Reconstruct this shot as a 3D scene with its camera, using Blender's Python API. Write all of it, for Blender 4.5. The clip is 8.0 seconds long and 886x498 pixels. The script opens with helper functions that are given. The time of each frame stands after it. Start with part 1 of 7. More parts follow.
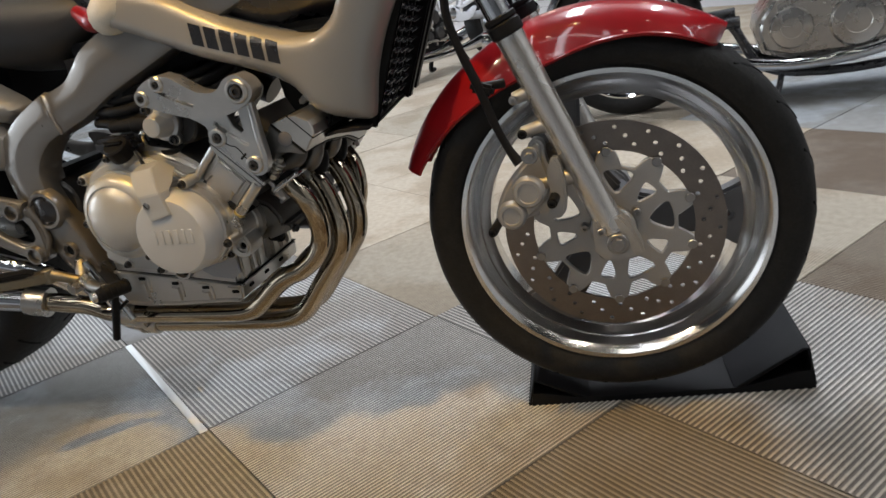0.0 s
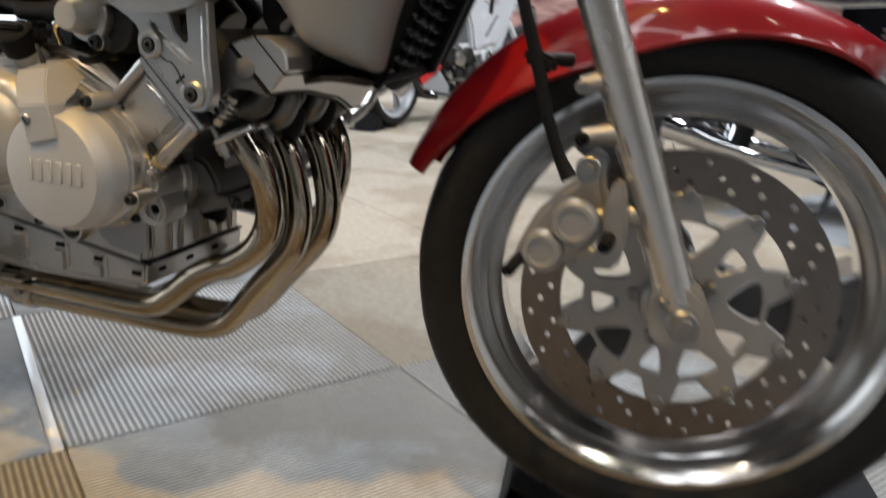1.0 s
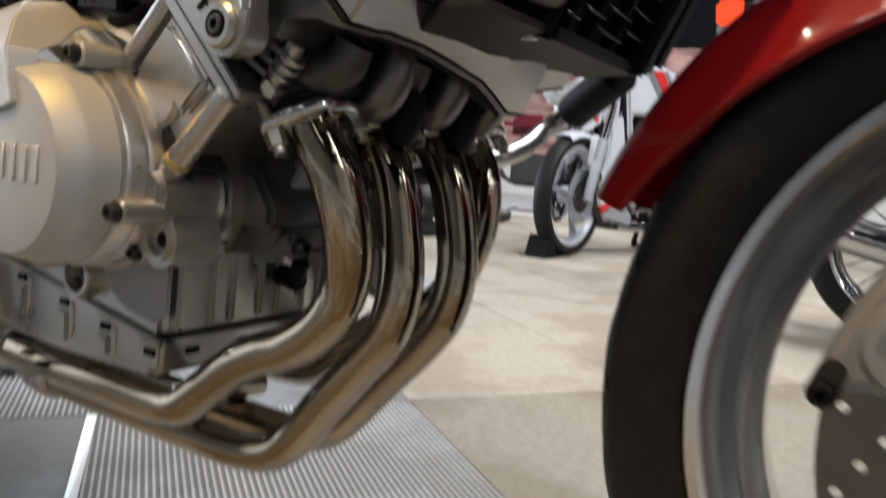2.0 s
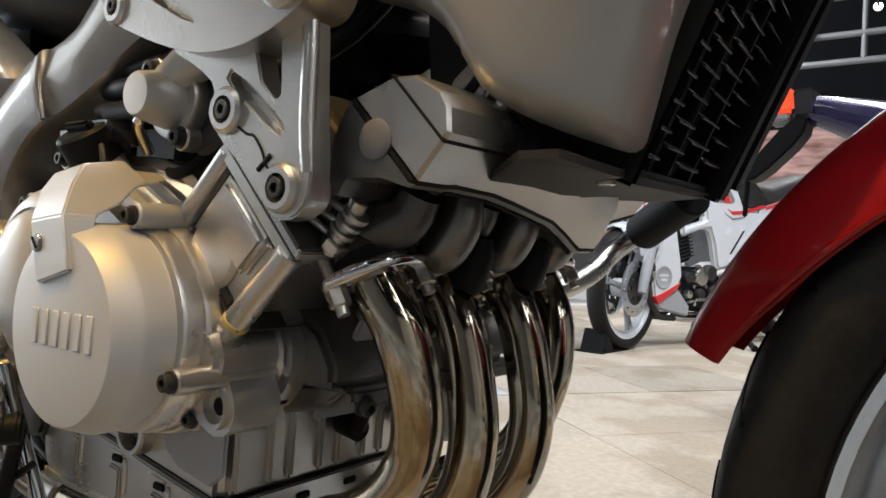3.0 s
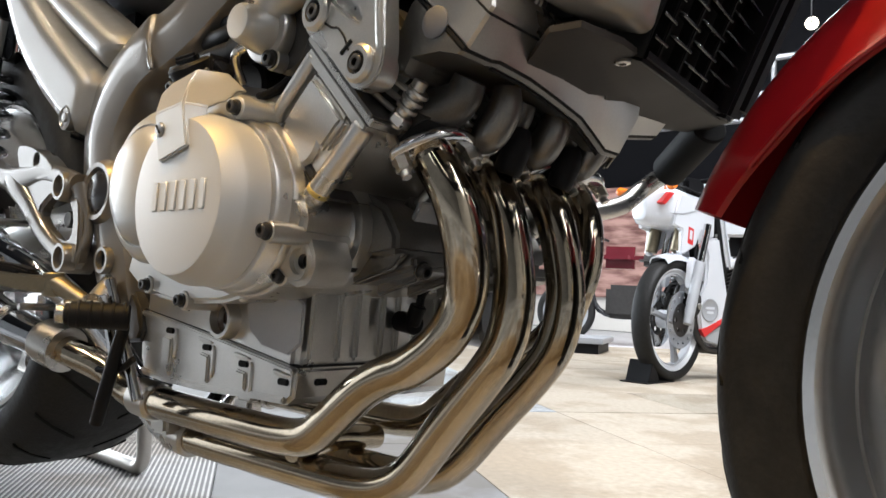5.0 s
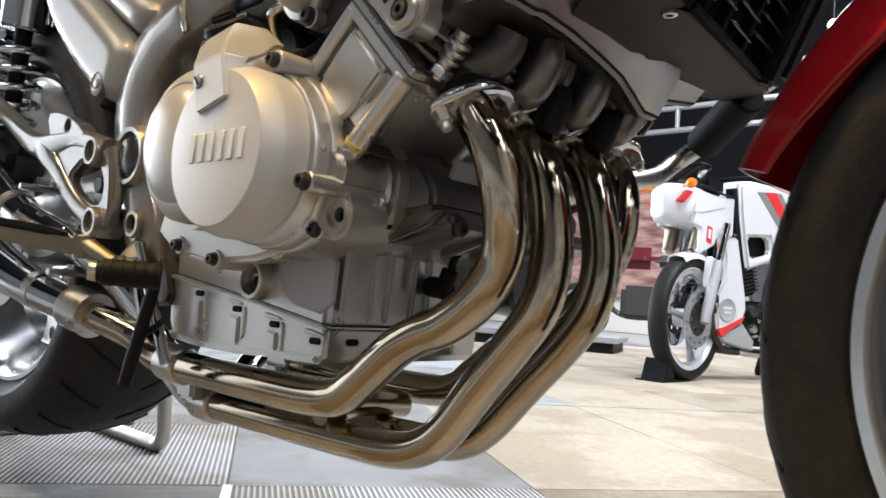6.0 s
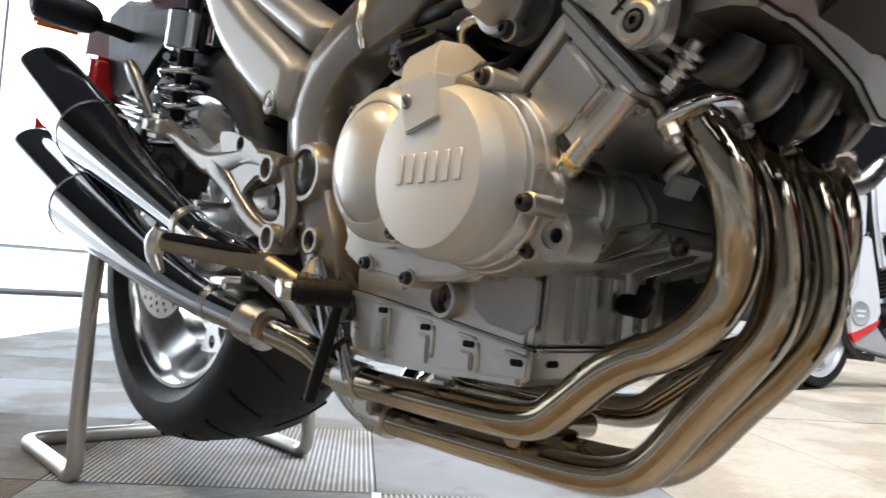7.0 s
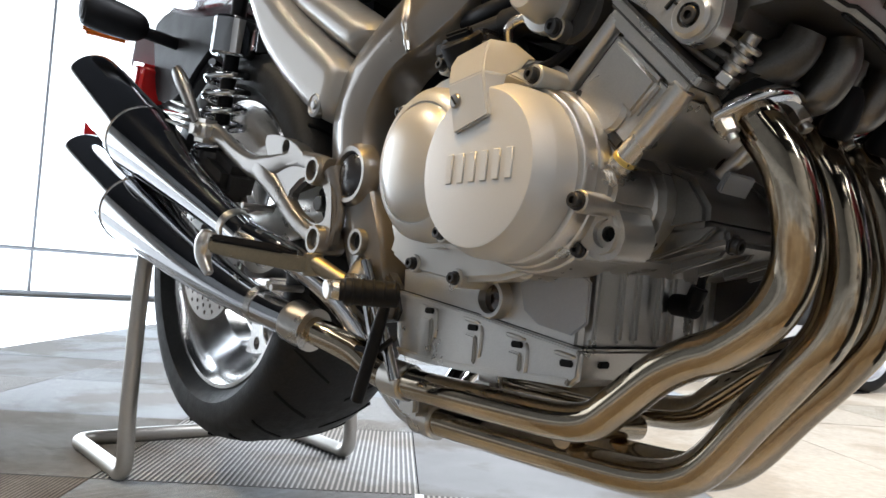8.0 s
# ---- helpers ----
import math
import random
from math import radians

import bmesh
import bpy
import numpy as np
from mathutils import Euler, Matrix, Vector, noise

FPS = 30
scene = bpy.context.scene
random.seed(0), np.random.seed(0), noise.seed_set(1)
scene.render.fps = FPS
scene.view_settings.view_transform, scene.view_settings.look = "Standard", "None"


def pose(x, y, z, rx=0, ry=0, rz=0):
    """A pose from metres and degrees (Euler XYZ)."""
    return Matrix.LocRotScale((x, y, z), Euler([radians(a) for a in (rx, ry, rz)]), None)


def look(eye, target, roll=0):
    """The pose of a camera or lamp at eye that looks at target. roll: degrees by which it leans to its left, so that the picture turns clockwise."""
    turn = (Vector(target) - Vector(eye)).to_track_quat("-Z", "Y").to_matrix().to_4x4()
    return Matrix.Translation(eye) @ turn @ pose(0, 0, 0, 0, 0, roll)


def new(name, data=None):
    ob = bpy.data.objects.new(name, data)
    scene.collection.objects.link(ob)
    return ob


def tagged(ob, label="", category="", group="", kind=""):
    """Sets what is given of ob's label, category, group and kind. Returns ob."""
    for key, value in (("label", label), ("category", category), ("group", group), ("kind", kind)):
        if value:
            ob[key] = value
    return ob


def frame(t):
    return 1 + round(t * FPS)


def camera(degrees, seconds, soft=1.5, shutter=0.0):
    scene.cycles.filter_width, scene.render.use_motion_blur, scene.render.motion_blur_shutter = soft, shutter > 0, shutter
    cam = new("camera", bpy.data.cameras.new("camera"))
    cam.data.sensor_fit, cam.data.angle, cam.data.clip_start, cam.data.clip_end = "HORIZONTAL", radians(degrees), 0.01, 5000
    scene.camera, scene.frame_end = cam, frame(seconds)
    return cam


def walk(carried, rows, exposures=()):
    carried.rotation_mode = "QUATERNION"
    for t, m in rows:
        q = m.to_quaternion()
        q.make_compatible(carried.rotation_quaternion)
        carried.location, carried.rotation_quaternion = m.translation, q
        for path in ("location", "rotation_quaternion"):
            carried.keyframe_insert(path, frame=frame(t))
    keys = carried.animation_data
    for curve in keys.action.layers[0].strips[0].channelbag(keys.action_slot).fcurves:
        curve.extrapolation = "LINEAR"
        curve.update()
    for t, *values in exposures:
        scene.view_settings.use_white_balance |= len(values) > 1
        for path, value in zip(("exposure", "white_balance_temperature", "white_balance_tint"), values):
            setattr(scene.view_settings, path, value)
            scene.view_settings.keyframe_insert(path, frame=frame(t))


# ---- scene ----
cam = camera(61.0, 8.0, shutter=0.5)
PATH = [
    (0, (0.103, -1.029, 0.682), (-0.539, 0.728, -0.026), -10.4),
    (0.2, (0.093, -0.992, 0.662), (-0.535, 0.724, -0.019), -8.7),
    (0.5, (0.051, -0.909, 0.603), (-0.562, 0.866, -0.085), -2.3),
    (1, (-0.002, -0.77, 0.555), (-0.607, 1.045, -0.026), 3.2),
    (1.2, (-0.027, -0.704, 0.555), (-0.758, 1.097, 0.086), 4.5),
    (1.5, (-0.07, -0.59, 0.502), (-1.01, 1.133, 0.114), 4.8),
    (1.8, (-0.097, -0.508, 0.445), (-1.134, 1.173, 0.129), 4.8),
    (2, (-0.123, -0.468, 0.424), (-1.182, 1.212, 0.184), 4.7),
    (2.2, (-0.146, -0.446, 0.431), (-1.25, 1.22, 0.344), 4.1),
    (3.3, (-0.155, -0.451, 0.459), (-1.353, 1.151, 0.479), 2.4),
    (3.5, (-0.147, -0.459, 0.444), (-1.351, 1.137, 0.507), 2.0),
    (4, (-0.117, -0.491, 0.396), (-1.362, 1.072, 0.471), 2.0),
    (4.2, (-0.111, -0.501, 0.381), (-1.382, 1.042, 0.455), 2.3),
    (4.5, (-0.099, -0.509, 0.36), (-1.386, 1.018, 0.478), 2.6),
    (4.7, (-0.101, -0.509, 0.354), (-1.352, 0.981, 0.477), 2.8),
    (6, (-0.119, -0.513, 0.314), (-1.428, 0.994, 0.44), 4.0),
    (6.5, (-0.16, -0.536, 0.32), (-1.557, 0.891, 0.431), 4.3),
    (7, (-0.188, -0.557, 0.324), (-1.675, 0.777, 0.431), 3.9),
    (7.5, (-0.197, -0.563, 0.321), (-1.722, 0.726, 0.433), 3.7),
    (8, (-0.195, -0.563, 0.321), (-1.744, 0.698, 0.43), 3.8),
]
walk(cam, [(t, look(eye, target, roll)) for t, eye, target, roll in PATH],
     [(0, -0.25, 6200, 10), (1.5, -0.15, 6250, 10), (3.5, 0.08, 6300, 10), (4.5, 0.33, 6300, 10), (6.0, 0.43, 6250, 10), (8.0, 0.45, 6150, 10)])

# ---- light ----
world = bpy.data.worlds.new("hall")
scene.world = world
world.use_nodes = True
world.node_tree.nodes["Background"].inputs[0].default_value = (0.5, 0.55, 0.62, 1)
world.node_tree.nodes["Background"].inputs[1].default_value = 0.02


def lamp(name, kind, eye, target, watts, colour, size=0.1, spot=60, blend=0.5, size_y=None):
    data = bpy.data.lights.new(name, kind)
    data.energy, data.color = watts, colour
    if kind == "AREA":
        data.size = size
        if size_y:
            data.shape, data.size_y = "RECTANGLE", size_y
    else:
        data.shadow_soft_size = size
    if kind == "SPOT":
        data.spot_size, data.spot_blend = radians(spot), blend
    ob = new(name, data)
    ob.matrix_world = look(eye, target)
    return ob


WARM, NEUTRAL, COOL = (1.0, 0.74, 0.44), (0.95, 0.97, 1.0), (0.84, 0.93, 1.0)
lamp("window_light", "AREA", (-8.2, 1.0, 1.6), (-1.0, 0.2, 0.4), 430, COOL, 6.0, size_y=2.6)
lamp("overhead_spot_light", "SPOT", (-0.5, -1.15, 3.62), (-0.4, -0.42, 0.0), 400, (1.0, 0.56, 0.1), 0.03, 22, 0.3)
lamp("top_strip_light", "AREA", (-0.6, 1.8, 3.9), (-0.6, 1.2, 0.0), 185, NEUTRAL, 0.35, size_y=3.0)
lamp("front_strip_light", "AREA", (-0.8, -2.6, 3.5), (-0.5, 0.0, 0.4), 13, NEUTRAL, 0.12, size_y=2.4)
lamp("key_spot_light", "SPOT", (-2.2, -1.9, 3.4), (-0.6, -0.1, 0.4), 165, (1.0, 0.78, 0.5), 0.05, 36)
# Added fill without a known source, brightens the valve cover's end.
lamp("valve_end_fill_light", "SPOT", (1.6, -1.6, 3.4), (-0.42, -0.18, 0.48), 60, (1.0, 0.9, 0.75), 0.05, 22, 0.6)
lamp("far_spot_light", "SPOT", (-1.0, 5.2, 3.7), (-1.6, 2.9, 0.0), 400, NEUTRAL, 0.08, 56, 0.7)
# Added fill that lifts the floor round the classic machine.
lamp("rear_floor_fill_light", "AREA", (1.1, 2.7, 3.9), (1.1, 2.4, 0.0), 120, NEUTRAL, 0.15, size_y=2.4)
# East and south lamps are added out of view for fill and reflections.
lamp("east_fill_light", "AREA", (3.0, -0.6, 3.3), (0.0, -0.1, 0.4), 22, NEUTRAL, 0.12, size_y=2.4)
lamp("east_wall_fill_light", "AREA", (5.6, 0.5, 3.9), (6.9, 0.5, 1.0), 70, NEUTRAL, 0.3, size_y=6.0)
lamp("south_fill_light", "AREA", (0.0, -4.6, 4.0), (0.0, -4.2, 0.0), 28, NEUTRAL, 0.15, size_y=6.0)


# ---- materials ----
def material(name, col, rough=0.5, metal=0.0, var=0.12, scale=25.0, bump=0.0, fine=400.0, coat=0.0, stretch=(1, 1, 1),
             rvar=0.08, emit=0.0, spread=0.0, spec=0.5, stain=0.0):
    m = bpy.data.materials.new(name)
    m.use_nodes = True
    nt = m.node_tree
    b = nt.nodes["Principled BSDF"]
    b.inputs["Metallic"].default_value = metal
    b.inputs["Coat Weight"].default_value = coat
    b.inputs["Coat Roughness"].default_value = 0.06
    b.inputs["Specular IOR Level"].default_value = spec
    tc = nt.nodes.new("ShaderNodeTexCoord")
    mp = nt.nodes.new("ShaderNodeMapping")
    mp.inputs["Scale"].default_value = stretch
    nt.links.new(tc.outputs["Object"], mp.inputs["Vector"])

    def tex(size, detail):
        n = nt.nodes.new("ShaderNodeTexNoise")
        n.inputs["Scale"].default_value, n.inputs["Detail"].default_value = size, detail
        nt.links.new(mp.outputs["Vector"], n.inputs["Vector"])
        return n

    broad, grain = tex(scale, 4), tex(fine, 3)
    mix = nt.nodes.new("ShaderNodeMix")
    mix.data_type = "RGBA"
    mix.inputs[6].default_value = (*[c * (1 - var) for c in col], 1)
    mix.inputs[7].default_value = (*[min(1, c * (1 + var)) for c in col], 1)
    nt.links.new(broad.outputs["Fac"], mix.inputs[0])
    hs = nt.nodes.new("ShaderNodeHueSaturation")
    nt.links.new(mix.outputs[2], hs.inputs["Color"])
    mr = nt.nodes.new("ShaderNodeMapRange")
    mr.inputs[3].default_value, mr.inputs[4].default_value = 1 - var * 0.7, 1 + var * 0.7
    nt.links.new(grain.outputs["Fac"], mr.inputs[0])
    if spread:
        oi = nt.nodes.new("ShaderNodeObjectInfo")
        m2 = nt.nodes.new("ShaderNodeMapRange")
        m2.inputs[3].default_value, m2.inputs[4].default_value = 1 - spread, 1 + spread
        nt.links.new(oi.outputs["Random"], m2.inputs[0])
        mu = nt.nodes.new("ShaderNodeMath")
        mu.operation = "MULTIPLY"
        nt.links.new(mr.outputs[0], mu.inputs[0])
        nt.links.new(m2.outputs[0], mu.inputs[1])
        nt.links.new(mu.outputs[0], hs.inputs["Value"])
    else:
        nt.links.new(mr.outputs[0], hs.inputs["Value"])
    if stain:
        # trodden-in dirt that runs on from tile to tile
        geo = nt.nodes.new("ShaderNodeNewGeometry")
        dirt = nt.nodes.new("ShaderNodeTexNoise")
        dirt.inputs["Scale"].default_value, dirt.inputs["Detail"].default_value, dirt.inputs["Roughness"].default_value = 2.2, 8, 0.6
        nt.links.new(geo.outputs["Position"], dirt.inputs["Vector"])
        edge = nt.nodes.new("ShaderNodeMapRange")
        edge.inputs[1].default_value, edge.inputs[2].default_value = 0.47, 0.55
        edge.inputs[3].default_value, edge.inputs[4].default_value = 0.0, stain
        nt.links.new(dirt.outputs["Fac"], edge.inputs[0])
        soil = nt.nodes.new("ShaderNodeMix")
        soil.data_type = "RGBA"
        soil.inputs[7].default_value = (col[0] * 0.5, col[1] * 0.4, col[2] * 0.29, 1)
        nt.links.new(edge.outputs[0], soil.inputs[0])
        nt.links.new(hs.outputs["Color"], soil.inputs[6])
        nt.links.new(soil.outputs[2], b.inputs["Base Color"])
    else:
        nt.links.new(hs.outputs["Color"], b.inputs["Base Color"])
    rr = nt.nodes.new("ShaderNodeMapRange")
    rr.inputs[3].default_value, rr.inputs[4].default_value = max(0.02, rough - rvar), min(1, rough + rvar)
    nt.links.new(broad.outputs["Fac"], rr.inputs[0])
    nt.links.new(rr.outputs[0], b.inputs["Roughness"])
    if bump:
        bp = nt.nodes.new("ShaderNodeBump")
        bp.inputs["Strength"].default_value, bp.inputs["Distance"].default_value = bump, 0.001
        nt.links.new(grain.outputs["Fac"], bp.inputs["Height"])
        nt.links.new(bp.outputs["Normal"], b.inputs["Normal"])
    if emit:
        nt.links.new(hs.outputs["Color"], b.inputs["Emission Color"])
        b.inputs["Emission Strength"].default_value = emit
    return m


SILVER = material("silver_paint", (0.27, 0.254, 0.233), 0.42, 0.25, 0.06, 8, 0.03, 900, 0.5)
FRAME = material("frame_paint", (0.165, 0.153, 0.137), 0.3, 0.6, 0.08, 14, 0.04, 900, 0.9)
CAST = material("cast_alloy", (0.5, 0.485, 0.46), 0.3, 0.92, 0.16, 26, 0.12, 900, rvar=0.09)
# Cast alloy at about a third of the tone above.
DARKCAST = material("darker_cast_alloy", (0.17, 0.163, 0.152), 0.34, 0.85, 0.22, 35, 0.2, 600, rvar=0.12)
COVER = material("satin_cover_paint", (0.43, 0.42, 0.395), 0.33, 0.3, 0.07, 15, 0.1, 1100, 0.25)
GREYCOVER = material("lettered_cover_paint", (0.46, 0.458, 0.45), 0.48, 0.3, 0.05, 15, 0.12, 1300)
HEADER = material("heat_browned_steel", (0.37, 0.315, 0.24), 0.11, 1.0, 0.34, 14, 0.02, 300, rvar=0.05)
CHROME = material("chrome", (0.56, 0.565, 0.58), 0.07, 1.0, 0.05, 12, 0.0, 200, rvar=0.03)
STEEL = material("brushed_steel_tube", (0.5, 0.48, 0.45), 0.28, 1.0, 0.12, 20, 0.05, 500)
POLISH = material("polished_rim_alloy", (0.74, 0.73, 0.715), 0.17, 1.0, 0.06, 9, 0.03, 260, rvar=0.06)
RUBBER = material("tyre_rubber", (0.013, 0.0125, 0.012), 0.58, 0.0, 0.6, 70, 0.4, 260, spec=0.22, rvar=0.2)
GROOVE = material("dark_tyre_groove", (0.004, 0.004, 0.004), 0.8, 0.0, 0.4, 60, spec=0.2)
RED = material("red_paint", (0.25, 0.006, 0.009), 0.3, 0.0, 0.1, 6, 0.01, 900, 0.6, spec=0.15)
MAROON = material("dark_red_paint", (0.09, 0.006, 0.012), 0.25, 0.1, 0.1, 6, 0.01, 900, 0.8)
BLACK = material("black_plastic", (0.008, 0.008, 0.009), 0.5, 0.0, 0.2, 30, 0.12, 700, spec=0.12)
GLOSSBLACK = material("glossy_black_paint", (0.012, 0.012, 0.015), 0.28, 0.0, 0.2, 20, 0.02, 500, 0.5)
DARK = material("dark_metal", (0.045, 0.043, 0.042), 0.45, 0.6, 0.3, 40, 0.2, 600)
# Black for dark parts and joints, and for painting shade in hollows.
HOLE = material("black_part_and_recess_shade", (0.008, 0.008, 0.008), 0.7, 0.0, 0.2, 50, spec=0.15)
DISC = material("worn_disc_steel", (0.2, 0.175, 0.155), 0.36, 1.0, 0.2, 50, 0.08, 500)
CARRIER = material("disc_carrier_alloy", (0.33, 0.325, 0.318), 0.42, 0.6, 0.1, 40, 0.12, 700)
SPOKE = material("cast_spoke_grey", (0.13, 0.13, 0.135), 0.45, 0.5, 0.12, 30, 0.15, 600)
BOLT = material("bolt_steel", (0.3, 0.29, 0.28), 0.35, 1.0, 0.2, 60)
YELLOWED = material("yellowed_clear_coat", (0.46, 0.34, 0.1), 0.35, 0.3, 0.25, 60, 0.1, 500)
FORK = material("satin_fork_alloy", (0.56, 0.55, 0.535), 0.26, 0.9, 0.03, 10, 0.04, 900)
BRASSY = material("gold_tinted_steel", (0.22, 0.19, 0.135), 0.36, 0.9, 0.2, 60, 0.1, 500)
SLAT = material("shiny_black_slat", (0.02, 0.02, 0.021), 0.2, 0.0, 0.2, 30)
LEATHER = material("black_seat_vinyl", (0.025, 0.024, 0.024), 0.45, 0.0, 0.2, 40, 0.3, 900)
CREAM = material("cream_perforated_vinyl", (0.5, 0.46, 0.38), 0.5, 0.0, 0.12, 50, 0.3, 300)
REDLENS = material("red_lamp_lens", (0.5, 0.02, 0.02), 0.15, 0.0, 0.1, 30, 0.0, 100, 0.6)
ORANGELENS = material("orange_lamp_lens", (0.8, 0.2, 0.02), 0.15, 0.0, 0.1, 30, 0.0, 100, 0.6)
SIGHT = material("brown_sight_glass", (0.03, 0.013, 0.007), 0.1, 0.0, 0.3, 60, 0.0, 100, 0.8)
WHITE = material("white_bike_paint", (0.62, 0.64, 0.68), 0.25, 0.0, 0.04, 8, 0.0, 500, 0.7)
PALEGREY = material("pale_grey_plate", (0.33, 0.34, 0.36), 0.5, 0.1, 0.08, 20)
PURPLE = material("dark_violet_paint", (0.02, 0.016, 0.06), 0.2, 0.2, 0.1, 8, 0.0, 500, 0.9)
STRIPE = material("red_stripe_film", (0.6, 0.03, 0.03), 0.35, 0.0, 0.06, 20)
GREYSTRIPE = material("grey_stripe_film", (0.2, 0.2, 0.21), 0.35, 0.0, 0.06, 20)
CARPET = [material("grey_carpet", (0.19, 0.19, 0.19), 0.95, 0, 0.28, 6, 0.6, 500, spread=0.12, stain=0.55),
          material("beige_carpet", (0.33, 0.285, 0.225), 0.95, 0, 0.3, 60, 0.6, 500, spread=0.06, stain=0.4),
          material("brown_carpet", (0.12, 0.095, 0.072), 0.95, 0, 0.35, 25, 0.6, 500, spread=0.12, stain=0.5),
          material("blue_grey_carpet", (0.25, 0.265, 0.28), 0.95, 0, 0.3, 30, 0.6, 500, spread=0.12, stain=0.5),
          material("dark_grey_carpet", (0.12, 0.115, 0.108), 0.95, 0, 0.3, 30, 0.6, 500, spread=0.12, stain=0.5),
          # Grey tile with the amber pool's warm, dim tone put into its colour.
          material("pool_tinted_carpet", (0.12, 0.11, 0.09), 0.95, 0, 0.3, 30, 0.6, 500, spread=0.06, stain=0.6)]
RIB = [material("pale_carpet_rib", (0.47, 0.465, 0.45), 0.95, 0, 0.3, 60, 0.6, 600, stain=0.5),
       material("beige_carpet_rib", (0.36, 0.32, 0.26), 0.95, 0, 0.3, 60, 0.6, 600, stain=0.4),
       material("brown_carpet_rib", (0.24, 0.2, 0.155), 0.95, 0, 0.3, 60, 0.6, 600, stain=0.5),
       material("blue_grey_carpet_rib", (0.45, 0.465, 0.475), 0.95, 0, 0.3, 60, 0.6, 600, stain=0.5),
       material("worn_grey_carpet_rib", (0.42, 0.4, 0.37), 0.95, 0, 0.3, 60, 0.6, 600, stain=0.5),
       # Ribs carry the same painted warmth of the amber pool.
       material("pool_tinted_carpet_rib", (0.27, 0.25, 0.21), 0.95, 0, 0.3, 60, 0.6, 600, stain=0.6)]
TAPE = material("white_tape", (0.75, 0.75, 0.74), 0.4, 0.0, 0.06, 40)
VINYL = material("pale_vinyl_floor", (0.5, 0.51, 0.52), 0.3, 0.0, 0.08, 4, 0.03, 200)
HALLWALL = material("off_white_wall", (0.6, 0.57, 0.53), 0.8, 0.0, 0.06, 3, 0.1, 150)
DARKWALL = material("black_wall_paint", (0.006, 0.006, 0.007), 0.9, 0.0, 0.15, 3, 0.1, 100, spec=0.05)
GREYWALL = material("grey_wall_paint", (0.2, 0.2, 0.2), 0.85, 0.0, 0.1, 3, 0.1, 100)
CEILING = material("black_ceiling_paint", (0.008, 0.008, 0.009), 0.95, 0.0, 0.15, 3, spec=0.05)
GLOW = material("daylight_window_pane", (0.95, 0.98, 1.0), 0.5, 0.0, 0.01, 1, emit=1.5)
LAMPGLOW = material("lit_lamp_face", (1.0, 0.88, 0.66), 0.5, 0.0, 0.01, 1, emit=60.0)
PORT = material("blackened_cast_alloy", (0.085, 0.082, 0.078), 0.36, 0.7, 0.25, 40, 0.2, 600)
STAND = material("satin_stand_steel", (0.42, 0.4, 0.37), 0.42, 0.8, 0.12, 30, 0.15, 500)
TRAY = material("dark_sheet_metal", (0.02, 0.017, 0.015), 0.6, 0.0, 0.25, 14, 0.1, 500, spec=0.25)
PLUG = material("grey_rubber_plug", (0.12, 0.12, 0.13), 0.6, 0.0, 0.15, 40, 0.1, 500)
TRUSS = material("grey_truss_paint", (0.11, 0.11, 0.115), 0.5, 0.3, 0.1, 20)


# ---- building helpers ----
def spline(pts, sub):
    """Points along a smooth curve through pts (tuples of any length)."""
    p = [np.array(q, float) for q in pts]
    p = [2 * p[0] - p[1]] + p + [2 * p[-1] - p[-2]]
    out = []
    for i in range(1, len(p) - 2):
        for k in range(sub):
            t = k / sub
            out.append(0.5 * (2 * p[i] + (p[i + 1] - p[i - 1]) * t + (2 * p[i - 1] - 5 * p[i] + 4 * p[i + 1] - p[i + 2]) * t * t
                              + (3 * p[i] - p[i - 1] - 3 * p[i + 1] + p[i + 2]) * t ** 3))
    out.append(p[-2])
    return out


def loft(loops, caps=True, closed=True, ring=False):
    """A skin over loops of equally many points."""
    bm = bmesh.new()
    rows = [[bm.verts.new(tuple(q)) for q in lp] for lp in loops]
    n = len(rows[0])
    pairs = list(zip(rows, rows[1:])) + ([(rows[-1], rows[0])] if ring else [])
    for a, b in pairs:
        for i in range(n if closed else n - 1):
            j = (i + 1) % n
            bm.faces.new((a[i], a[j], b[j], b[i]))
    if caps and closed and not ring:
        bm.faces.new(rows[0][::-1])
        bm.faces.new(rows[-1])
    bmesh.ops.recalc_face_normals(bm, faces=bm.faces[:])
    return bm


def tube(pts, r, seg=14, sub=6, flat=1.0, ring=False, square=1.0):
    """A round tube along a smooth curve; r: one radius, or one a point; flat squeezes it along y."""
    n = len(pts)
    rs = [r] * n if isinstance(r, (int, float)) else list(r)
    c = spline([(*p, q) for p, q in zip(pts, rs)], sub) if n > 2 else [np.array((*p, q), float) for p, q in zip(pts, rs)]
    loops, u = [], None
    for i, q in enumerate(c):
        d = Vector((c[min(i + 1, len(c) - 1)][:3] - c[max(i - 1, 0)][:3]).tolist()).normalized()
        if u is None:
            u = d.cross(Vector((0, 1, 0)) if abs(d.y) < 0.9 else Vector((1, 0, 0))).normalized()
        u = (u - d * u.dot(d)).normalized()
        v = d.cross(u)
        loops.append([Vector(q[:3].tolist()) + float(q[3]) * (math.copysign(abs(math.cos(a)) ** square, math.cos(a)) * u + math.copysign(abs(math.sin(a)) ** square, math.sin(a)) * flat * v)
                      for a in (2 * math.pi * k / seg for k in range(seg))])
    return loft(loops, ring=ring)


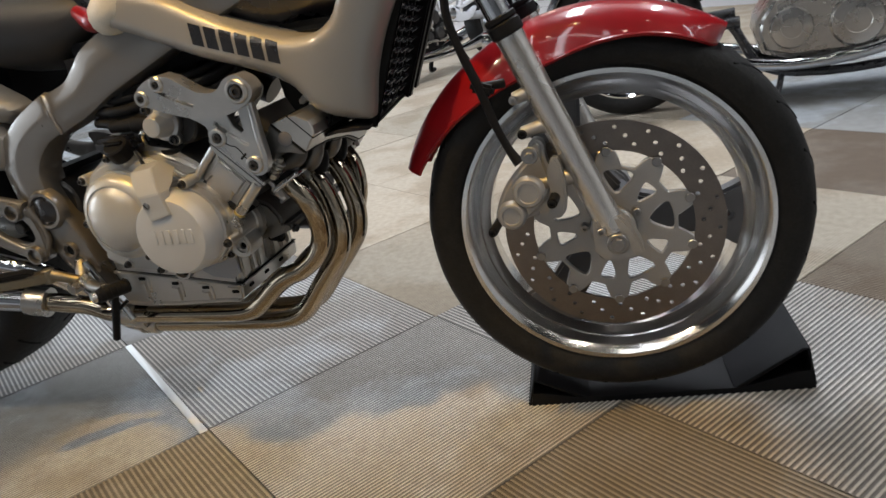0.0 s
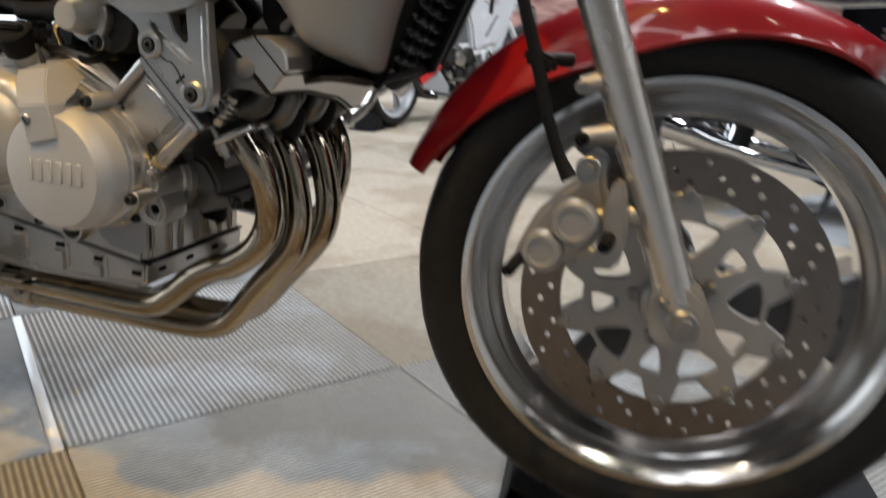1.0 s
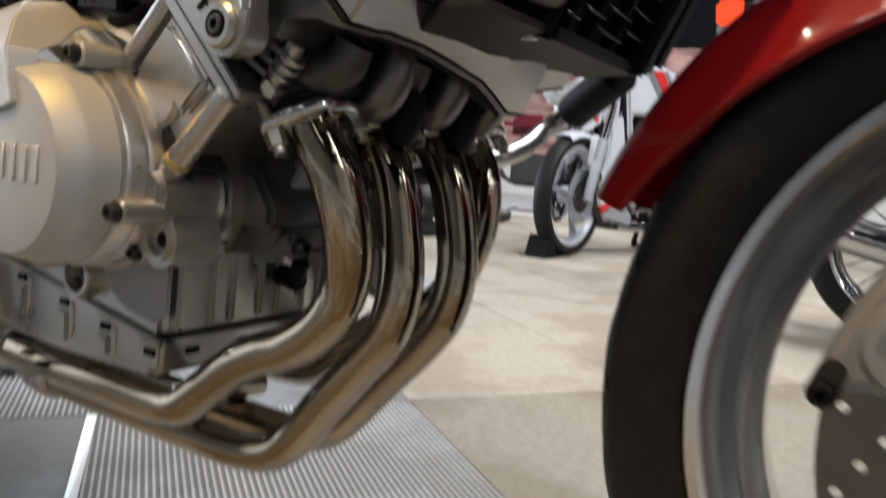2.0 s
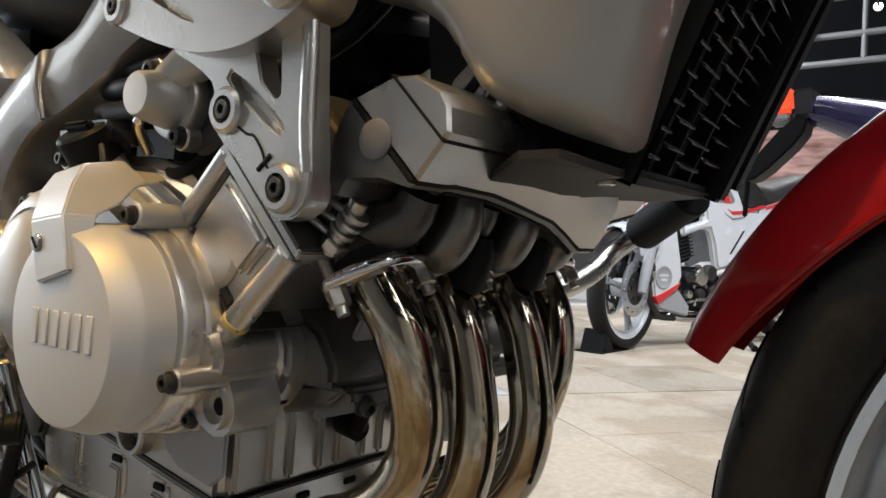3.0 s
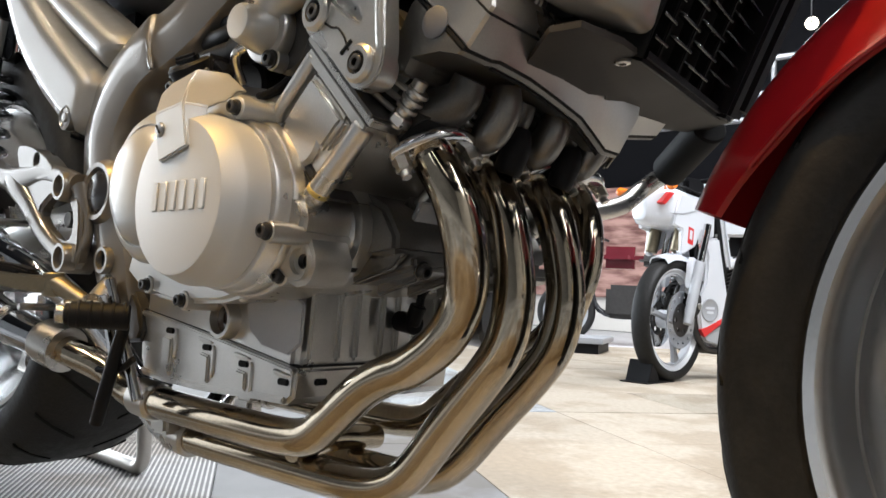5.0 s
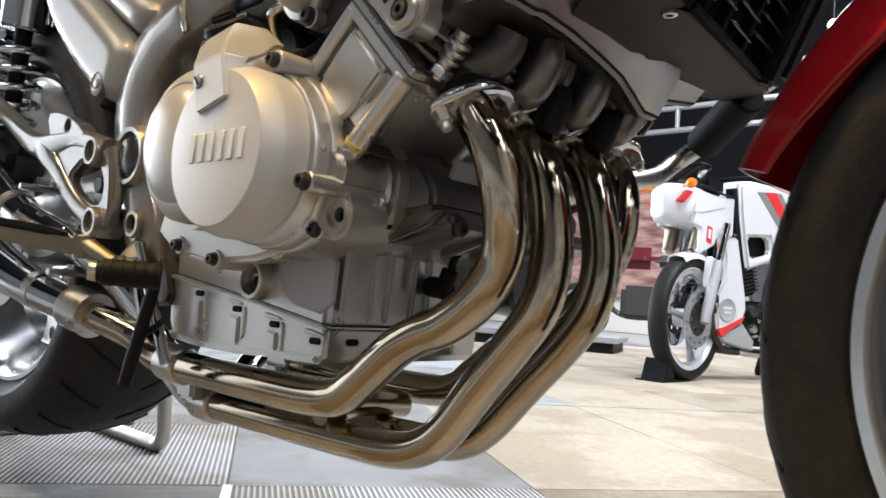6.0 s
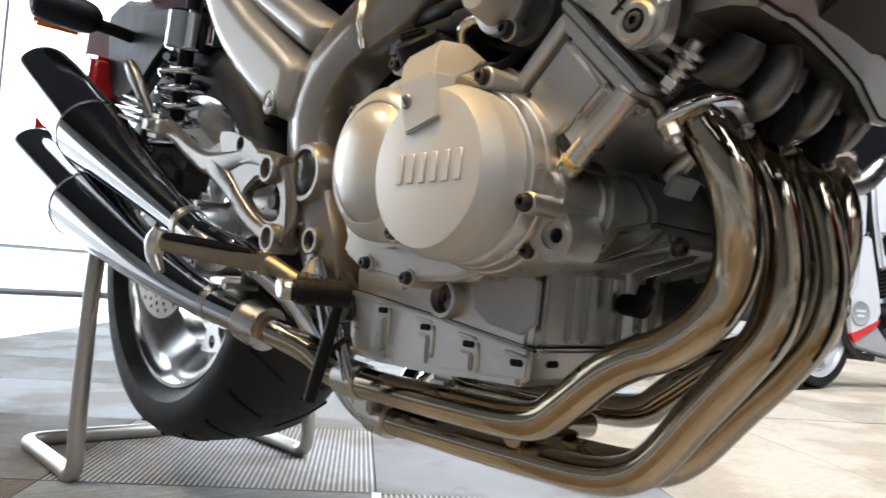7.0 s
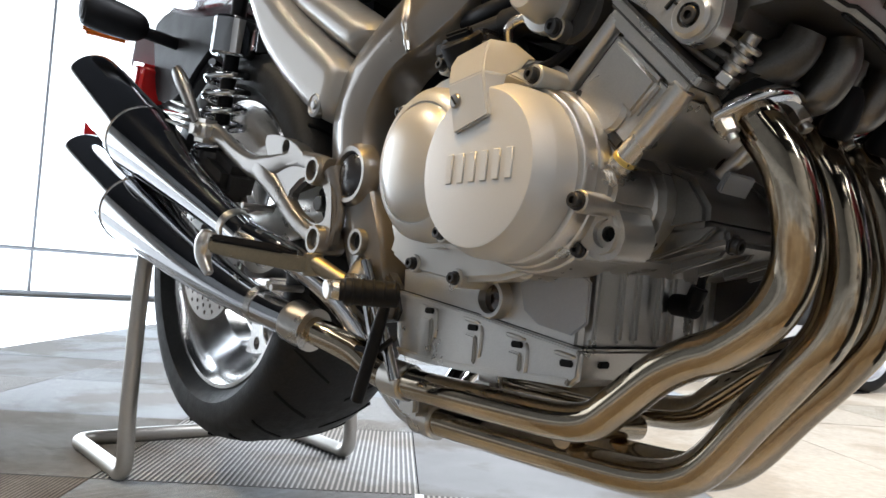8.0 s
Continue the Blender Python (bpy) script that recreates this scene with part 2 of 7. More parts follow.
def rod(a, b, r, seg=14, r2=None):
    """A straight round bar with small chamfers."""
    a, b = Vector(a), Vector(b)
    r2 = r if r2 is None else r2
    d = (b - a).normalized()
    u = d.orthogonal().normalized()
    v = d.cross(u)
    ch = min(0.12 * min(r, r2), 0.2 * (b - a).length)
    stations = [(a, r - ch), (a + d * ch, r), (b - d * ch, r2), (b, r2 - ch)]
    return loft([[c + s * (math.cos(t) * u + math.sin(t) * v) for t in (2 * math.pi * k / seg for k in range(seg))]
                 for c, s in stations])


def lathe(profile, seg=48, m=None, ring=False):
    """A profile of (radius, height) turned about the y axis; height runs along -y, towards the right side of a machine."""
    loops = [[(r * math.cos(a), -h, r * math.sin(a)) for a in (2 * math.pi * k / seg for k in range(seg))] for r, h in profile]
    bm = loft(loops, ring=ring)
    if m:
        bm.transform(m)
    return bm


def rounded(pts, n=2):
    """Cut the corners of an outline n times."""
    for _ in range(n):
        out = []
        for i, p in enumerate(pts):
            q = pts[(i + 1) % len(pts)]
            out += [(0.78 * p[0] + 0.22 * q[0], 0.78 * p[1] + 0.22 * q[1]), (0.22 * p[0] + 0.78 * q[0], 0.22 * p[1] + 0.78 * q[1])]
        pts = out
    return pts


def ellipse(x, z, rx, rz=None, n=14, turn=0.0):
    rz = rx if rz is None else rz
    c, s = math.cos(radians(turn)), math.sin(radians(turn))
    return [(x + rx * math.cos(a) * c - rz * math.sin(a) * s, z + rx * math.cos(a) * s + rz * math.sin(a) * c)
            for a in (2 * math.pi * k / n for k in range(n))]


def plate(outline, y0, y1, holes=(), bevel=0.002, seg=2):
    """A flat piece in the x-z plane from y0 to y1, with holes and rounded edges."""
    bm = bmesh.new()
    edges = []
    for lp in (outline, *holes):
        vs = [bm.verts.new((x, y0, z)) for x, z in lp]
        edges += [bm.edges.new((vs[i], vs[(i + 1) % len(vs)])) for i in range(len(vs))]
    if holes:
        bmesh.ops.triangle_fill(bm, edges=edges, use_beauty=True)
    else:
        bm.faces.new(bm.verts[:])
    got = bmesh.ops.extrude_face_region(bm, geom=bm.faces[:])
    bmesh.ops.translate(bm, verts=[v for v in got["geom"] if isinstance(v, bmesh.types.BMVert)], vec=(0, y1 - y0, 0))
    bmesh.ops.recalc_face_normals(bm, faces=bm.faces[:])
    if bevel:
        sharp = [e for e in bm.edges if len(e.link_faces) == 2 and e.calc_face_angle(0) > 1.2]
        bmesh.ops.bevel(bm, geom=sharp, offset=bevel, segments=seg, affect="EDGES", clamp_overlap=True)
    return bm


def box(x, y, z, sx, sy, sz, bevel=0.003, turn=None, seg=2):
    """A block about (x, y, z), with rounded edges; turn: degrees about x, y, z."""
    bm = bmesh.new()
    bmesh.ops.create_cube(bm, size=1)
    bm.transform(Matrix.Diagonal((sx, sy, sz, 1)))
    if bevel:
        bmesh.ops.bevel(bm, geom=bm.edges[:], offset=bevel, segments=seg, affect="EDGES", clamp_overlap=True)
    bm.transform(pose(x, y, z, *(turn or (0, 0, 0))))
    return bm


def edge_distance(outline, x, z):
    """How far (x, z) lies from an outline."""
    best = 9.0
    for i, (ax, az) in enumerate(outline):
        bx, bz = outline[(i + 1) % len(outline)]
        dx, dz = bx - ax, bz - az
        t = max(0.0, min(1.0, ((x - ax) * dx + (z - az) * dz) / (dx * dx + dz * dz + 1e-12)))
        best = min(best, math.hypot(ax + t * dx - x, az + t * dz - z))
    return best


def skin(outline, f, back, step=0.007):
    """A curved panel: the outline in x-z, its face at y = f(x, z), its rim drawn back to y = back."""
    bm = bmesh.new()
    bm.faces.new([bm.verts.new((x, 0, z)) for x, z in outline])
    for axis in (0, 2):
        lo, hi = min(v.co[axis] for v in bm.verts), max(v.co[axis] for v in bm.verts)
        for k in range(1, int((hi - lo) / step) + 1):
            co, no = [0, 0, 0], [0, 0, 0]
            co[axis], no[axis] = lo + k * step, 1
            bmesh.ops.bisect_plane(bm, geom=bm.verts[:] + bm.edges[:] + bm.faces[:], dist=1e-5, plane_co=co, plane_no=no)
    for v in bm.verts:
        v.co.y = f(v.co.x, v.co.z)
    rim = [e for e in bm.edges if len(e.link_faces) == 1]
    got = bmesh.ops.extrude_edge_only(bm, edges=rim)
    for v in got["geom"]:
        if isinstance(v, bmesh.types.BMVert):
            v.co.y = back
    bmesh.ops.recalc_face_normals(bm, faces=bm.faces[:])
    return bm


def bulged(outline, rim_y, depth, reach):
    """The face of a panel that swells from its rim by depth over a distance reach."""
    def f(x, z):
        q = 1 - min(edge_distance(outline, x, z) / reach, 1.0)
        return rim_y + depth * (1 - q ** 2.4) ** 0.62
    return f


def joined(*bms):
    out = bmesh.new()
    for b in bms:
        me = bpy.data.meshes.new("tmp")
        b.to_mesh(me)
        out.from_mesh(me)
        bpy.data.meshes.remove(me)
        b.free()
    return out


def thing(name, at, label, category, group="", kind=""):
    ob = new(name)
    ob.empty_display_size = 0.1
    ob.location = at
    return tagged(ob, label, category, group, kind)


def mesh_of(name, bm, mats, smooth=38):
    me = bpy.data.meshes.new(name)
    for f in bm.faces:
        f.smooth = True
    for e in bm.edges:
        if len(e.link_faces) == 2 and e.calc_face_angle(0) > radians(smooth):
            e.smooth = False
    bm.to_mesh(me)
    bm.free()
    for m in mats if isinstance(mats, (list, tuple)) else [mats]:
        me.materials.append(m)
    return me


def part(name, bm, mats, parent, label="", m=None, smooth=38):
    """One mesh, built in the place's own axes, under a thing or under a part."""
    if m:
        bm.transform(m)
    ob = new(name, mesh_of(name, bm, mats, smooth))
    ob.parent = parent
    if parent.type == "EMPTY":
        ob.matrix_parent_inverse = Matrix.Translation(-parent.location)
    return tagged(ob, label)


def solid(name, bm, mats, label, category, kind="", group="", smooth=38):
    return tagged(new(name, mesh_of(name, bm, mats, smooth)), label, category, group, kind)


def screw(at, d, r, h, hexed=True):
    """A cap screw that points along d: a washer and a head with a socket."""
    a, d = Vector(at), Vector(d).normalized()
    head = loft([[a + d * hh + rr * (math.cos(t) * d.orthogonal().normalized() + math.sin(t) * d.cross(d.orthogonal().normalized()))
                  for t in (2 * math.pi * k / (6 if hexed and 0 else 14) for k in range(14))]
                 for hh, rr in ((0, r * 1.25), (h * 0.25, r * 1.25), (h * 0.26, r), (h * 0.9, r), (h, r * 0.85), (h, r * 0.5), (h * 0.45, r * 0.5))])
    return head


NEAR = (0, -1, 0)

# ---- the hall ----
def slab(name, x0, x1, y0, y1, z0, z1, mats, label, category):
    return solid(name, box((x0 + x1) / 2, (y0 + y1) / 2, (z0 + z1) / 2, x1 - x0, y1 - y0, z1 - z0, 0), mats, label, category, "structure")


floor = slab("floor", -9, 7, -7, 9, -0.2, -0.009, VINYL, "pale glossy vinyl floor of an exhibition hall", "floor")
slab("ceiling", -9, 7, -7, 9, 4.2, 4.4, CEILING, "black painted hall ceiling", "ceiling")
# South and east walls are unseen; their tones shape reflections and fill.
slab("wall_south", -9, 7, -7.2, -7, -0.2, 4.4, GREYWALL, "unseen grey hall wall, toned for reflections and fill", "wall")
slab("wall_east", 7, 7.2, -7.2, 9.2, -0.2, 4.4, HALLWALL, "unseen off-white hall wall, toned for reflections and fill", "wall")
slab("wall_north", -9, 7, 9, 9.2, -0.2, 4.4, DARKWALL, "dark hall wall above a pale dado", "wall")
slab("wall_dado", -9, 7, 8.9, 9, 0, 0.55, HALLWALL, "pale dado along the dark wall", "wall")


def window_wall():
    """The day-lit side: a wall with one long opening, its frame and its panes."""
    x = -8.6
    w = joined(box(x, 1, -0.09, 0.2, 16, 0.22, 0), box(x, 1, 4.15, 0.2, 16, 0.5, 0), box(x, -6.4, 1.96, 0.2, 1.2, 3.88, 0), box(x, 8.4, 1.96, 0.2, 1.2, 3.88, 0))
    solid("wall_west", w, HALLWALL, "off-white wall round a long bright window", "wall", "structure")
    win = thing("window_1", (x, 1, 0.02), "long bright floor-deep window with thin pale rails", "window", kind="structure")
    part("pane", box(x - 0.02, 1, 1.96, 0.02, 13.6, 3.88, 0), GLOW, win)
    part("window_sill", box(x + 0.12, 1, 0.035, 0.1, 13.6, 0.03, 0.006), PALEGREY, win)
    part("window_rail", rod((x + 0.1, -5.7, 0.46), (x + 0.1, 7.7, 0.46), 0.02), PALEGREY, win)
    for k in range(9):
        part("mullion", box(x + 0.04, -5.0 + 1.5 * k, 1.96, 0.03, 0.025, 3.88, 0.003), PALEGREY, win)


window_wall()

mural = bpy.data.materials.new("red_sandstone_print")
mural.use_nodes = True


def mural_nodes(nt):
    b = nt.nodes["Principled BSDF"]
    b.inputs["Roughness"].default_value = 0.7
    tc, mp = nt.nodes.new("ShaderNodeTexCoord"), nt.nodes.new("ShaderNodeMapping")
    mp.inputs["Scale"].default_value = (1.6, 1, 7)
    n1, n2 = nt.nodes.new("ShaderNodeTexNoise"), nt.nodes.new("ShaderNodeTexNoise")
    n1.inputs["Scale"].default_value, n1.inputs["Detail"].default_value = 1.6, 6
    n2.inputs["Scale"].default_value = 9
    ramp = nt.nodes.new("ShaderNodeValToRGB")
    ramp.color_ramp.elements[0].position, ramp.color_ramp.elements[0].color = 0.36, (0.13, 0.05, 0.04, 1)
    ramp.color_ramp.elements[1].position, ramp.color_ramp.elements[1].color = 0.62, (0.42, 0.24, 0.2, 1)
    nt.links.new(tc.outputs["Object"], mp.inputs["Vector"])
    nt.links.new(mp.outputs["Vector"], n1.inputs["Vector"])
    nt.links.new(n1.outputs["Fac"], ramp.inputs["Fac"])
    nt.links.new(ramp.outputs["Color"], b.inputs["Base Color"])


mural_nodes(mural.node_tree)
solid("wall_panel", box(-2.5, 8.84, 1.2, 7.5, 0.1, 1.5, 0.01), mural, "printed wall panel of reddish layered stone", "wall panel")
lamp("panel_wash_light", "AREA", (-2.5, 5.6, 3.6), (-2.5, 8.8, 1.1), 270, NEUTRAL, 0.3, size_y=4.0)


def truss(y, z):
    t = thing("lighting_truss", (0, y, z), "grey steel lighting truss under the dark ceiling", "truss", "lighting trusses")
    for dz in (0, 0.23, 0.55):
        part("bar", rod((-6, y, z + dz), (5, y, z + dz), 0.028), TRUSS, t)
    for k in range(10):
        part("post", rod((-5.5 + 1.1 * k, y, z), (-5.5 + 1.1 * k, y, z + 0.55 if k % 3 else 4.21), 0.024), TRUSS, t)


truss(6.6, 2.14)
truss(4.2, 3.2)


def spotlight(at, aim, r=0.06):
    s = thing("spotlight", at, "black ceiling spotlight, lit warm white, some added for glints", "spotlight", "ceiling spotlights")
    m = look(at, aim) @ pose(0, 0, 0, 90, 0, 0)
    part("housing", lathe([(r * 0.5, -0.16), (r * 0.8, -0.15), (r, -0.02), (r * 1.05, 0), (r * 0.97, 0), (r * 0.9, -0.012)], 24), BLACK, s, m=m)
    part("lens", lathe([(r * 0.86, -0.012), (r * 0.86, -0.008), (r * 0.5, -0.003), (0.002, -0.002)], 24), LAMPGLOW, s, m=m)
    part("drop_rod", rod(at, (at[0], at[1], 4.21), 0.012), BLACK, s)


for at, r in (((-1.0, 6.5, 2.54), 0.035), ((-1.53, 6.48, 2.36), 0.05), ((-1.57, 6.5, 2.93), 0.06), ((-1.86, 6.5, 2.92), 0.06), ((-1.22, 6.5, 2.91), 0.045),
              # The housing at (1.67, -1.66) goes with the added valve-end fill.
              ((0.6, 4.2, 3.1), 0.06), ((-2.27, -1.96, 3.5), 0.06), ((1.67, -1.66, 3.5), 0.06), ((-0.51, -1.17, 3.72), 0.06),
              # Six unseen spotlights, added so that glossy metal picks up glints.
              ((-1.6, -0.9, 3.7), 0.05), ((-1.1, -2.2, 3.7), 0.05), ((-2.6, -1.2, 3.7), 0.05), ((0.4, -2.0, 3.7), 0.05), ((0.9, -0.9, 3.7), 0.05), ((-1.9, 0.7, 3.7), 0.05)):
    spotlight(at, (-0.6, -0.2, 0.3), r)


STRIPGLOW = material("lit_strip_diffuser", (1, 0.96, 0.88), 0.5, emit=9.0)


def strip_lamp(at, length, along="x"):
    s = thing("strip_lamp", at, "long lit fluorescent strip under the ceiling, some added out of view", "strip lamp", "ceiling strip lamps")
    m = Matrix.Translation(at) @ pose(0, 0, 0, 0, 0, 0 if along == "x" else 90)
    part("housing", box(0, 0, 0.05, length, 0.14, 0.05, 0.005), PALEGREY, s, m=m)
    for e in (-0.4, 0.4):
        part("hanger", rod((e * length, 0, 0.06), (e * length, 0, 4.21 - at[2]), 0.006), BLACK, s, m=m)
    part("diffuser", box(0, 0, 0.01, length - 0.04, 0.1, 0.03, 0.01), STRIPGLOW, s, m=m)


# These two east strips are additions that show only in reflections.
strip_lamp((3.08, -0.62, 3.42), 2.4, "y")
strip_lamp((5.5, 0.5, 4.0), 6.0, "y")
strip_lamp((-1.9, 5.6, 2.9), 1.6)
strip_lamp((-0.6, 1.8, 3.96), 2.4)
# Unseen strip, added to go with the rear floor fill.
strip_lamp((1.1, 2.75, 3.98), 2.4)
strip_lamp((-0.8, -2.6, 3.58), 2.4)
# Added south strip, out of view, mirrored in the bright metal.
strip_lamp((0.0, -4.6, 4.06), 6.0)


# ---- carpet tiles, laid askew to the machine ----
A, B, CORNER = Vector((-0.295, -0.406)), Vector((0.408, -0.295)), Vector((-0.422, 0.29))
SIDE = 0.5015


def tile_mesh(name, mats, pitch, high):
    bm = bmesh.new()
    h = SIDE / 2 - 0.0008
    n = int(round(2 * h / pitch)) if pitch else 0
    xs = [(-h, 0.0)]
    for k in range(n):
        x = -h + (k + 0.5) * 2 * h / n
        w = 0.21 * pitch
        xs += [(x - w * 1.3, 0.0), (x - w, high), (x + w, high), (x + w * 1.3, 0.0)]
    xs.append((h, 0.0))
    rows = [(bm.verts.new((x, -h, z)), bm.verts.new((x, h, z))) for x, z in xs]
    for (a, b), (c, d) in zip(rows, rows[1:]):
        f = bm.faces.new((a, c, d, b))
        f.material_index = 1 if a.co.z > 0 and c.co.z > 0 else 0
    lo = [bm.verts.new((x, y, -0.008)) for x, y in ((-h, -h), (h, -h), (h, h), (-h, h))]
    for a, b, c, d in ((rows[0][0], lo[0], lo[3], rows[0][1]), (rows[-1][1], lo[2], lo[1], rows[-1][0])):
        bm.faces.new((a, d, c, b))
    bm.faces.new([r[0] for r in rows][::-1] + [lo[0], lo[1]])
    bm.faces.new([r[1] for r in rows] + [lo[2], lo[3]])
    me = bpy.data.meshes.new(name)
    bm.to_mesh(me)
    bm.free()
    for m in mats:
        me.materials.append(m)
    return me


TILES = {(c, k): tile_mesh("carpet_tile", (CARPET[c], RIB[c]), pitch, high)
         for c in range(6) for k, (pitch, high) in enumerate(((0.0088, 0.0014), (0.0066, 0.001), (0, 0)))}
CHOSEN = {(0, -1): (0, 0), (0, 0): (0, 1), (1, -1): (3, 1), (-3, 0): (2, 2), (-3, 1): (2, 1), (0, -2): (0, 2), (1, -2): (0, 0), (-1, 0): (0, 0), (-1, -1): (1, 1),
          # Set 5, tinted for the amber pool, goes ahead of the tape.
          (-1, 1): (4, 0), (1, 0): (5, 0), (1, 1): (5, 1), (0, 1): (5, 0), (2, -2): (4, 1), (2, -1): (2, 1), (-1, -3): (1, 2), (1, -3): (0, 1), (2, -3): (3, 1),
          (-2, -2): (1, 2), (-2, -1): (1, 1), (-2, 0): (1, 1), (-1, -2): (1, 2), (0, -3): (0, 2), (-1, 2): (2, 0), (-3, -1): (1, 2), (0, 2): (0, 0), (-2, 1): (2, 1)}


def lay_carpet():
    rng = random.Random(5)
    angle = math.degrees(math.atan2(B.y, B.x))
    for i in range(-9, 4):
        for j in range(-10, 6):
            c, k = CHOSEN.get((i, j), (None, None))
            if c is None:
                c = 3 if i < -3 and j > -2 else 1 if i < -1 else rng.choice((0, 3, 3, 3))
                k = rng.choice((1, 2, 2, 2)) if i < -1 else rng.choice((0, 1, 2))
            p = CORNER + A * (i + 0.5) + B * (j + 0.5)
            ob = new("carpet_tile", TILES[c, k])
            ob.matrix_world = pose(p.x, p.y, rng.uniform(-0.0006, 0.0006), 0, 0, angle + (90 if (i + j) % 2 else 0))
            ob.parent = floor


def tape():
    a, b = CORNER + A * 1.0 + B * -0.99, CORNER + A * 1.02 + B * 0.01
    d = (b - a).normalized()
    n = Vector((-d.y, d.x)) * 0.007
    bm = bmesh.new()
    lo = [bm.verts.new((*q, 0.002)) for q in (a - n, b - n, b + n, a + n)]
    hi = [bm.verts.new((v.co.x, v.co.y, 0.0032)) for v in lo]
    for k in range(4):
        bm.faces.new((lo[k], lo[(k + 1) % 4], hi[(k + 1) % 4], hi[k]))
    bm.faces.new(hi)
    bm.faces.new(lo[::-1])
    solid("floor_tape", bm, TAPE, "worn white marking tape stuck on the carpet", "tape")


tape()


# ---- the silver and red motorcycle ----
bike = thing("motorcycle", (-0.6, 0, 0), "silver naked motorcycle with a red front mudguard, chocked upright", "motorcycle")
WF = Matrix.Translation((-0.011, 0.012, 0.306)) @ pose(0, 0, 0, 0, 0, 5)
MID = -0.052
WR = Matrix.Translation((-1.27, -0.03, 0.37))


def tyre_bm(R, rim, half, crown=0.55, seg=96):
    """A tyre about the y axis: bead, bulging wall, rounded tread, hollow inside."""
    prof = [(rim - 0.004, half * 0.62), (rim + 0.004, half * 0.74), (rim + 0.3 * (R - rim), half * 0.97), (rim + 0.55 * (R - rim), half),
            (rim + 0.75 * (R - rim), half * 0.95), (rim + 0.88 * (R - rim), half * 0.8), (rim + 0.95 * (R - rim), half * crown),
            (R - 0.001, half * 0.27), (R, 0.0)]
    prof = prof + [(r, -h) for r, h in prof[-2::-1]]
    prof += [(rim + 0.01, -half * 0.5), (rim + 0.01, half * 0.5)]
    return lathe(prof, seg, ring=True)


def tread_grooves(parent, R, half, n, m):
    """Short slanting sipes, dark strips that follow the tread's curve."""
    made = []
    for side in (-1, 1):
        loops = []
        for s in range(7):
            u = s / 6
            h = side * half * (0.22 + 0.66 * u)
            rr = R - (R * 0.052) * (abs(h) / half) ** 2.6 + 0.0006
            w = 0.0024 * (1 - 0.5 * abs(u - 0.4)) / R
            a = 0.16 * u
            loops.append([(rr * math.cos(a + e * w), -h, rr * math.sin(a + e * w)) for e in (-1, 1)] + [((rr - 0.004) * math.cos(a + e * w), -h, (rr - 0.004) * math.sin(a + e * w)) for e in (1, -1)])
        made.append(mesh_of("tread_groove", loft(loops), GROOVE))
    for k in range(n):
        for q in (0, 1):
            ob = new("tread_groove", made[q])
            ob.parent = parent
            ob.matrix_basis = m @ Matrix.Rotation(-2 * math.pi * (k + 0.5 * q) / n, 4, "Y")


def rim_bm(r, half, deep):
    """The section of a cast rim: both lips, the drop centre and the inner face."""
    prof = [(r, half), (r + 0.002, half - 0.003), (r, half - 0.007), (r - 0.012, half - 0.011), (r - deep, 0.02), (r - deep, -0.02), (r - 0.012, -half + 0.011),
            (r, -half + 0.007), (r + 0.002, -half + 0.003), (r, -half), (r - 0.006, -half), (r - 0.018, -half + 0.01), (r - 0.024, -half + 0.022),
            (r - deep - 0.008, -0.016), (r - deep - 0.008, 0.016), (r - 0.024, half - 0.022), (r - 0.018, half - 0.01), (r - 0.006, half)]
    return lathe(prof, 96, ring=True)


def spoke_bm(r_in, r_out, width, thick, count, start):
    """Broad cast spokes that flare into hub and rim."""
    bms = []
    for k in range(count):
        a = radians(start + 360 * k / count)
        o = [(r_in, -width * 0.62), (r_in + 0.25 * (r_out - r_in), -width * 0.46), (r_in + 0.7 * (r_out - r_in), -width * 0.5), (r_out, -width * 0.95),
             (r_out + 0.006, 0), (r_out, width * 0.95), (r_in + 0.7 * (r_out - r_in), width * 0.5), (r_in + 0.25 * (r_out - r_in), width * 0.46), (r_in, width * 0.62)]
        b = plate(o, -thick / 2, thick / 2, [ellipse(r_in + 0.82 * (r_out - r_in), 0, 0.005)], 0.005)
        b.transform(Matrix.Rotation(-a, 4, "Y"))
        bms.append(b)
    return joined(*bms)


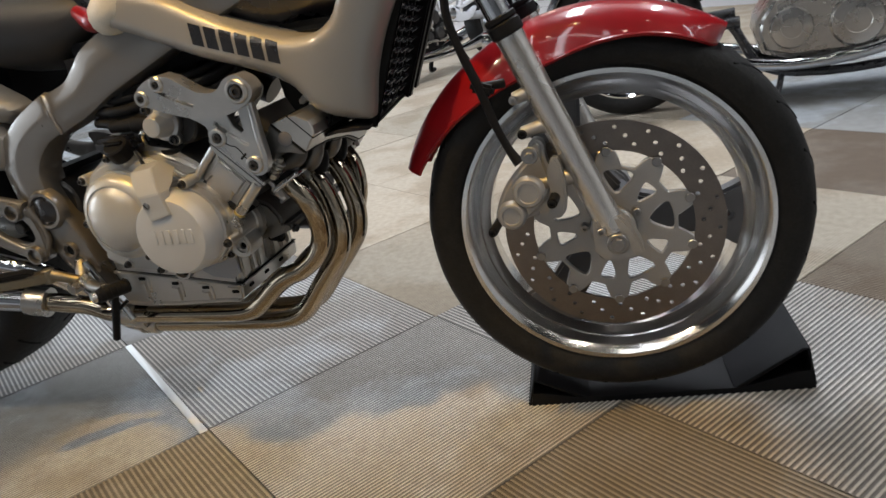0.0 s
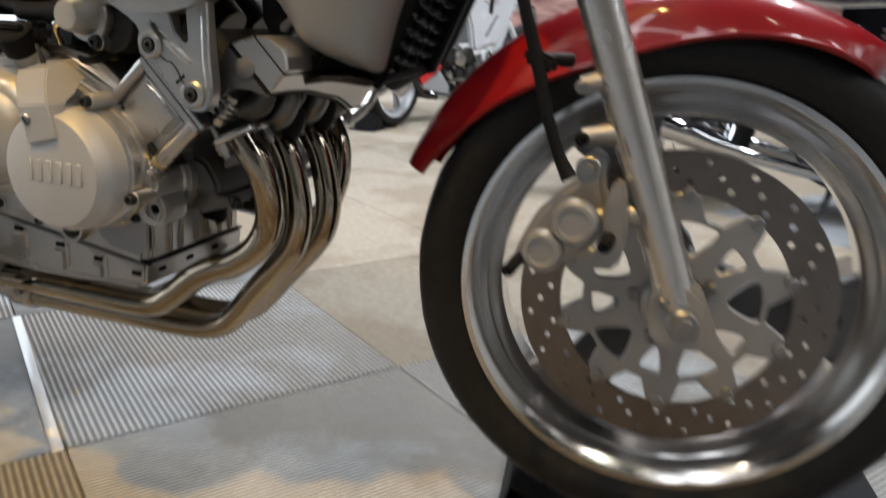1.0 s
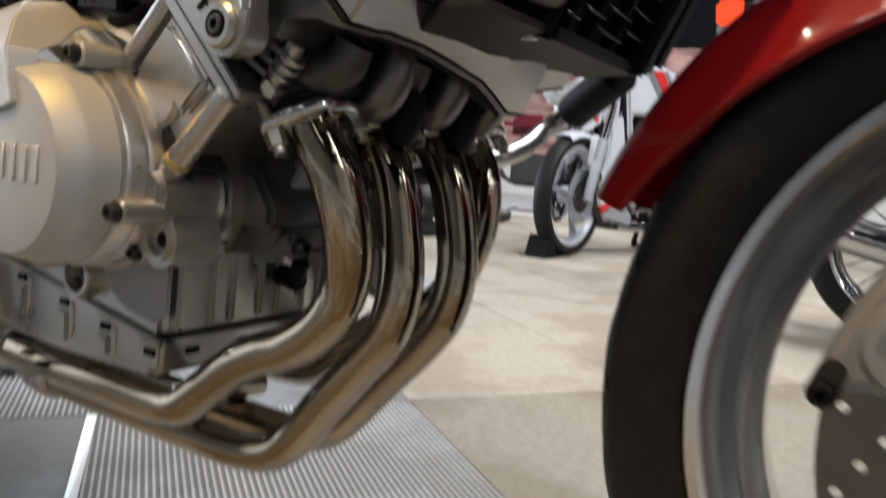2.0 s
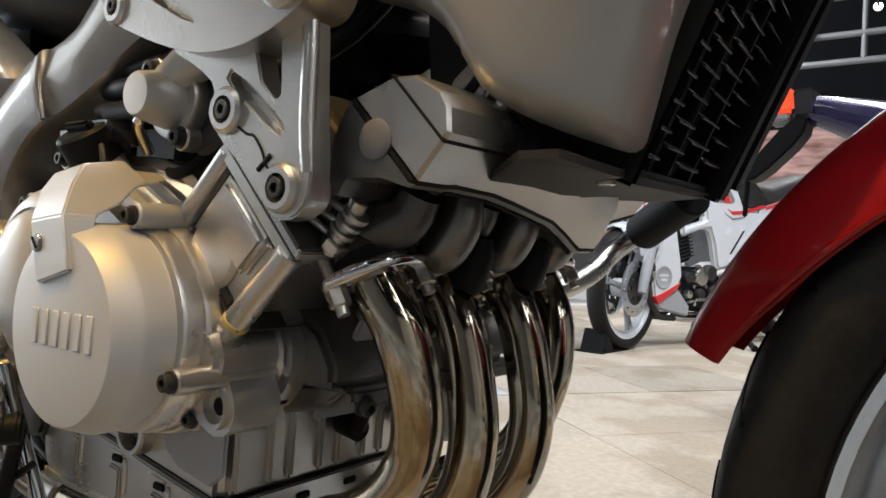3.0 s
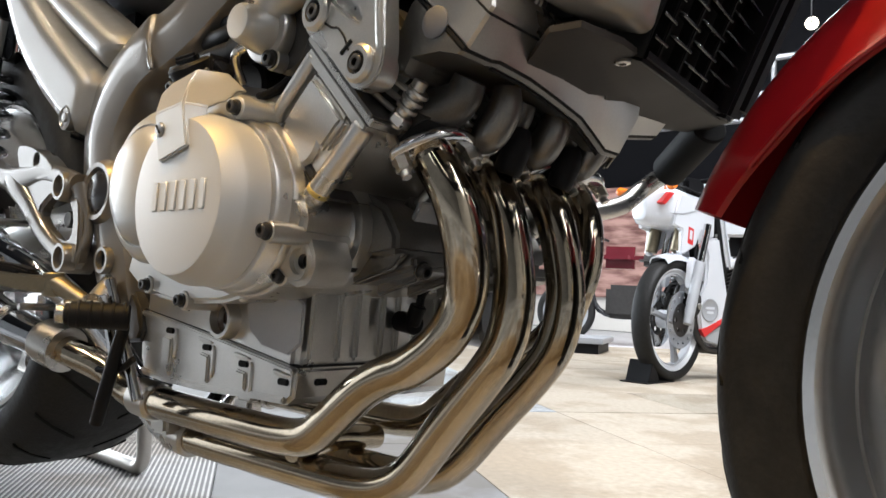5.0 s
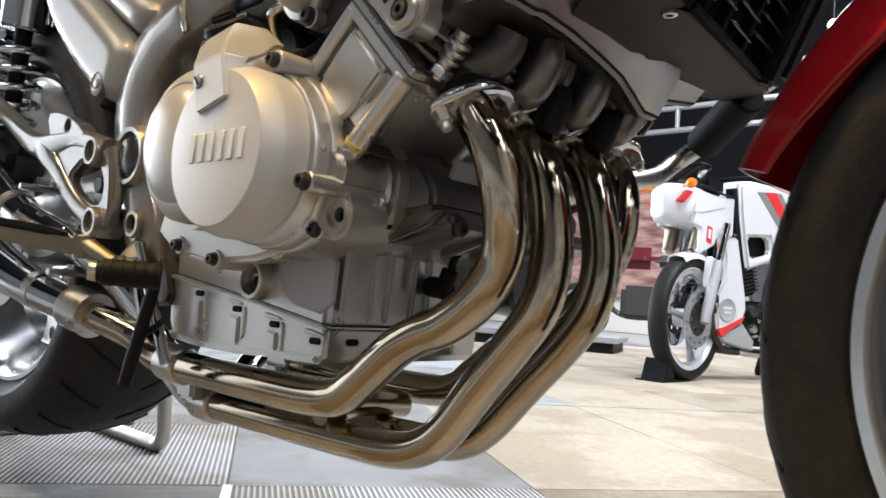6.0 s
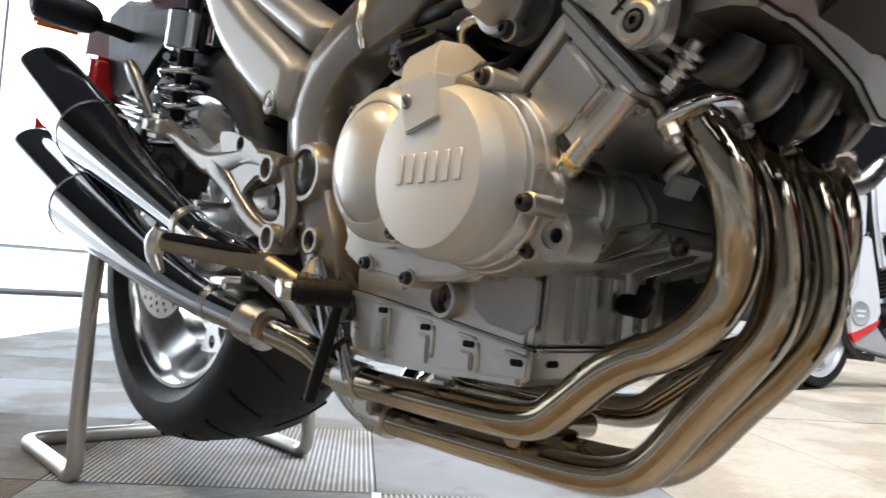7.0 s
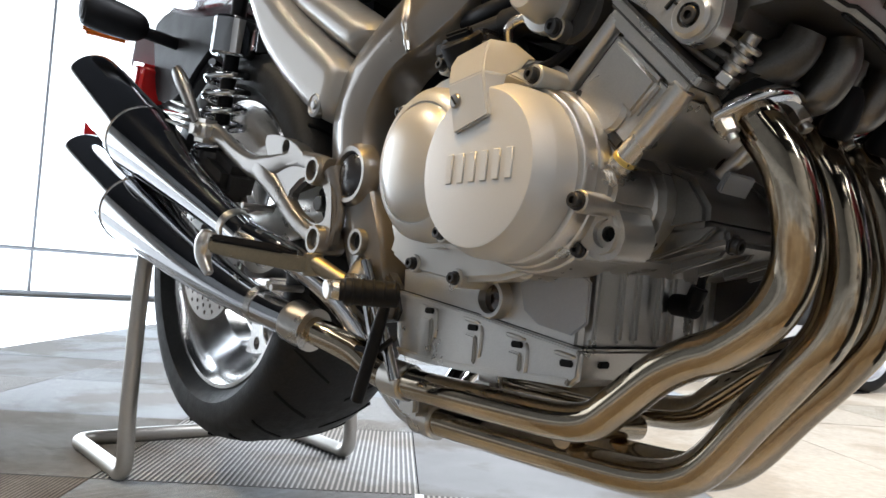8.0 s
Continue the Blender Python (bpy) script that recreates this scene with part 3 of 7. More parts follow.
def front_wheel():
    w = part("front_wheel", rim_bm(0.213, 0.047, 0.03), POLISH, bike, "polished alloy wheel rim", WF)
    part("tyre", tyre_bm(0.267, 0.208, 0.053), RUBBER, w, "black rubber tyre", WF)
    tread_grooves(w, 0.267, 0.053, 22, WF)
    part("spokes", spoke_bm(0.03, 0.182, 0.056, 0.03, 3, -5), SPOKE, w, "dark grey cast spokes", WF)
    part("hub", lathe([(0.02, -0.06), (0.034, -0.058), (0.036, -0.03), (0.036, 0.03), (0.034, 0.058), (0.02, 0.06)], 32), SPOKE, w, m=WF)
    for side in (1,):
        y = -0.058 * side
        holes = []
        for k in range(20):
            for q in range(3):
                a = radians(18 * k + 6.2 * q)
                rr = (0.118, 0.128, 0.139)[q]
                holes.append(ellipse(rr * math.cos(a), rr * math.sin(a), 0.0031, n=8))
        arc = [(0.148 * math.cos(2 * math.pi * k / 90), 0.148 * math.sin(2 * math.pi * k / 90)) for k in range(90)]
        inner = [(0.108 * math.cos(2 * math.pi * k / 60), 0.108 * math.sin(2 * math.pi * k / 60)) for k in range(60)]
        rotor = part("brake_disc", plate(arc, y - 0.0025, y + 0.0025, holes + [inner], 0), DISC, w, "drilled brake disc worn brown", WF, 30)
        # carrier: ten riveted lobes and rounded windows between slim arms
        out = []
        for k in range(120):
            a = 2 * math.pi * k / 120
            q = 0.0975 + 0.0115 * max(-1, min(1, 1.8 * math.cos(10 * (a - radians(18)))))
            out.append((q * math.cos(a), q * math.sin(a)))
        cut = []
        for k in range(5):
            for a, wide, narrow, far in ((72 * k + 8, 17, 5, 0.082), (72 * k + 44, 9, 3, 0.077)):
                cut.append(rounded([(far * math.cos(radians(a + e)), far * math.sin(radians(a + e))) for e in (-wide, 0, wide)]
                                   + [(0.05 * math.cos(radians(a + e)), 0.05 * math.sin(radians(a + e))) for e in (narrow, -narrow)], 2))
        cut.append(ellipse(0, 0, 0.031, n=30))
        part("disc_carrier", plate(out, y - 0.004, y + 0.004, cut, 0.0012, 1), CARRIER, rotor, "pale alloy disc carrier with cut windows", WF, 30)
        for k in range(10):
            a = radians(36 * k + 18)
            c = Vector((0.1075 * math.cos(a), y - 0.004 * side, 0.1075 * math.sin(a)))
            part("rivet", rod(c, c + Vector((0, -0.004 * side, 0)), 0.0065, 12), BOLT, rotor, m=WF)
        for k in range(5):
            a = radians(72 * k + 30)
            c = Vector((0.038 * math.cos(a), y - 0.004 * side, 0.041 * math.sin(a)))
            part("disc_bolt", screw(c, (0, -side, 0), 0.0055, 0.008), BOLT, rotor, m=WF)
        part("carrier_boss", lathe([(0.031, 0.0), (0.031, 0.012 * side), (0.024, 0.02 * side), (0.018, 0.022 * side)], 28, pose(0, y, 0)), CARRIER, rotor, m=WF)


front_wheel()


def fork(side):
    """One fork leg; side -1 is the right one."""
    y = 0.108 * side
    lean = Vector((-0.358, 0, 0.934))
    axle = Vector((0.006, y, 0.002))
    top, seal = axle + lean * 0.62, axle + lean * 0.3
    leg = part("fork_leg", rod(axle + lean * 0.012, seal, 0.0185, 32), FORK, bike, "brushed alloy fork slider", WF)
    part("fork_tube", rod(seal - lean * 0.01, top, 0.016, 24), CHROME, leg, "bright fork tube", WF)
    part("dust_seal", joined(rod(seal - lean * 0.004, seal + lean * 0.014, 0.0212, 24), rod(seal + lean * 0.014, seal + lean * 0.022, 0.0205, 24)), BLACK, leg, m=WF)
    lug = [(-0.03, 0.03), (-0.022, 0.04), (0.012, 0.034), (0.034, -0.014), (0.026, -0.024), (-0.014, -0.028), (-0.03, -0.012)]
    part("axle_clamp", plate(rounded([(x + axle.x, z + axle.z) for x, z in lug], 1), y - 0.016, y + 0.018, (), 0.004), CARRIER, leg, m=WF)
    part("axle_nut", joined(rod(axle + Vector((0, 0.016 * side, 0)), axle + Vector((0, 0.022 * side, 0)), 0.014, 20),
                            rod(axle + Vector((0, 0.02 * side, 0)), axle + Vector((0, 0.027 * side, 0)), 0.0095, 6)), BOLT, leg, m=WF)
    part("pinch_bolt", screw(axle + Vector((-0.02, 0.016 * side, 0.018)), (0, side, 0), 0.005, 0.007), BOLT, leg, m=WF)
    # lugs for the mudguard and the caliper
    for d, off in ((0.222, -0.03), (0.1, -0.06), (0.175, -0.042)):
        c = axle + lean * d
        part("lug", tube([c, c + Vector((off * 0.6, 0.004 * side, -0.004)), c + Vector((off, 0.004 * side, -0.008))], [0.014, 0.009, 0.0085], 12, 4), CARRIER, leg, m=WF)
        e = c + Vector((off, 0.004 * side, -0.008))
        part("lug_bolt", screw(e + Vector((0, 0.009 * side, 0)), (0, side, 0), 0.005, 0.005), BOLT if d > 0.2 else BLACK, leg, m=WF)
    return leg


fork_right, fork_left = fork(-1), fork(1)


def caliper(side):
    y = 0.128 * side
    outline = [(-0.154, 0.345), (-0.145, 0.337), (-0.12, 0.342), (-0.096, 0.352), (-0.075, 0.372), (-0.068, 0.392), (-0.071, 0.41), (-0.076, 0.428),
               (-0.076, 0.448), (-0.088, 0.455), (-0.097, 0.446), (-0.1, 0.428), (-0.116, 0.414), (-0.134, 0.394), (-0.146, 0.37)]
    c = part("brake_caliper", plate(rounded(outline, 1), y - 0.018 * -side * -1, y + 0.044 * -side, (), 0.006, 3), CARRIER, bike, "pale cast two-piston brake caliper")
    f = y + 0.018 * side
    for x, z, r in ((-0.0935, 0.397, 0.0175), (-0.1185, 0.368, 0.0158)):
        part("piston_housing", lathe([(r + 0.003, 0), (r + 0.003, 0.008), (r, 0.012), (r - 0.004, 0.0125), (r - 0.005, 0.0105), (0.002, 0.0105)], 32,
                                     Matrix.Translation((x, f + 0.004, z)) @ (Matrix.Identity(4) if side < 0 else pose(0, 0, 0, 0, 0, 180))), CARRIER, c)
    for x, z, r in ((-0.147, 0.346, 0.0062), (-0.066, 0.38, 0.0066)):
        part("slide_pin", joined(rod((x, y - 0.02, z), (x, y + 0.02, z), r, 16), screw((x, y + 0.02 * side, z), (0, side, 0), r * 0.75, 0.006)), BLACK, c, "black rubber pin boot")
    part("bleed_nipple", joined(rod((-0.086, f, 0.444), (-0.086, f + 0.006 * side, 0.444), 0.011, 18), rod((-0.086, f, 0.444), (-0.086, f + 0.012 * side, 0.444), 0.006, 6)), BOLT, c)
    part("bracket", plate(rounded([(-0.08, 0.35), (-0.056, 0.352), (-0.05, 0.385), (-0.056, 0.43), (-0.066, 0.432), (-0.075, 0.41), (-0.07, 0.38)], 1), y + 0.004 * -side, y + 0.02 * -side, (), 0.003), CARRIER, c)


caliper(-1)
part("brake_hose", tube([(-0.165, -0.13, 0.66), (-0.168, -0.13, 0.62), (-0.158, -0.128, 0.575), (-0.143, -0.126, 0.53), (-0.13, -0.127, 0.485), (-0.116, -0.128, 0.45), (-0.104, -0.13, 0.43)],
                        [0.0055, 0.0055, 0.0055, 0.006, 0.0055, 0.0055, 0.0075], 12), BLACK, bike, "black rubber brake hose")
part("hose_clip", joined(box(-0.14, -0.12, 0.527, 0.03, 0.016, 0.014, 0.004, (0, 20, 0)), rod((-0.145, -0.12, 0.528), (-0.115, -0.105, 0.528), 0.006)), BLACK, bike)


def mudguard():
    """The red front mudguard: a curved skin over the tyre, deeper by the fork, drawn to a point behind."""
    loops = []
    n = 44
    for k in range(n + 1):
        u = k / n
        a = 56 + (160 - 56) * u
        R = 0.2925 + 0.012 * u * u
        half = 0.066 * (min(1, (u / 0.09) ** 0.5) * 0.55 + 0.45) * (1 - 0.42 * max(0, (u - 0.72) / 0.28) ** 1.4)
        skirt = (0.014 + 0.03 * math.exp(-((a - 112) / 32) ** 2)) * (1 if u < 0.9 else 1 - 4 * (u - 0.9))
        row = []
        m = 12
        sect = []
        for q in range(m + 1):
            s = -1 + 2 * q / m
            y = half * math.copysign(abs(s) ** 0.8, s)
            drop = skirt * abs(s) ** 3.2 + 0.012 * s * s
            sect.append((y, R - drop))
        for y, r in sect + [(y * 0.955, r - 0.0035) for y, r in sect[::-1]]:
            row.append((r * math.cos(radians(a)), y, r * math.sin(radians(a))))
        loops.append(row)
    g = part("front_mudguard", loft(loops), RED, bike, "glossy red front mudguard", WF, 50)
    part("mudguard_edge", tube([tuple(Vector(lp[0]) * 1.0) for lp in loops[2:-1:3]], 0.0022, 8, 3), RED, g, m=WF)


mudguard()


# ---- engine ----
def crankcase():
    o = [(-0.775, 0.36), (-0.74, 0.336), (-0.66, 0.33), (-0.56, 0.338), (-0.498, 0.352), (-0.478, 0.375), (-0.478, 0.4), (-0.5, 0.43), (-0.55, 0.475), (-0.585, 0.5),
         (-0.64, 0.512), (-0.7, 0.505), (-0.748, 0.475), (-0.778, 0.42)]
    c = part("crankcase", plate(rounded(o, 1), -0.162, 0.06, (), 0.012, 3), CAST, bike, "cast alloy crankcase")
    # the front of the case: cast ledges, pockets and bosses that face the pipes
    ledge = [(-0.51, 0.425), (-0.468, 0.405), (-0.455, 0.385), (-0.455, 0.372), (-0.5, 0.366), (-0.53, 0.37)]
    part("case_ledge", plate(ledge, -0.14, 0.05, (), 0.004, 2), DARKCAST, c)
    part("case_lip", plate([(-0.5, 0.372), (-0.447, 0.372), (-0.446, 0.362), (-0.5, 0.35), (-0.52, 0.35)], -0.13, 0.056, (), 0.003), DARKCAST, c)
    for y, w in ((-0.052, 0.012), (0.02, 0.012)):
        part("case_web", plate(rounded([(-0.5, 0.43), (-0.456, 0.404), (-0.449, 0.38), (-0.47, 0.37), (-0.51, 0.38)], 1), y - w / 2, y + w / 2, (), 0.004), DARKCAST, c)
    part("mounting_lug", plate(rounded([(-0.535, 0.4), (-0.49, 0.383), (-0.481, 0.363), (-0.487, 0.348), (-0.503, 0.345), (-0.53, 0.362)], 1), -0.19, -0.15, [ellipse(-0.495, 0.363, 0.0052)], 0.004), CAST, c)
    # A black plug paints the shade inside the bore.
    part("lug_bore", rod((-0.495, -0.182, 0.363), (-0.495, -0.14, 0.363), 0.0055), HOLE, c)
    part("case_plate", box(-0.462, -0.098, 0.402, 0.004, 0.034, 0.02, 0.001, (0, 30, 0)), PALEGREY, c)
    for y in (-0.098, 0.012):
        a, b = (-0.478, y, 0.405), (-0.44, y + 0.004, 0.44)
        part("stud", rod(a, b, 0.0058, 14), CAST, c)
        part("stud_seat", rod((-0.484, y, 0.399), (-0.472, y, 0.41), 0.0105, 14), DARKCAST, c)
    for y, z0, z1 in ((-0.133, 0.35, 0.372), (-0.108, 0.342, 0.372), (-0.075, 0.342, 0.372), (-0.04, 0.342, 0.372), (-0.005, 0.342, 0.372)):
        part("case_gusset", plate([(-0.5, z0), (-0.462, z0 + 0.012), (-0.45, z1), (-0.5, z1)], y - 0.003, y + 0.003, (), 0.0015), DARKCAST, c)
    part("case_pad", box(-0.47, -0.02, 0.398, 0.02, 0.05, 0.022, 0.004, (0, 30, 0)), DARKCAST, c)
    for y in (-0.12, -0.02):
        part("case_bolt", screw((-0.449, y, 0.362), (1, 0, -0.3), 0.0055, 0.007), DARK, c)
    return c


case = crankcase()


def side_cover():
    """The cover on the right of the case: a low flange, a raised body with a shallow dome behind and a bevelled disc ahead."""
    dx, dz, bx, bz = -0.672, 0.421, -0.5625, 0.402
    low = [(dx + 0.078 * math.cos(a), dz + 0.078 * math.sin(a)) for a in np.linspace(radians(70), radians(215), 14)]
    ahead = [(bx + 0.066 * math.cos(a), bz + 0.062 * math.sin(a)) for a in np.linspace(radians(-70), radians(72), 14)]
    base = low + [(-0.745, 0.352), (-0.715, 0.336), (-0.66, 0.328), (-0.6, 0.331)] + ahead + [(-0.575, 0.478), (-0.612, 0.497)]
    c = part("side_cover", plate(base, -0.178, -0.15, (), 0.004, 3), COVER, bike, "satin silver engine side cover")
    # the raised body under dome and disc, with its rounded shoulder
    hull = [(dx + 0.067 * math.cos(a), dz + 0.067 * math.sin(a)) for a in np.linspace(radians(62), radians(282), 24)]
    hull += [(bx + 0.0605 * math.cos(a), bz + 0.0605 * math.sin(a)) for a in np.linspace(radians(-100), radians(80), 20)] + [(-0.6, 0.485)]
    part("cover_body", plate(hull, -0.199, -0.17, (), 0.011, 5), COVER, c, smooth=50)
    part("dome", lathe([(0.0635, 0.185), (0.062, 0.1985), (0.0565, 0.2045), (0.0505, 0.2075), (0.0494, 0.2078), (0.0488, 0.2064), (0.0478, 0.2066), (0.046, 0.2098), (0.04, 0.2148), (0.03, 0.2195), (0.016, 0.2225), (0.001, 0.2232)], 72,
                       Matrix.Translation((dx, 0, dz))), COVER, c, "shallow domed clutch cover", smooth=60)
    part("round_cover", lathe([(0.0592, 0.19), (0.059, 0.226), (0.0584, 0.2285), (0.0535, 0.2408), (0.0525, 0.2422), (0.051, 0.2426), (0.001, 0.2426)], 96,
                              Matrix.Translation((bx, 0, bz))), GREYCOVER, c, "matt silver round cover with raised marks")
    # stepped rings behind the disc, seen from ahead
    for r, y0, y1 in ((0.0612, 0.16, 0.2085), (0.0635, 0.15, 0.196), (0.066, 0.14, 0.184)):
        part("cover_step", lathe([(r, y0), (r, y1 - 0.0035), (r - 0.001, y1 - 0.001), (r - 0.003, y1), (r - 0.008, y1)], 80, Matrix.Translation((bx + 0.003, 0, bz))), CAST, c)
    for k in range(6):
        x = -0.587 + 0.0115 * k
        part("raised_bar", plate([(x - 0.0034, 0.3925), (x + 0.003, 0.3925), (x + 0.0036, 0.4125), (x - 0.0028, 0.4125)], -0.2437, -0.2415, (), 0.0006, 1), GREYCOVER, c)
    # strap that clamps the disc's upper edge, with a face on the disc and a slope that leans back over it
    rows = [[(-0.5825, -0.2455, 0.426), (-0.549, -0.2455, 0.4345), (-0.549, -0.236, 0.4345), (-0.5825, -0.236, 0.426)],
            [(-0.5915, -0.2455, 0.4605), (-0.5565, -0.2455, 0.4645), (-0.551, -0.229, 0.4645), (-0.5915, -0.229, 0.4605)],
            [(-0.602, -0.236, 0.478), (-0.566, -0.236, 0.482), (-0.5535, -0.214, 0.472), (-0.6, -0.214, 0.468)],
            [(-0.61, -0.224, 0.49), (-0.572, -0.2265, 0.4945), (-0.557, -0.203, 0.482), (-0.608, -0.203, 0.478)],
            [(-0.613, -0.196, 0.494), (-0.575, -0.2, 0.499), (-0.56, -0.192, 0.485), (-0.611, -0.19, 0.481)]]
    st = loft(rows)
    bmesh.ops.bevel(st, geom=st.edges[:], offset=0.0011, segments=2, affect="EDGES", clamp_overlap=True)
    part("strap", st, COVER, c, "angular silver clamp strap", smooth=20)
    part("slotted_screw", lathe([(0.0052, 0.244), (0.0052, 0.2462), (0.0042, 0.2472), (0.001, 0.2475)], 20, Matrix.Translation((-0.582, 0, 0.4485))), BOLT, c)
    part("screw_slot", box(-0.582, -0.2476, 0.4485, 0.0076, 0.0008, 0.0012, 0, (0, 50, 0)), HOLE, c)
    # rim bolts, each on its own small boss
    for x, z, y in ((-0.752, 0.41, -0.18), (-0.735, 0.475, -0.18), (-0.704, 0.342, -0.18), (-0.648, 0.331, -0.18), (-0.541, 0.466, -0.214), (-0.673, 0.505, -0.186), (-0.636, 0.364, -0.207)):
        part("boss", rod((x, -0.15, z), (x, y, z), 0.0078, 16), COVER, c)
        part("cover_bolt", screw((x, y, z), NEAR, 0.0045, 0.006), DARK, c)
    part("cable_stay", tube([(-0.612, -0.19, 0.49), (-0.615, -0.191, 0.502), (-0.62, -0.19, 0.512)], [0.003, 0.0022, 0.0018], 8), DARK, c)
    part("bolt_column", rod((-0.4945, -0.14, 0.38), (-0.4945, -0.217, 0.38), 0.0072, 18), CAST, c)
    part("column_bolt", screw((-0.4945, -0.217, 0.38), NEAR, 0.0048, 0.006), DARK, c)
    part("ledge", plate(rounded([(-0.52, 0.412), (-0.492, 0.408), (-0.484, 0.392), (-0.487, 0.38), (-0.52, 0.376)], 1), -0.196, -0.15, (), 0.004), CAST, c)
    part("ring_boss", rod((-0.516, -0.14, 0.353), (-0.516, -0.188, 0.353), 0.0072, 16), CAST, c)
    part("column_bolt", screw((-0.516, -0.188, 0.353), NEAR, 0.0046, 0.005), DARK, c)
    part("ring_boss", rod((-0.581, -0.14, 0.345), (-0.581, -0.172, 0.345), 0.0125, 18), CAST, c)
    part("column_bolt", screw((-0.581, -0.172, 0.345), NEAR, 0.0056, 0.004), DARK, c)
    part("filler_neck", rod((-0.654, -0.16, 0.49), (-0.654, -0.174, 0.506), 0.0165, 20), COVER, c)
    part("filler_cap", joined(rod((-0.654, -0.172, 0.504), (-0.654, -0.186, 0.524), 0.0185, 20), box(-0.654, -0.187, 0.526, 0.03, 0.006, 0.008, 0.002, (50, 0, 0))), BLACK, c, "black oil filler cap")


side_cover()


def oil_pan():
    o = [(-0.774, 0.345), (-0.77, 0.275), (-0.762, 0.26), (-0.73, 0.257), (-0.668, 0.256), (-0.6, 0.2585), (-0.56, 0.2588), (-0.551, 0.264), (-0.548, 0.3), (-0.545, 0.35)]
    p = part("oil_pan", plate(o, -0.142, 0.034, (), 0.007, 3), CAST, bike, "ribbed cast alloy oil pan")
    lower = [(-0.776, 0.3195), (-0.772, 0.274), (-0.763, 0.258), (-0.73, 0.255), (-0.668, 0.254), (-0.6, 0.2565), (-0.558, 0.2568), (-0.549, 0.263), (-0.5465, 0.2855), (-0.637, 0.3)]
    low = part("pan_flange", plate(lower, -0.1438, 0.036, (), 0.003, 3), CAST, p, "lower half of the pan")
    part("pan_seam", plate([(-0.7765, 0.3195), (-0.776, 0.3202), (-0.637, 0.3007), (-0.546, 0.2862), (-0.546, 0.2857), (-0.637, 0.3)], -0.1428, 0.035, (), 0), HOLE, p)
    # bolt pockets: a slot under a brow, and the dished panel below each
    for x, z in ((-0.7225, 0.302), (-0.6635, 0.2917), (-0.611, 0.2828), (-0.56, 0.2741)):
        # A dark block on the face paints the shade of the pocket.
        part("bolt_recess", box(x, -0.144, z, 0.0125, 0.003, 0.0052, 0.001), HOLE, low)
        part("pan_rib", plate(rounded([(x - 0.012, z + 0.0055), (x + 0.009, z + 0.003), (x + 0.009, z + 0.0065), (x - 0.012, z + 0.0095)], 1), -0.1462, -0.141, (), 0.001, 1), CAST, low)
        if x < -0.6:
            part("pan_rib", plate(rounded([(x + 0.008, z + 0.003), (x + 0.013, z + 0.002), (x + 0.012, z - 0.022), (x + 0.008, z - 0.026)], 1), -0.1458, -0.141, (), 0.0012, 1), CAST, low)
        if x < -0.6:
            part("pan_column", plate([(x - 0.0085, z - 0.0045), (x + 0.0055, z - 0.0065), (x + 0.005, 0.262), (x - 0.0075, 0.2615)], -0.1466, -0.141, (), 0.0016, 2), CAST, low)
    part("pan_rail", plate([(-0.7745, 0.3183), (-0.637, 0.2988), (-0.548, 0.2844), (-0.5485, 0.2803), (-0.638, 0.2945), (-0.774, 0.3135)], -0.1464, -0.141, (), 0.0012, 2), CAST, low, "raised rail under the joint")
    part("pan_rail", plate([(-0.768, 0.2655), (-0.73, 0.2612), (-0.668, 0.2602), (-0.6, 0.2625), (-0.556, 0.263), (-0.558, 0.258), (-0.6, 0.2575), (-0.668, 0.2552), (-0.73, 0.2562), (-0.762, 0.2592)], -0.1466, -0.141, (), 0.0012, 2), CAST, low, "raised rail along the bottom")
    # upright flutes of the front face
    for y, w in ((-0.128, 0.014), (-0.103, 0.006), (-0.08, 0.014), (-0.056, 0.006), (-0.034, 0.014), (-0.01, 0.006), (0.014, 0.014)):
        part("front_rib", plate([(-0.555, 0.289), (-0.5435, 0.29), (-0.5405, 0.347), (-0.555, 0.349)], y - w / 2, y + w / 2, (), 0.0025, 2), CAST, p)
    part("front_seam", box(-0.5462, -0.054, 0.2864, 0.003, 0.176, 0.0012, 0), HOLE, p)
    for y in (-0.118, -0.07, -0.022):
        # Dark blocks paint the shade of the front pockets too.
        part("front_recess", box(-0.5475, y, 0.274, 0.004, 0.012, 0.005, 0.001), HOLE, p)
    part("sight_ring", lathe([(0.0165, 0.13), (0.0165, 0.15), (0.0155, 0.153), (0.0125, 0.153), (0.0115, 0.147), (0.0115, 0.12)], 32, Matrix.Translation((-0.637, 0, 0.317))), CAST, p)
    part("sight_glass", lathe([(0.0118, 0.143), (0.0118, 0.146), (0.001, 0.147)], 28, Matrix.Translation((-0.637, 0, 0.317))), SIGHT, p, "brown oil sight glass")
    part("side_web", plate(rounded([(-0.615, 0.338), (-0.542, 0.345), (-0.545, 0.292), (-0.605, 0.302)], 1), -0.1435, -0.14, (), 0.001), PALEGREY, p, "flat grey machined patch")
    # oil switch with its lead
    sw = part("oil_switch", joined(rod((-0.545, -0.036, 0.322), (-0.522, -0.04, 0.32), 0.009, 16), rod((-0.527, -0.04, 0.32), (-0.52, -0.04, 0.336), 0.007)), BLACK, bike, "black rubber oil switch boot")
    part("lead", tube([(-0.522, -0.038, 0.33), (-0.516, -0.036, 0.35), (-0.5, -0.01, 0.366), (-0.47, 0.04, 0.39), (-0.45, 0.09, 0.42)], 0.0035, 8), BLACK, sw)
    part("oil_filter", rod((-0.56, 0.05, 0.335), (-0.5, 0.05, 0.33), 0.032, 24), GLOSSBLACK, bike)


oil_pan()

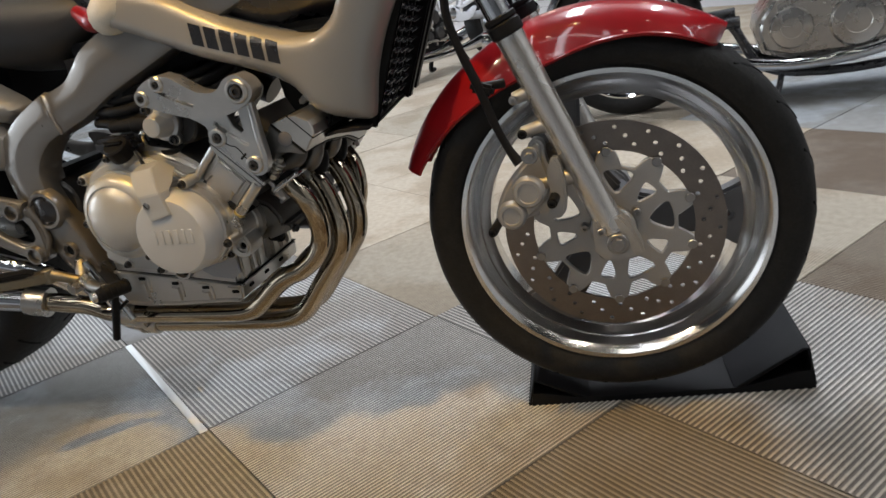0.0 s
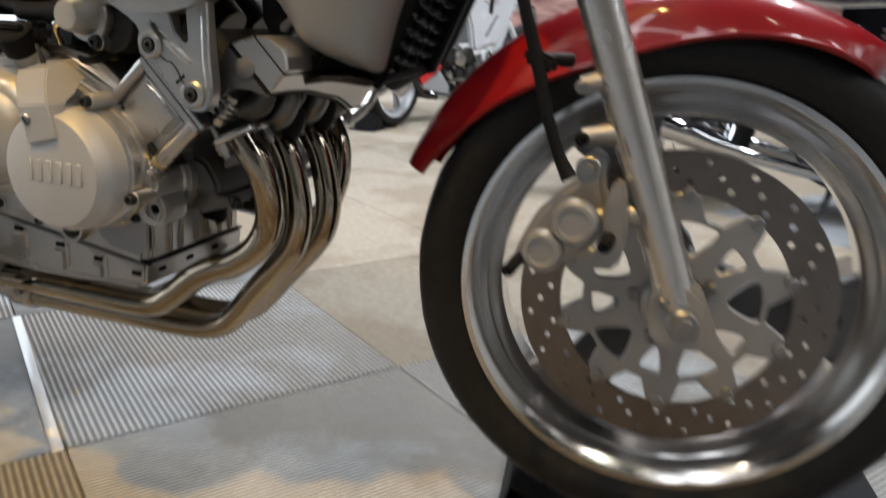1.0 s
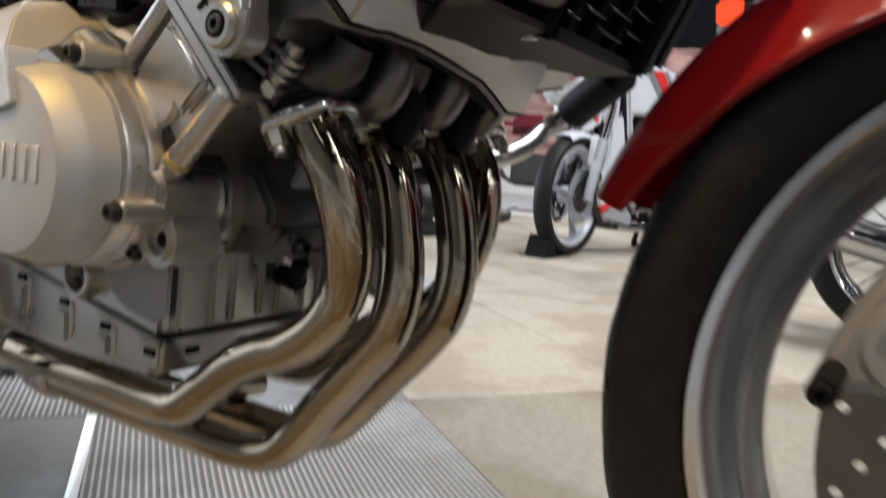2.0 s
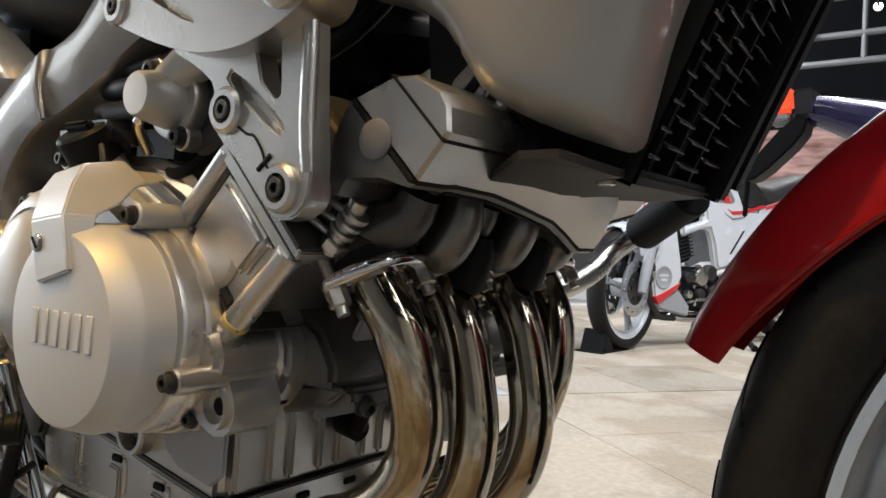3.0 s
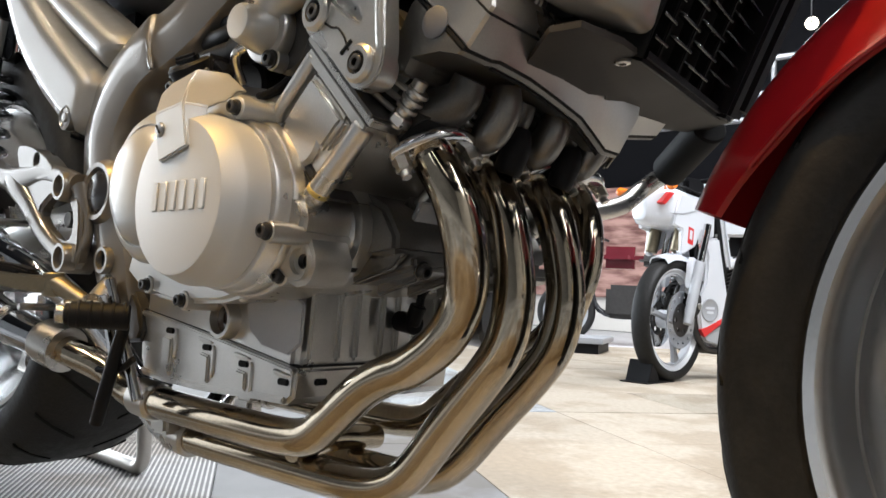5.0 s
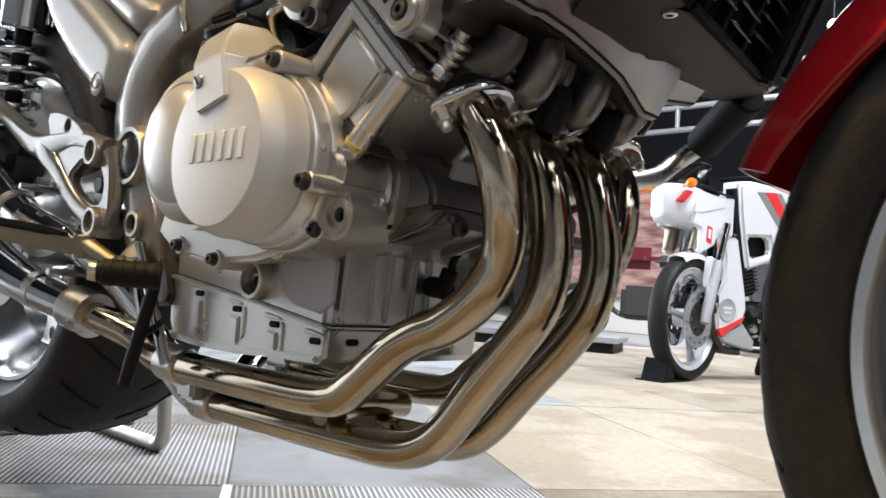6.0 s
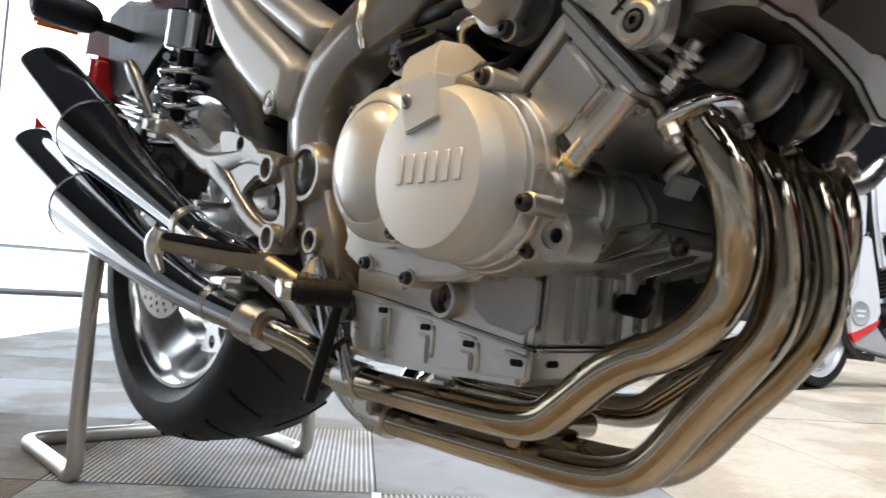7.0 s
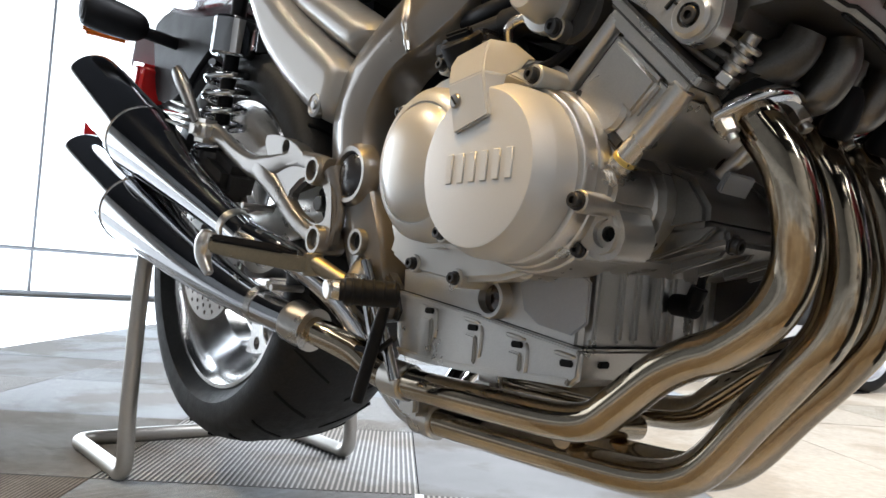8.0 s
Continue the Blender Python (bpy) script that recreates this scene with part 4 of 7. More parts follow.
# cylinders lean forward by about 45 degrees: u runs up the cylinders, v across them to the front
U, V = Vector((0.72, 0, 0.694)), Vector((0.694, 0, -0.72))
ROOT = Vector((-0.5145, 0, 0.4385))


def slanted(u0, u1, v0, v1):
    return [((ROOT + U * u + V * v).x, (ROOT + U * u + V * v).z) for u, v in ((u0, v0), (u0, v1), (u1, v1), (u1, v0))]


PORTS = (-0.141, -0.082, -0.014, 0.037)


def cylinders():
    c = part("cylinder_block", plate(slanted(-0.03, 0.052, -0.03, 0.034), -0.183, 0.079, (), 0.004), CAST, bike, "cast alloy cylinder block")
    part("block_panel", plate(slanted(0.02, 0.05, -0.024, 0.026), -0.1885, -0.178, (), 0.004, 3), CAST, c)
    # A dark strip paints the shade of the recess across the block.
    part("block_recess", plate(slanted(0.0, 0.0065, -0.026, 0.03), -0.1845, -0.178, (), 0.001), DARK, c)
    part("water_boss", lathe([(0.021, 0.16), (0.021, 0.1845), (0.0185, 0.1872), (0.001, 0.1878)], 32, Matrix.Translation((-0.5065, 0, 0.4475))), CAST, c)
    for y in (-0.182, 0.078):
        for v, r in ((-0.036, 0.0062), (0.0385, 0.0078)):
            a, b = ROOT + U * -0.028 + V * v, ROOT + U * 0.056 + V * v
            part("stud_column", rod((a.x, y, a.z), (b.x, y, b.z), r, 16), CAST, c)
            e = ROOT + U * 0.0015 + V * v
            f = ROOT + U * -0.0035 + V * v
            part("stud_collar", rod((e.x, y, e.z), (f.x, y, f.z), r * 1.05, 16), YELLOWED if y < 0 else CAST, c, "yellowed stud collar" if y < 0 else "")
    part("sealant", tube([(-0.5475, -0.1845, 0.4675), (-0.53, -0.1862, 0.449), (-0.512, -0.1862, 0.43), (-0.499, -0.182, 0.415)], [0.0022, 0.0016, 0.0014, 0.002], 8), YELLOWED, c, "yellowed bead of sealant")
    part("base_gasket", plate(slanted(-0.001, 0.0005, -0.042, 0.046), -0.186, 0.082, (), 0), DARK, c)
    for k, (u0, u1, w, mt) in enumerate(((0.052, 0.06, 0.04, CAST), (0.06, 0.0615, 0.042, DARK), (0.0615, 0.067, 0.045, STEEL), (0.067, 0.069, 0.042, DARK))):
        part("head_gasket", plate(slanted(u0, u1, -w, w + 0.004), -0.187 - 0.001 * k, 0.083 + 0.001 * k, (), 0.001 if u1 - u0 > 0.004 else 0), mt, c)
    def outline(pts):
        return [((ROOT + U * u + V * v).x, (ROOT + U * u + V * v).z) for u, v in pts]
    def at(u, v, y):
        return ROOT + U * u + V * v + Vector((0, y, 0))
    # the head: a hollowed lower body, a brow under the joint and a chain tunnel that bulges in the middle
    h = part("cylinder_head", plate(outline(((0.069, -0.034), (0.069, 0.036), (0.085, 0.034), (0.108, 0.04), (0.114, 0.036), (0.114, -0.03))), -0.166, 0.064, (), 0.005), DARKCAST, bike, "darker cast cylinder head")
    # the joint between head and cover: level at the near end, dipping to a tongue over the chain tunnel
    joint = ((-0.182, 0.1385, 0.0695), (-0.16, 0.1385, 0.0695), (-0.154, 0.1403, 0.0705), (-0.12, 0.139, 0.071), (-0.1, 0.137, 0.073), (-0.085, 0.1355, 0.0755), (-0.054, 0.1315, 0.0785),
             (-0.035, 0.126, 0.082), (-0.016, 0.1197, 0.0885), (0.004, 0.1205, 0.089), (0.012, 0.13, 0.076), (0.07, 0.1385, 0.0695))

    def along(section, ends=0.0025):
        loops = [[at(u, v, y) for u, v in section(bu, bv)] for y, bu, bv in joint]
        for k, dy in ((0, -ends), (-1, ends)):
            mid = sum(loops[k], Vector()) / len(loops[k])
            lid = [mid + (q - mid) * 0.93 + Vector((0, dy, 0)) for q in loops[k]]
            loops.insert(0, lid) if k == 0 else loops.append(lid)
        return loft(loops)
    part("head_brow", along(lambda u, v: ((0.1372, 0.0125), (0.1325, 0.0117), (0.115, 0.017), (0.096, 0.036), (0.1, 0.041), (0.1096, 0.0385), (u - 0.012, v - 0.014), (u - 0.0045, v - 0.001), (u - 0.0012, v))), DARKCAST, h, smooth=30)
    for k, y in enumerate((-0.168, -0.112, -0.052, 0.008, 0.06)):
        part("head_column", rod(at(0.066, 0.047, y), at(0.1, 0.042, y), 0.005, 16), CAST, h)
        part("head_nut", rod(at(0.069, 0.047, y), at(0.076, 0.047, y), 0.0078, 6), STEEL, h)
        for q in range(3):
            part("column_ring", lathe([(0.004, -0.0015), (0.0072, -0.0015), (0.0078, 0), (0.0072, 0.0015), (0.004, 0.0015)], 20, Matrix.Translation(at(0.081 + 0.006 * q, 0.0455, y)) @ pose(0, 0, 0, 0, 46, 0) @ pose(0, 0, 0, 90)), CAST, h)
    for k, y in enumerate((-0.111, -0.048, 0.012)):
        part("head_lobe", tube([at(0.122, 0.055, y), at(0.112, 0.063, y), at(0.096, 0.067, y), at(0.086, 0.066, y), at(0.082, 0.064, y)], [0.009, 0.0115, 0.0125, 0.011, 0.007], 20, 4), DARKCAST, h)
    for k in range(3):
        part("head_fin", tube([at(0.071 + 0.008 * k, -0.02, -0.168), at(0.072 + 0.008 * k, 0.02, -0.176), at(0.074 + 0.008 * k, 0.048, -0.165)], 0.0022, 8), CAST, h)
    for y in (-0.014, -0.083):
        part("vacuum_cap", tube([at(0.1, 0.064, y), at(0.092, 0.071, y), at(0.08, 0.077, y), at(0.074, 0.079, y), at(0.073, 0.0795, y)], [0.009, 0.0105, 0.0105, 0.009, 0.005], 16), BLACK, h, "black rubber cap")
    # cover over the cams, with two dark joints and a round plug in its end
    v = part("valve_cover", along(lambda u, v: ((0.139, 0.0125), (0.1617, 0.0235), (0.171, 0.033), (0.176, 0.05), (0.174, 0.058), (0.1667, 0.0668), (0.15, max(0.0685, v - 0.0085)), (u + 0.001, v))), CAST, bike, "silver valve cover with dark joints", smooth=25)
    part("cover_joint", along(lambda u, v: ((0.1372, 0.0117), (0.139, 0.0117), (u + 0.0009, v + 0.0007), (u - 0.0011, v + 0.0007)), 0.0027), HOLE, v)
    part("cover_joint", plate(outline(((0.1615, 0.0225), (0.1615, 0.0682), (0.1629, 0.0676), (0.1629, 0.0235))), -0.1849, 0.0728, (), 0), HOLE, v)
    part("cover_joint", tube([at(u - 0.0068, v - 0.0028, y) for y, u, v in joint[2:9]], 0.0012, 8, 3), HOLE, v)
    for q in range(3):
        part("cover_pad", plate(rounded(outline(((0.16, 0.012 + 0.013 * q), (0.16, 0.021 + 0.013 * q), (0.182, 0.02 + 0.01 * q), (0.182, 0.014 + 0.01 * q))), 1), -0.13 + 0.004 * q, -0.08, (), 0.002), CAST, v)
    c0 = ROOT + U * 0.1355 + V * 0.0385
    part("plug", lathe([(0.0098, 0.17), (0.0098, 0.1853), (0.0086, 0.1862), (0.001, 0.1866)], 32, Matrix.Translation((c0.x, 0, c0.z))), PLUG, v, "grey round rubber plug")
    # exhaust ports, each a dark swollen spigot with a black ring above the flange
    for y in PORTS:
        part("exhaust_port", tube([at(0.116, 0.05, y), at(0.1, 0.053, y), (-0.437, y, 0.461), (-0.4305, y, 0.4475)], [0.011, 0.0135, 0.0215, 0.0222], 28, 6), PORT, h, "blackened exhaust port")
        part("port_ring", rod((-0.433, y, 0.4505), (-0.427, y, 0.44), 0.0215, 24), HOLE, h)
        part("port_fin", plate(outline(((0.085, 0.03), (0.09, 0.058), (0.108, 0.056), (0.108, 0.03))), y + 0.0265, y + 0.0325, (), 0.002), DARKCAST, h)


cylinders()


def hanger():
    """The cast bracket that hangs the engine from the frame, with its three cap screws."""
    o = [(-0.571, 0.583), (-0.566, 0.593), (-0.55, 0.604), (-0.53, 0.609), (-0.51, 0.604), (-0.493, 0.591), (-0.478, 0.582), (-0.46, 0.578), (-0.446, 0.582), (-0.436, 0.593), (-0.42, 0.598),
         (-0.405, 0.59), (-0.398, 0.577), (-0.403, 0.565), (-0.423, 0.554), (-0.452, 0.547), (-0.485, 0.548), (-0.521, 0.558), (-0.557, 0.572), (-0.568, 0.577)]
    slot = rounded([(-0.534, 0.586), (-0.5315, 0.5915), (-0.4855, 0.5685), (-0.4885, 0.563)], 1)
    b = part("engine_hanger", plate(rounded(o, 2), -0.218, -0.192, [slot], 0.0018, 2), CAST, bike, "curved cast alloy engine hanger")
    part("slot_floor", plate([(-0.536, 0.584), (-0.533, 0.593), (-0.483, 0.569), (-0.487, 0.561)], -0.2125, -0.2, (), 0), CAST, b)
    leg = [(-0.53, 0.56), (-0.43, 0.562), (-0.419, 0.572), (-0.414, 0.565), (-0.4125, 0.52), (-0.4095, 0.489), (-0.412, 0.474), (-0.42, 0.466), (-0.434, 0.465), (-0.447, 0.478), (-0.458, 0.49), (-0.481, 0.508), (-0.488, 0.521), (-0.484, 0.534), (-0.5, 0.546)]
    hole = [(-0.453, 0.553), (-0.4345, 0.554), (-0.4335, 0.526), (-0.437, 0.523), (-0.447, 0.533)]
    channel = rounded([(-0.4696, 0.5422), (-0.4286, 0.5112), (-0.4334, 0.5048), (-0.4744, 0.5358)], 1)
    part("hanger_leg", plate(rounded(leg, 1), -0.206, -0.1925, [hole, channel], 0.0018, 2), CAST, b)
    part("channel_floor", plate([(-0.47, 0.545), (-0.426, 0.511), (-0.433, 0.502), (-0.477, 0.536)], -0.1985, -0.19, (), 0), CAST, b)
    part("leg_ridge", tube([(-0.4175, -0.2025, 0.562), (-0.416, -0.2035, 0.54), (-0.4155, -0.204, 0.51), (-0.414, -0.203, 0.488)], 0.0042, 14, 4), CAST, b)
    part("seam_line", tube([(-0.466, -0.206, 0.5135), (-0.457, -0.206, 0.508), (-0.451, -0.206, 0.5065), (-0.4445, -0.206, 0.499), (-0.441, -0.206, 0.4915), (-0.436, -0.206, 0.4885)], 0.0008, 6, 3), HOLE, b)
    part("groove", rod((-0.438, -0.2057, 0.4965), (-0.447, -0.2057, 0.4895), 0.0016, 8), HOLE, b)
    for x, z, y in ((-0.42, 0.5765, -0.219), (-0.472, 0.5205, -0.207), (-0.4295, 0.4805, -0.207), (-0.532, 0.598, -0.218), (-0.5595, 0.583, -0.218)):
        r = 0.0105 if y < -0.2185 else 0.0072 if y > -0.21 else 0.0055
        part("boss", lathe([(r + 0.005, 0.185), (r + 0.005, -y + 0.001), (r + 0.003, -y + 0.003), (r, -y + 0.003), (r - 0.001, -y - 0.002)], 28, Matrix.Translation((x, 0, z))), CAST, b)
        part("cap_screw", screw((x, y + 0.002, z), NEAR, r * 0.72, 0.006), DARK, b)


hanger()


def header(y, side):
    """The four exhaust pipes: outer ones jog inwards, inner ones run low; side -1 right, 1 left."""
    outer = abs(y - MID) > 0.06
    low = MID + 0.068 * side
    if outer:
        pts = [(-0.434, y, 0.453), (-0.425, y, 0.436), (-0.409, y - 0.004 * side, 0.409), (-0.4035, y - 0.012 * side, 0.376), (-0.409, low, 0.345), (-0.424, low, 0.317), (-0.452, low, 0.296), (-0.475, low, 0.287), (-0.499, low, 0.274),
               (-0.53, low, 0.249), (-0.553, low, 0.233), (-0.585, low, 0.2275), (-0.65, low, 0.2275), (-0.72, low, 0.2285), (-0.795, low, 0.23)]
    else:
        w = MID + 0.027 * side
        pts = [(-0.437, y, 0.453), (-0.425, y, 0.436), (-0.409, y, 0.409), (-0.4, y, 0.378), (-0.396, y, 0.345), (-0.403, y, 0.312), (-0.423, y, 0.284), (-0.452, (y + w) / 2, 0.25),
               (-0.482, w, 0.214), (-0.506, w, 0.198), (-0.535, w, 0.1915), (-0.58, w, 0.19), (-0.68, w, 0.19), (-0.79, w, 0.191)]
    p = part("header_pipe", tube(pts, 0.0148, 24, 6), HEADER, bike, "heat-browned steel exhaust pipe")
    # bright oval flange, turned about the pipe, with two nuts on long studs
    d = Vector((0.5, 0, -0.866))
    across = Vector((0.866, 0, 0.5))
    long = (Vector((0, 1, 0)) * 0.883 + across * 0.469).normalized()
    short = d.cross(long)
    c = Vector((-0.424, y, 0.4395))
    loops = []
    for h, k in ((-0.0042, 0.86), (-0.003, 0.96), (0, 1.0), (0.003, 0.96), (0.0042, 0.86)):
        loops.append([c + d * h + k * (0.0325 * math.cos(a) * long + (0.0165 + 0.006 * math.sin(a) ** 2) * math.sin(a) * short) for a in (2 * math.pi * q / 32 for q in range(32))])
    part("flange", loft(loops), CHROME, p, "bright steel pipe flange", smooth=70)
    for s in (-1, 1):
        a = c + long * 0.0255 * s
        part("flange_nut", joined(rod(a + d * 0.003, a + d * 0.013, 0.006, 6), rod(a - d * 0.02, a + d * 0.018, 0.0036, 10)), STEEL, p)


for y in PORTS:
    header(y, -1 if y < MID else 1)
part("balance_pipe", tube([(-0.6, -0.1, 0.212), (-0.6, -0.05, 0.216), (-0.6, 0.0, 0.212)], 0.011, 16), HEADER, bike)


def muffler(side, upper):
    y = side
    if upper:
        lead = [(-0.79, MID + 0.027 * y, 0.191), (-0.83, MID + 0.03 * y, 0.2), (-0.862, MID * 0.6 + 0.07 * y, 0.243), (-0.89, 0.13 * y, 0.3), (-0.94, 0.16 * y, 0.34), (-1.03, 0.18 * y, 0.372)]
        body = [(-1.02, 0.174 * y, 0.356), (-1.1, 0.18 * y, 0.392), (-1.22, 0.191 * y, 0.446), (-1.386, 0.205 * y, 0.522)]
        barrel = [(-1.386, 0.205 * y, 0.522), (-1.647, 0.214 * y, 0.652)]
    else:
        lead = [(-0.795, MID + 0.068 * y, 0.23), (-0.83, MID * 0.8 + 0.08 * y, 0.236), (-0.862, MID * 0.4 + 0.105 * y, 0.25), (-0.9, 0.138 * y, 0.262), (-0.95, 0.15 * y, 0.2735)]
        body = [(-0.94, 0.148 * y, 0.2715), (-1.05, 0.17 * y, 0.297), (-1.2, 0.186 * y, 0.342), (-1.405, 0.2 * y, 0.414)]
        barrel = [(-1.405, 0.2 * y, 0.414), (-1.665, 0.212 * y, 0.51)]
    m = part("muffler", tube(body, [0.0195, 0.0225, 0.034, 0.0535], 40, 8), CHROME, bike, "chromed megaphone silencer")
    part("link_pipe", tube(lead, 0.0158, 20, 6), CHROME if upper else HEADER, m)
    b0, b1 = Vector(barrel[0]), Vector(barrel[1])
    d = (b1 - b0).normalized()
    part("barrel", tube([b0 - d * 0.012, b0, b0 + d * 0.1, b1 - d * 0.012, b1], [0.049, 0.0515, 0.052, 0.052, 0.0495], 44, 5), CHROME, m)
    part("seam_ring", tube([b0 + d * -0.004, b0 + d * 0.003], 0.0548, 44), CHROME, m)
    # A black disc paints the shade inside the open tail.
    part("tail_opening", rod(b1 - d * 0.01, b1 + d * 0.001, 0.034, 28), HOLE, m)
    q = Vector(body[0]) if not upper else Vector(body[1])
    for k, p in enumerate((Vector(body[0]), Vector(body[1]) + (Vector(body[0]) - Vector(body[1])) * 0.3)):
        part("clamp", tube([p - (Vector(body[1]) - Vector(body[0])).normalized() * 0.018 * (1 - 0.7 * k), p + (Vector(body[1]) - Vector(body[0])).normalized() * 0.018 * (1 - 0.7 * k)], 0.0245 if k == 0 else 0.023, 24), STEEL, m)
    part("clamp_bolt", rod((p.x + 0.06, p.y - 0.02, p.z + 0.022), (p.x + 0.06, p.y + 0.02, p.z + 0.022), 0.004, 8), BOLT, m)


for side in (-1, 1):
    for upper in (False, True):
        muffler(side, upper)
for s in (-1, 1):
    part("pipe_clamp", joined(rod((-0.775, MID + 0.068 * s, 0.2295), (-0.81, MID + 0.068 * s, 0.232), 0.0185, 24), rod((-0.775, MID + 0.027 * s, 0.19), (-0.81, MID + 0.027 * s, 0.192), 0.0185, 24),
                              box(-0.793, MID + 0.048 * s, 0.211, 0.03, 0.02, 0.03, 0.004)), STEEL, bike, "dull steel twin pipe clamp")


# ---- frame and body ----
def frame_side(s):
    """One side of the frame: a box-section beam that bends down behind the engine into a broad cast plate."""
    # rear edge, front edge of the outer face, and the y of that face
    rows = (((-0.36, 0.765), (-0.345, 0.71), 0.115), ((-0.5, 0.715), (-0.48, 0.658), 0.145), ((-0.629, 0.68), (-0.605, 0.607), 0.153), ((-0.69, 0.655), (-0.66, 0.585), 0.155), ((-0.718, 0.63), (-0.69, 0.57), 0.156),
            ((-0.738, 0.6135), (-0.713, 0.559), 0.157), ((-0.772, 0.602), (-0.75, 0.545), 0.158), ((-0.785, 0.6), (-0.764, 0.54), 0.162), ((-0.84, 0.574), (-0.79, 0.53), 0.162), ((-0.878, 0.546), (-0.815, 0.509), 0.162),
            ((-0.897, 0.514), (-0.829, 0.486), 0.162), ((-0.899, 0.48), (-0.829, 0.46), 0.162), ((-0.893, 0.44), (-0.82, 0.433), 0.162), ((-0.882, 0.398), (-0.805, 0.4), 0.161),
            ((-0.865, 0.366), (-0.792, 0.368), 0.16), ((-0.848, 0.331), (-0.785, 0.335), 0.158), ((-0.82, 0.31), (-0.79, 0.312), 0.15))
    loops = []
    for a, b, y in rows:
        a, b = np.array(a), np.array(b)
        sect = []
        for k, dy in ((0.0, 0.032), (0.0, 0.013), (0.025, 0.0075), (0.07, 0.0055), (0.4, 0.0004), (0.46, 0.0), (0.52, 0.0002), (0.9, 0.0032), (0.955, 0.0046), (0.99, 0.009), (1.02, 0.032)):
            q = a + (b - a) * k
            sect.append((q[0], (y - dy) * s, q[1]))
        for k in (0.97, 0.5, 0.03):
            q = a + (b - a) * k
            sect.append((q[0], (y - 0.052) * s, q[1]))
        loops.append(sect)
    loops = [[tuple(q) for q in lp] for lp in zip(*[spline(col, 5) for col in zip(*loops)])]
    f = part("frame_beam", loft(loops), FRAME, bike, "silver painted box-section frame beam", smooth=32)
    part("weld", tube([(-0.781 + 0.021 * k, (0.161 - 0.018 * (1 - k) ** 4) * s, 0.602 - 0.06 * k) for k in (0.0, 0.15, 0.3, 0.5, 0.7, 0.85, 1.0)], [0.002, 0.0032, 0.0022, 0.0034, 0.0022, 0.0032, 0.002], 8, 4), FRAME, f)
    x, z = -0.841, 0.431
    part("pivot_ring", lathe([(0.034, 0.15), (0.032, 0.161), (0.0285, 0.1665), (0.024, 0.166), (0.0215, 0.159)], 32, Matrix.Translation((x, 0, z)) if s < 0 else pose(x, 0, z, 0, 0, 180)), FRAME, f)
    part("pivot_plug", lathe([(0.0222, 0.15), (0.0222, 0.162), (0.016, 0.167), (0.001, 0.169)], 28, Matrix.Translation((x, 0, z)) if s < 0 else pose(x, 0, z, 0, 0, 180)), GLOSSBLACK, f, "black pivot plug")
    part("frame_boss", lathe([(0.0135, 0.14), (0.0135, 0.163), (0.0125, 0.165), (0.0095, 0.165), (0.0085, 0.159)], 28, Matrix.Translation((-0.822, 0, 0.363)) if s < 0 else pose(-0.822, 0, 0.363, 0, 0, 180)), FRAME, f)
    # Black core that paints the bore's shade.
    part("boss_bore", rod((-0.822, 0.12 * s, 0.363), (-0.822, 0.16 * s, 0.363), 0.0088), HOLE, f)


frame_side(-1)
frame_side(1)


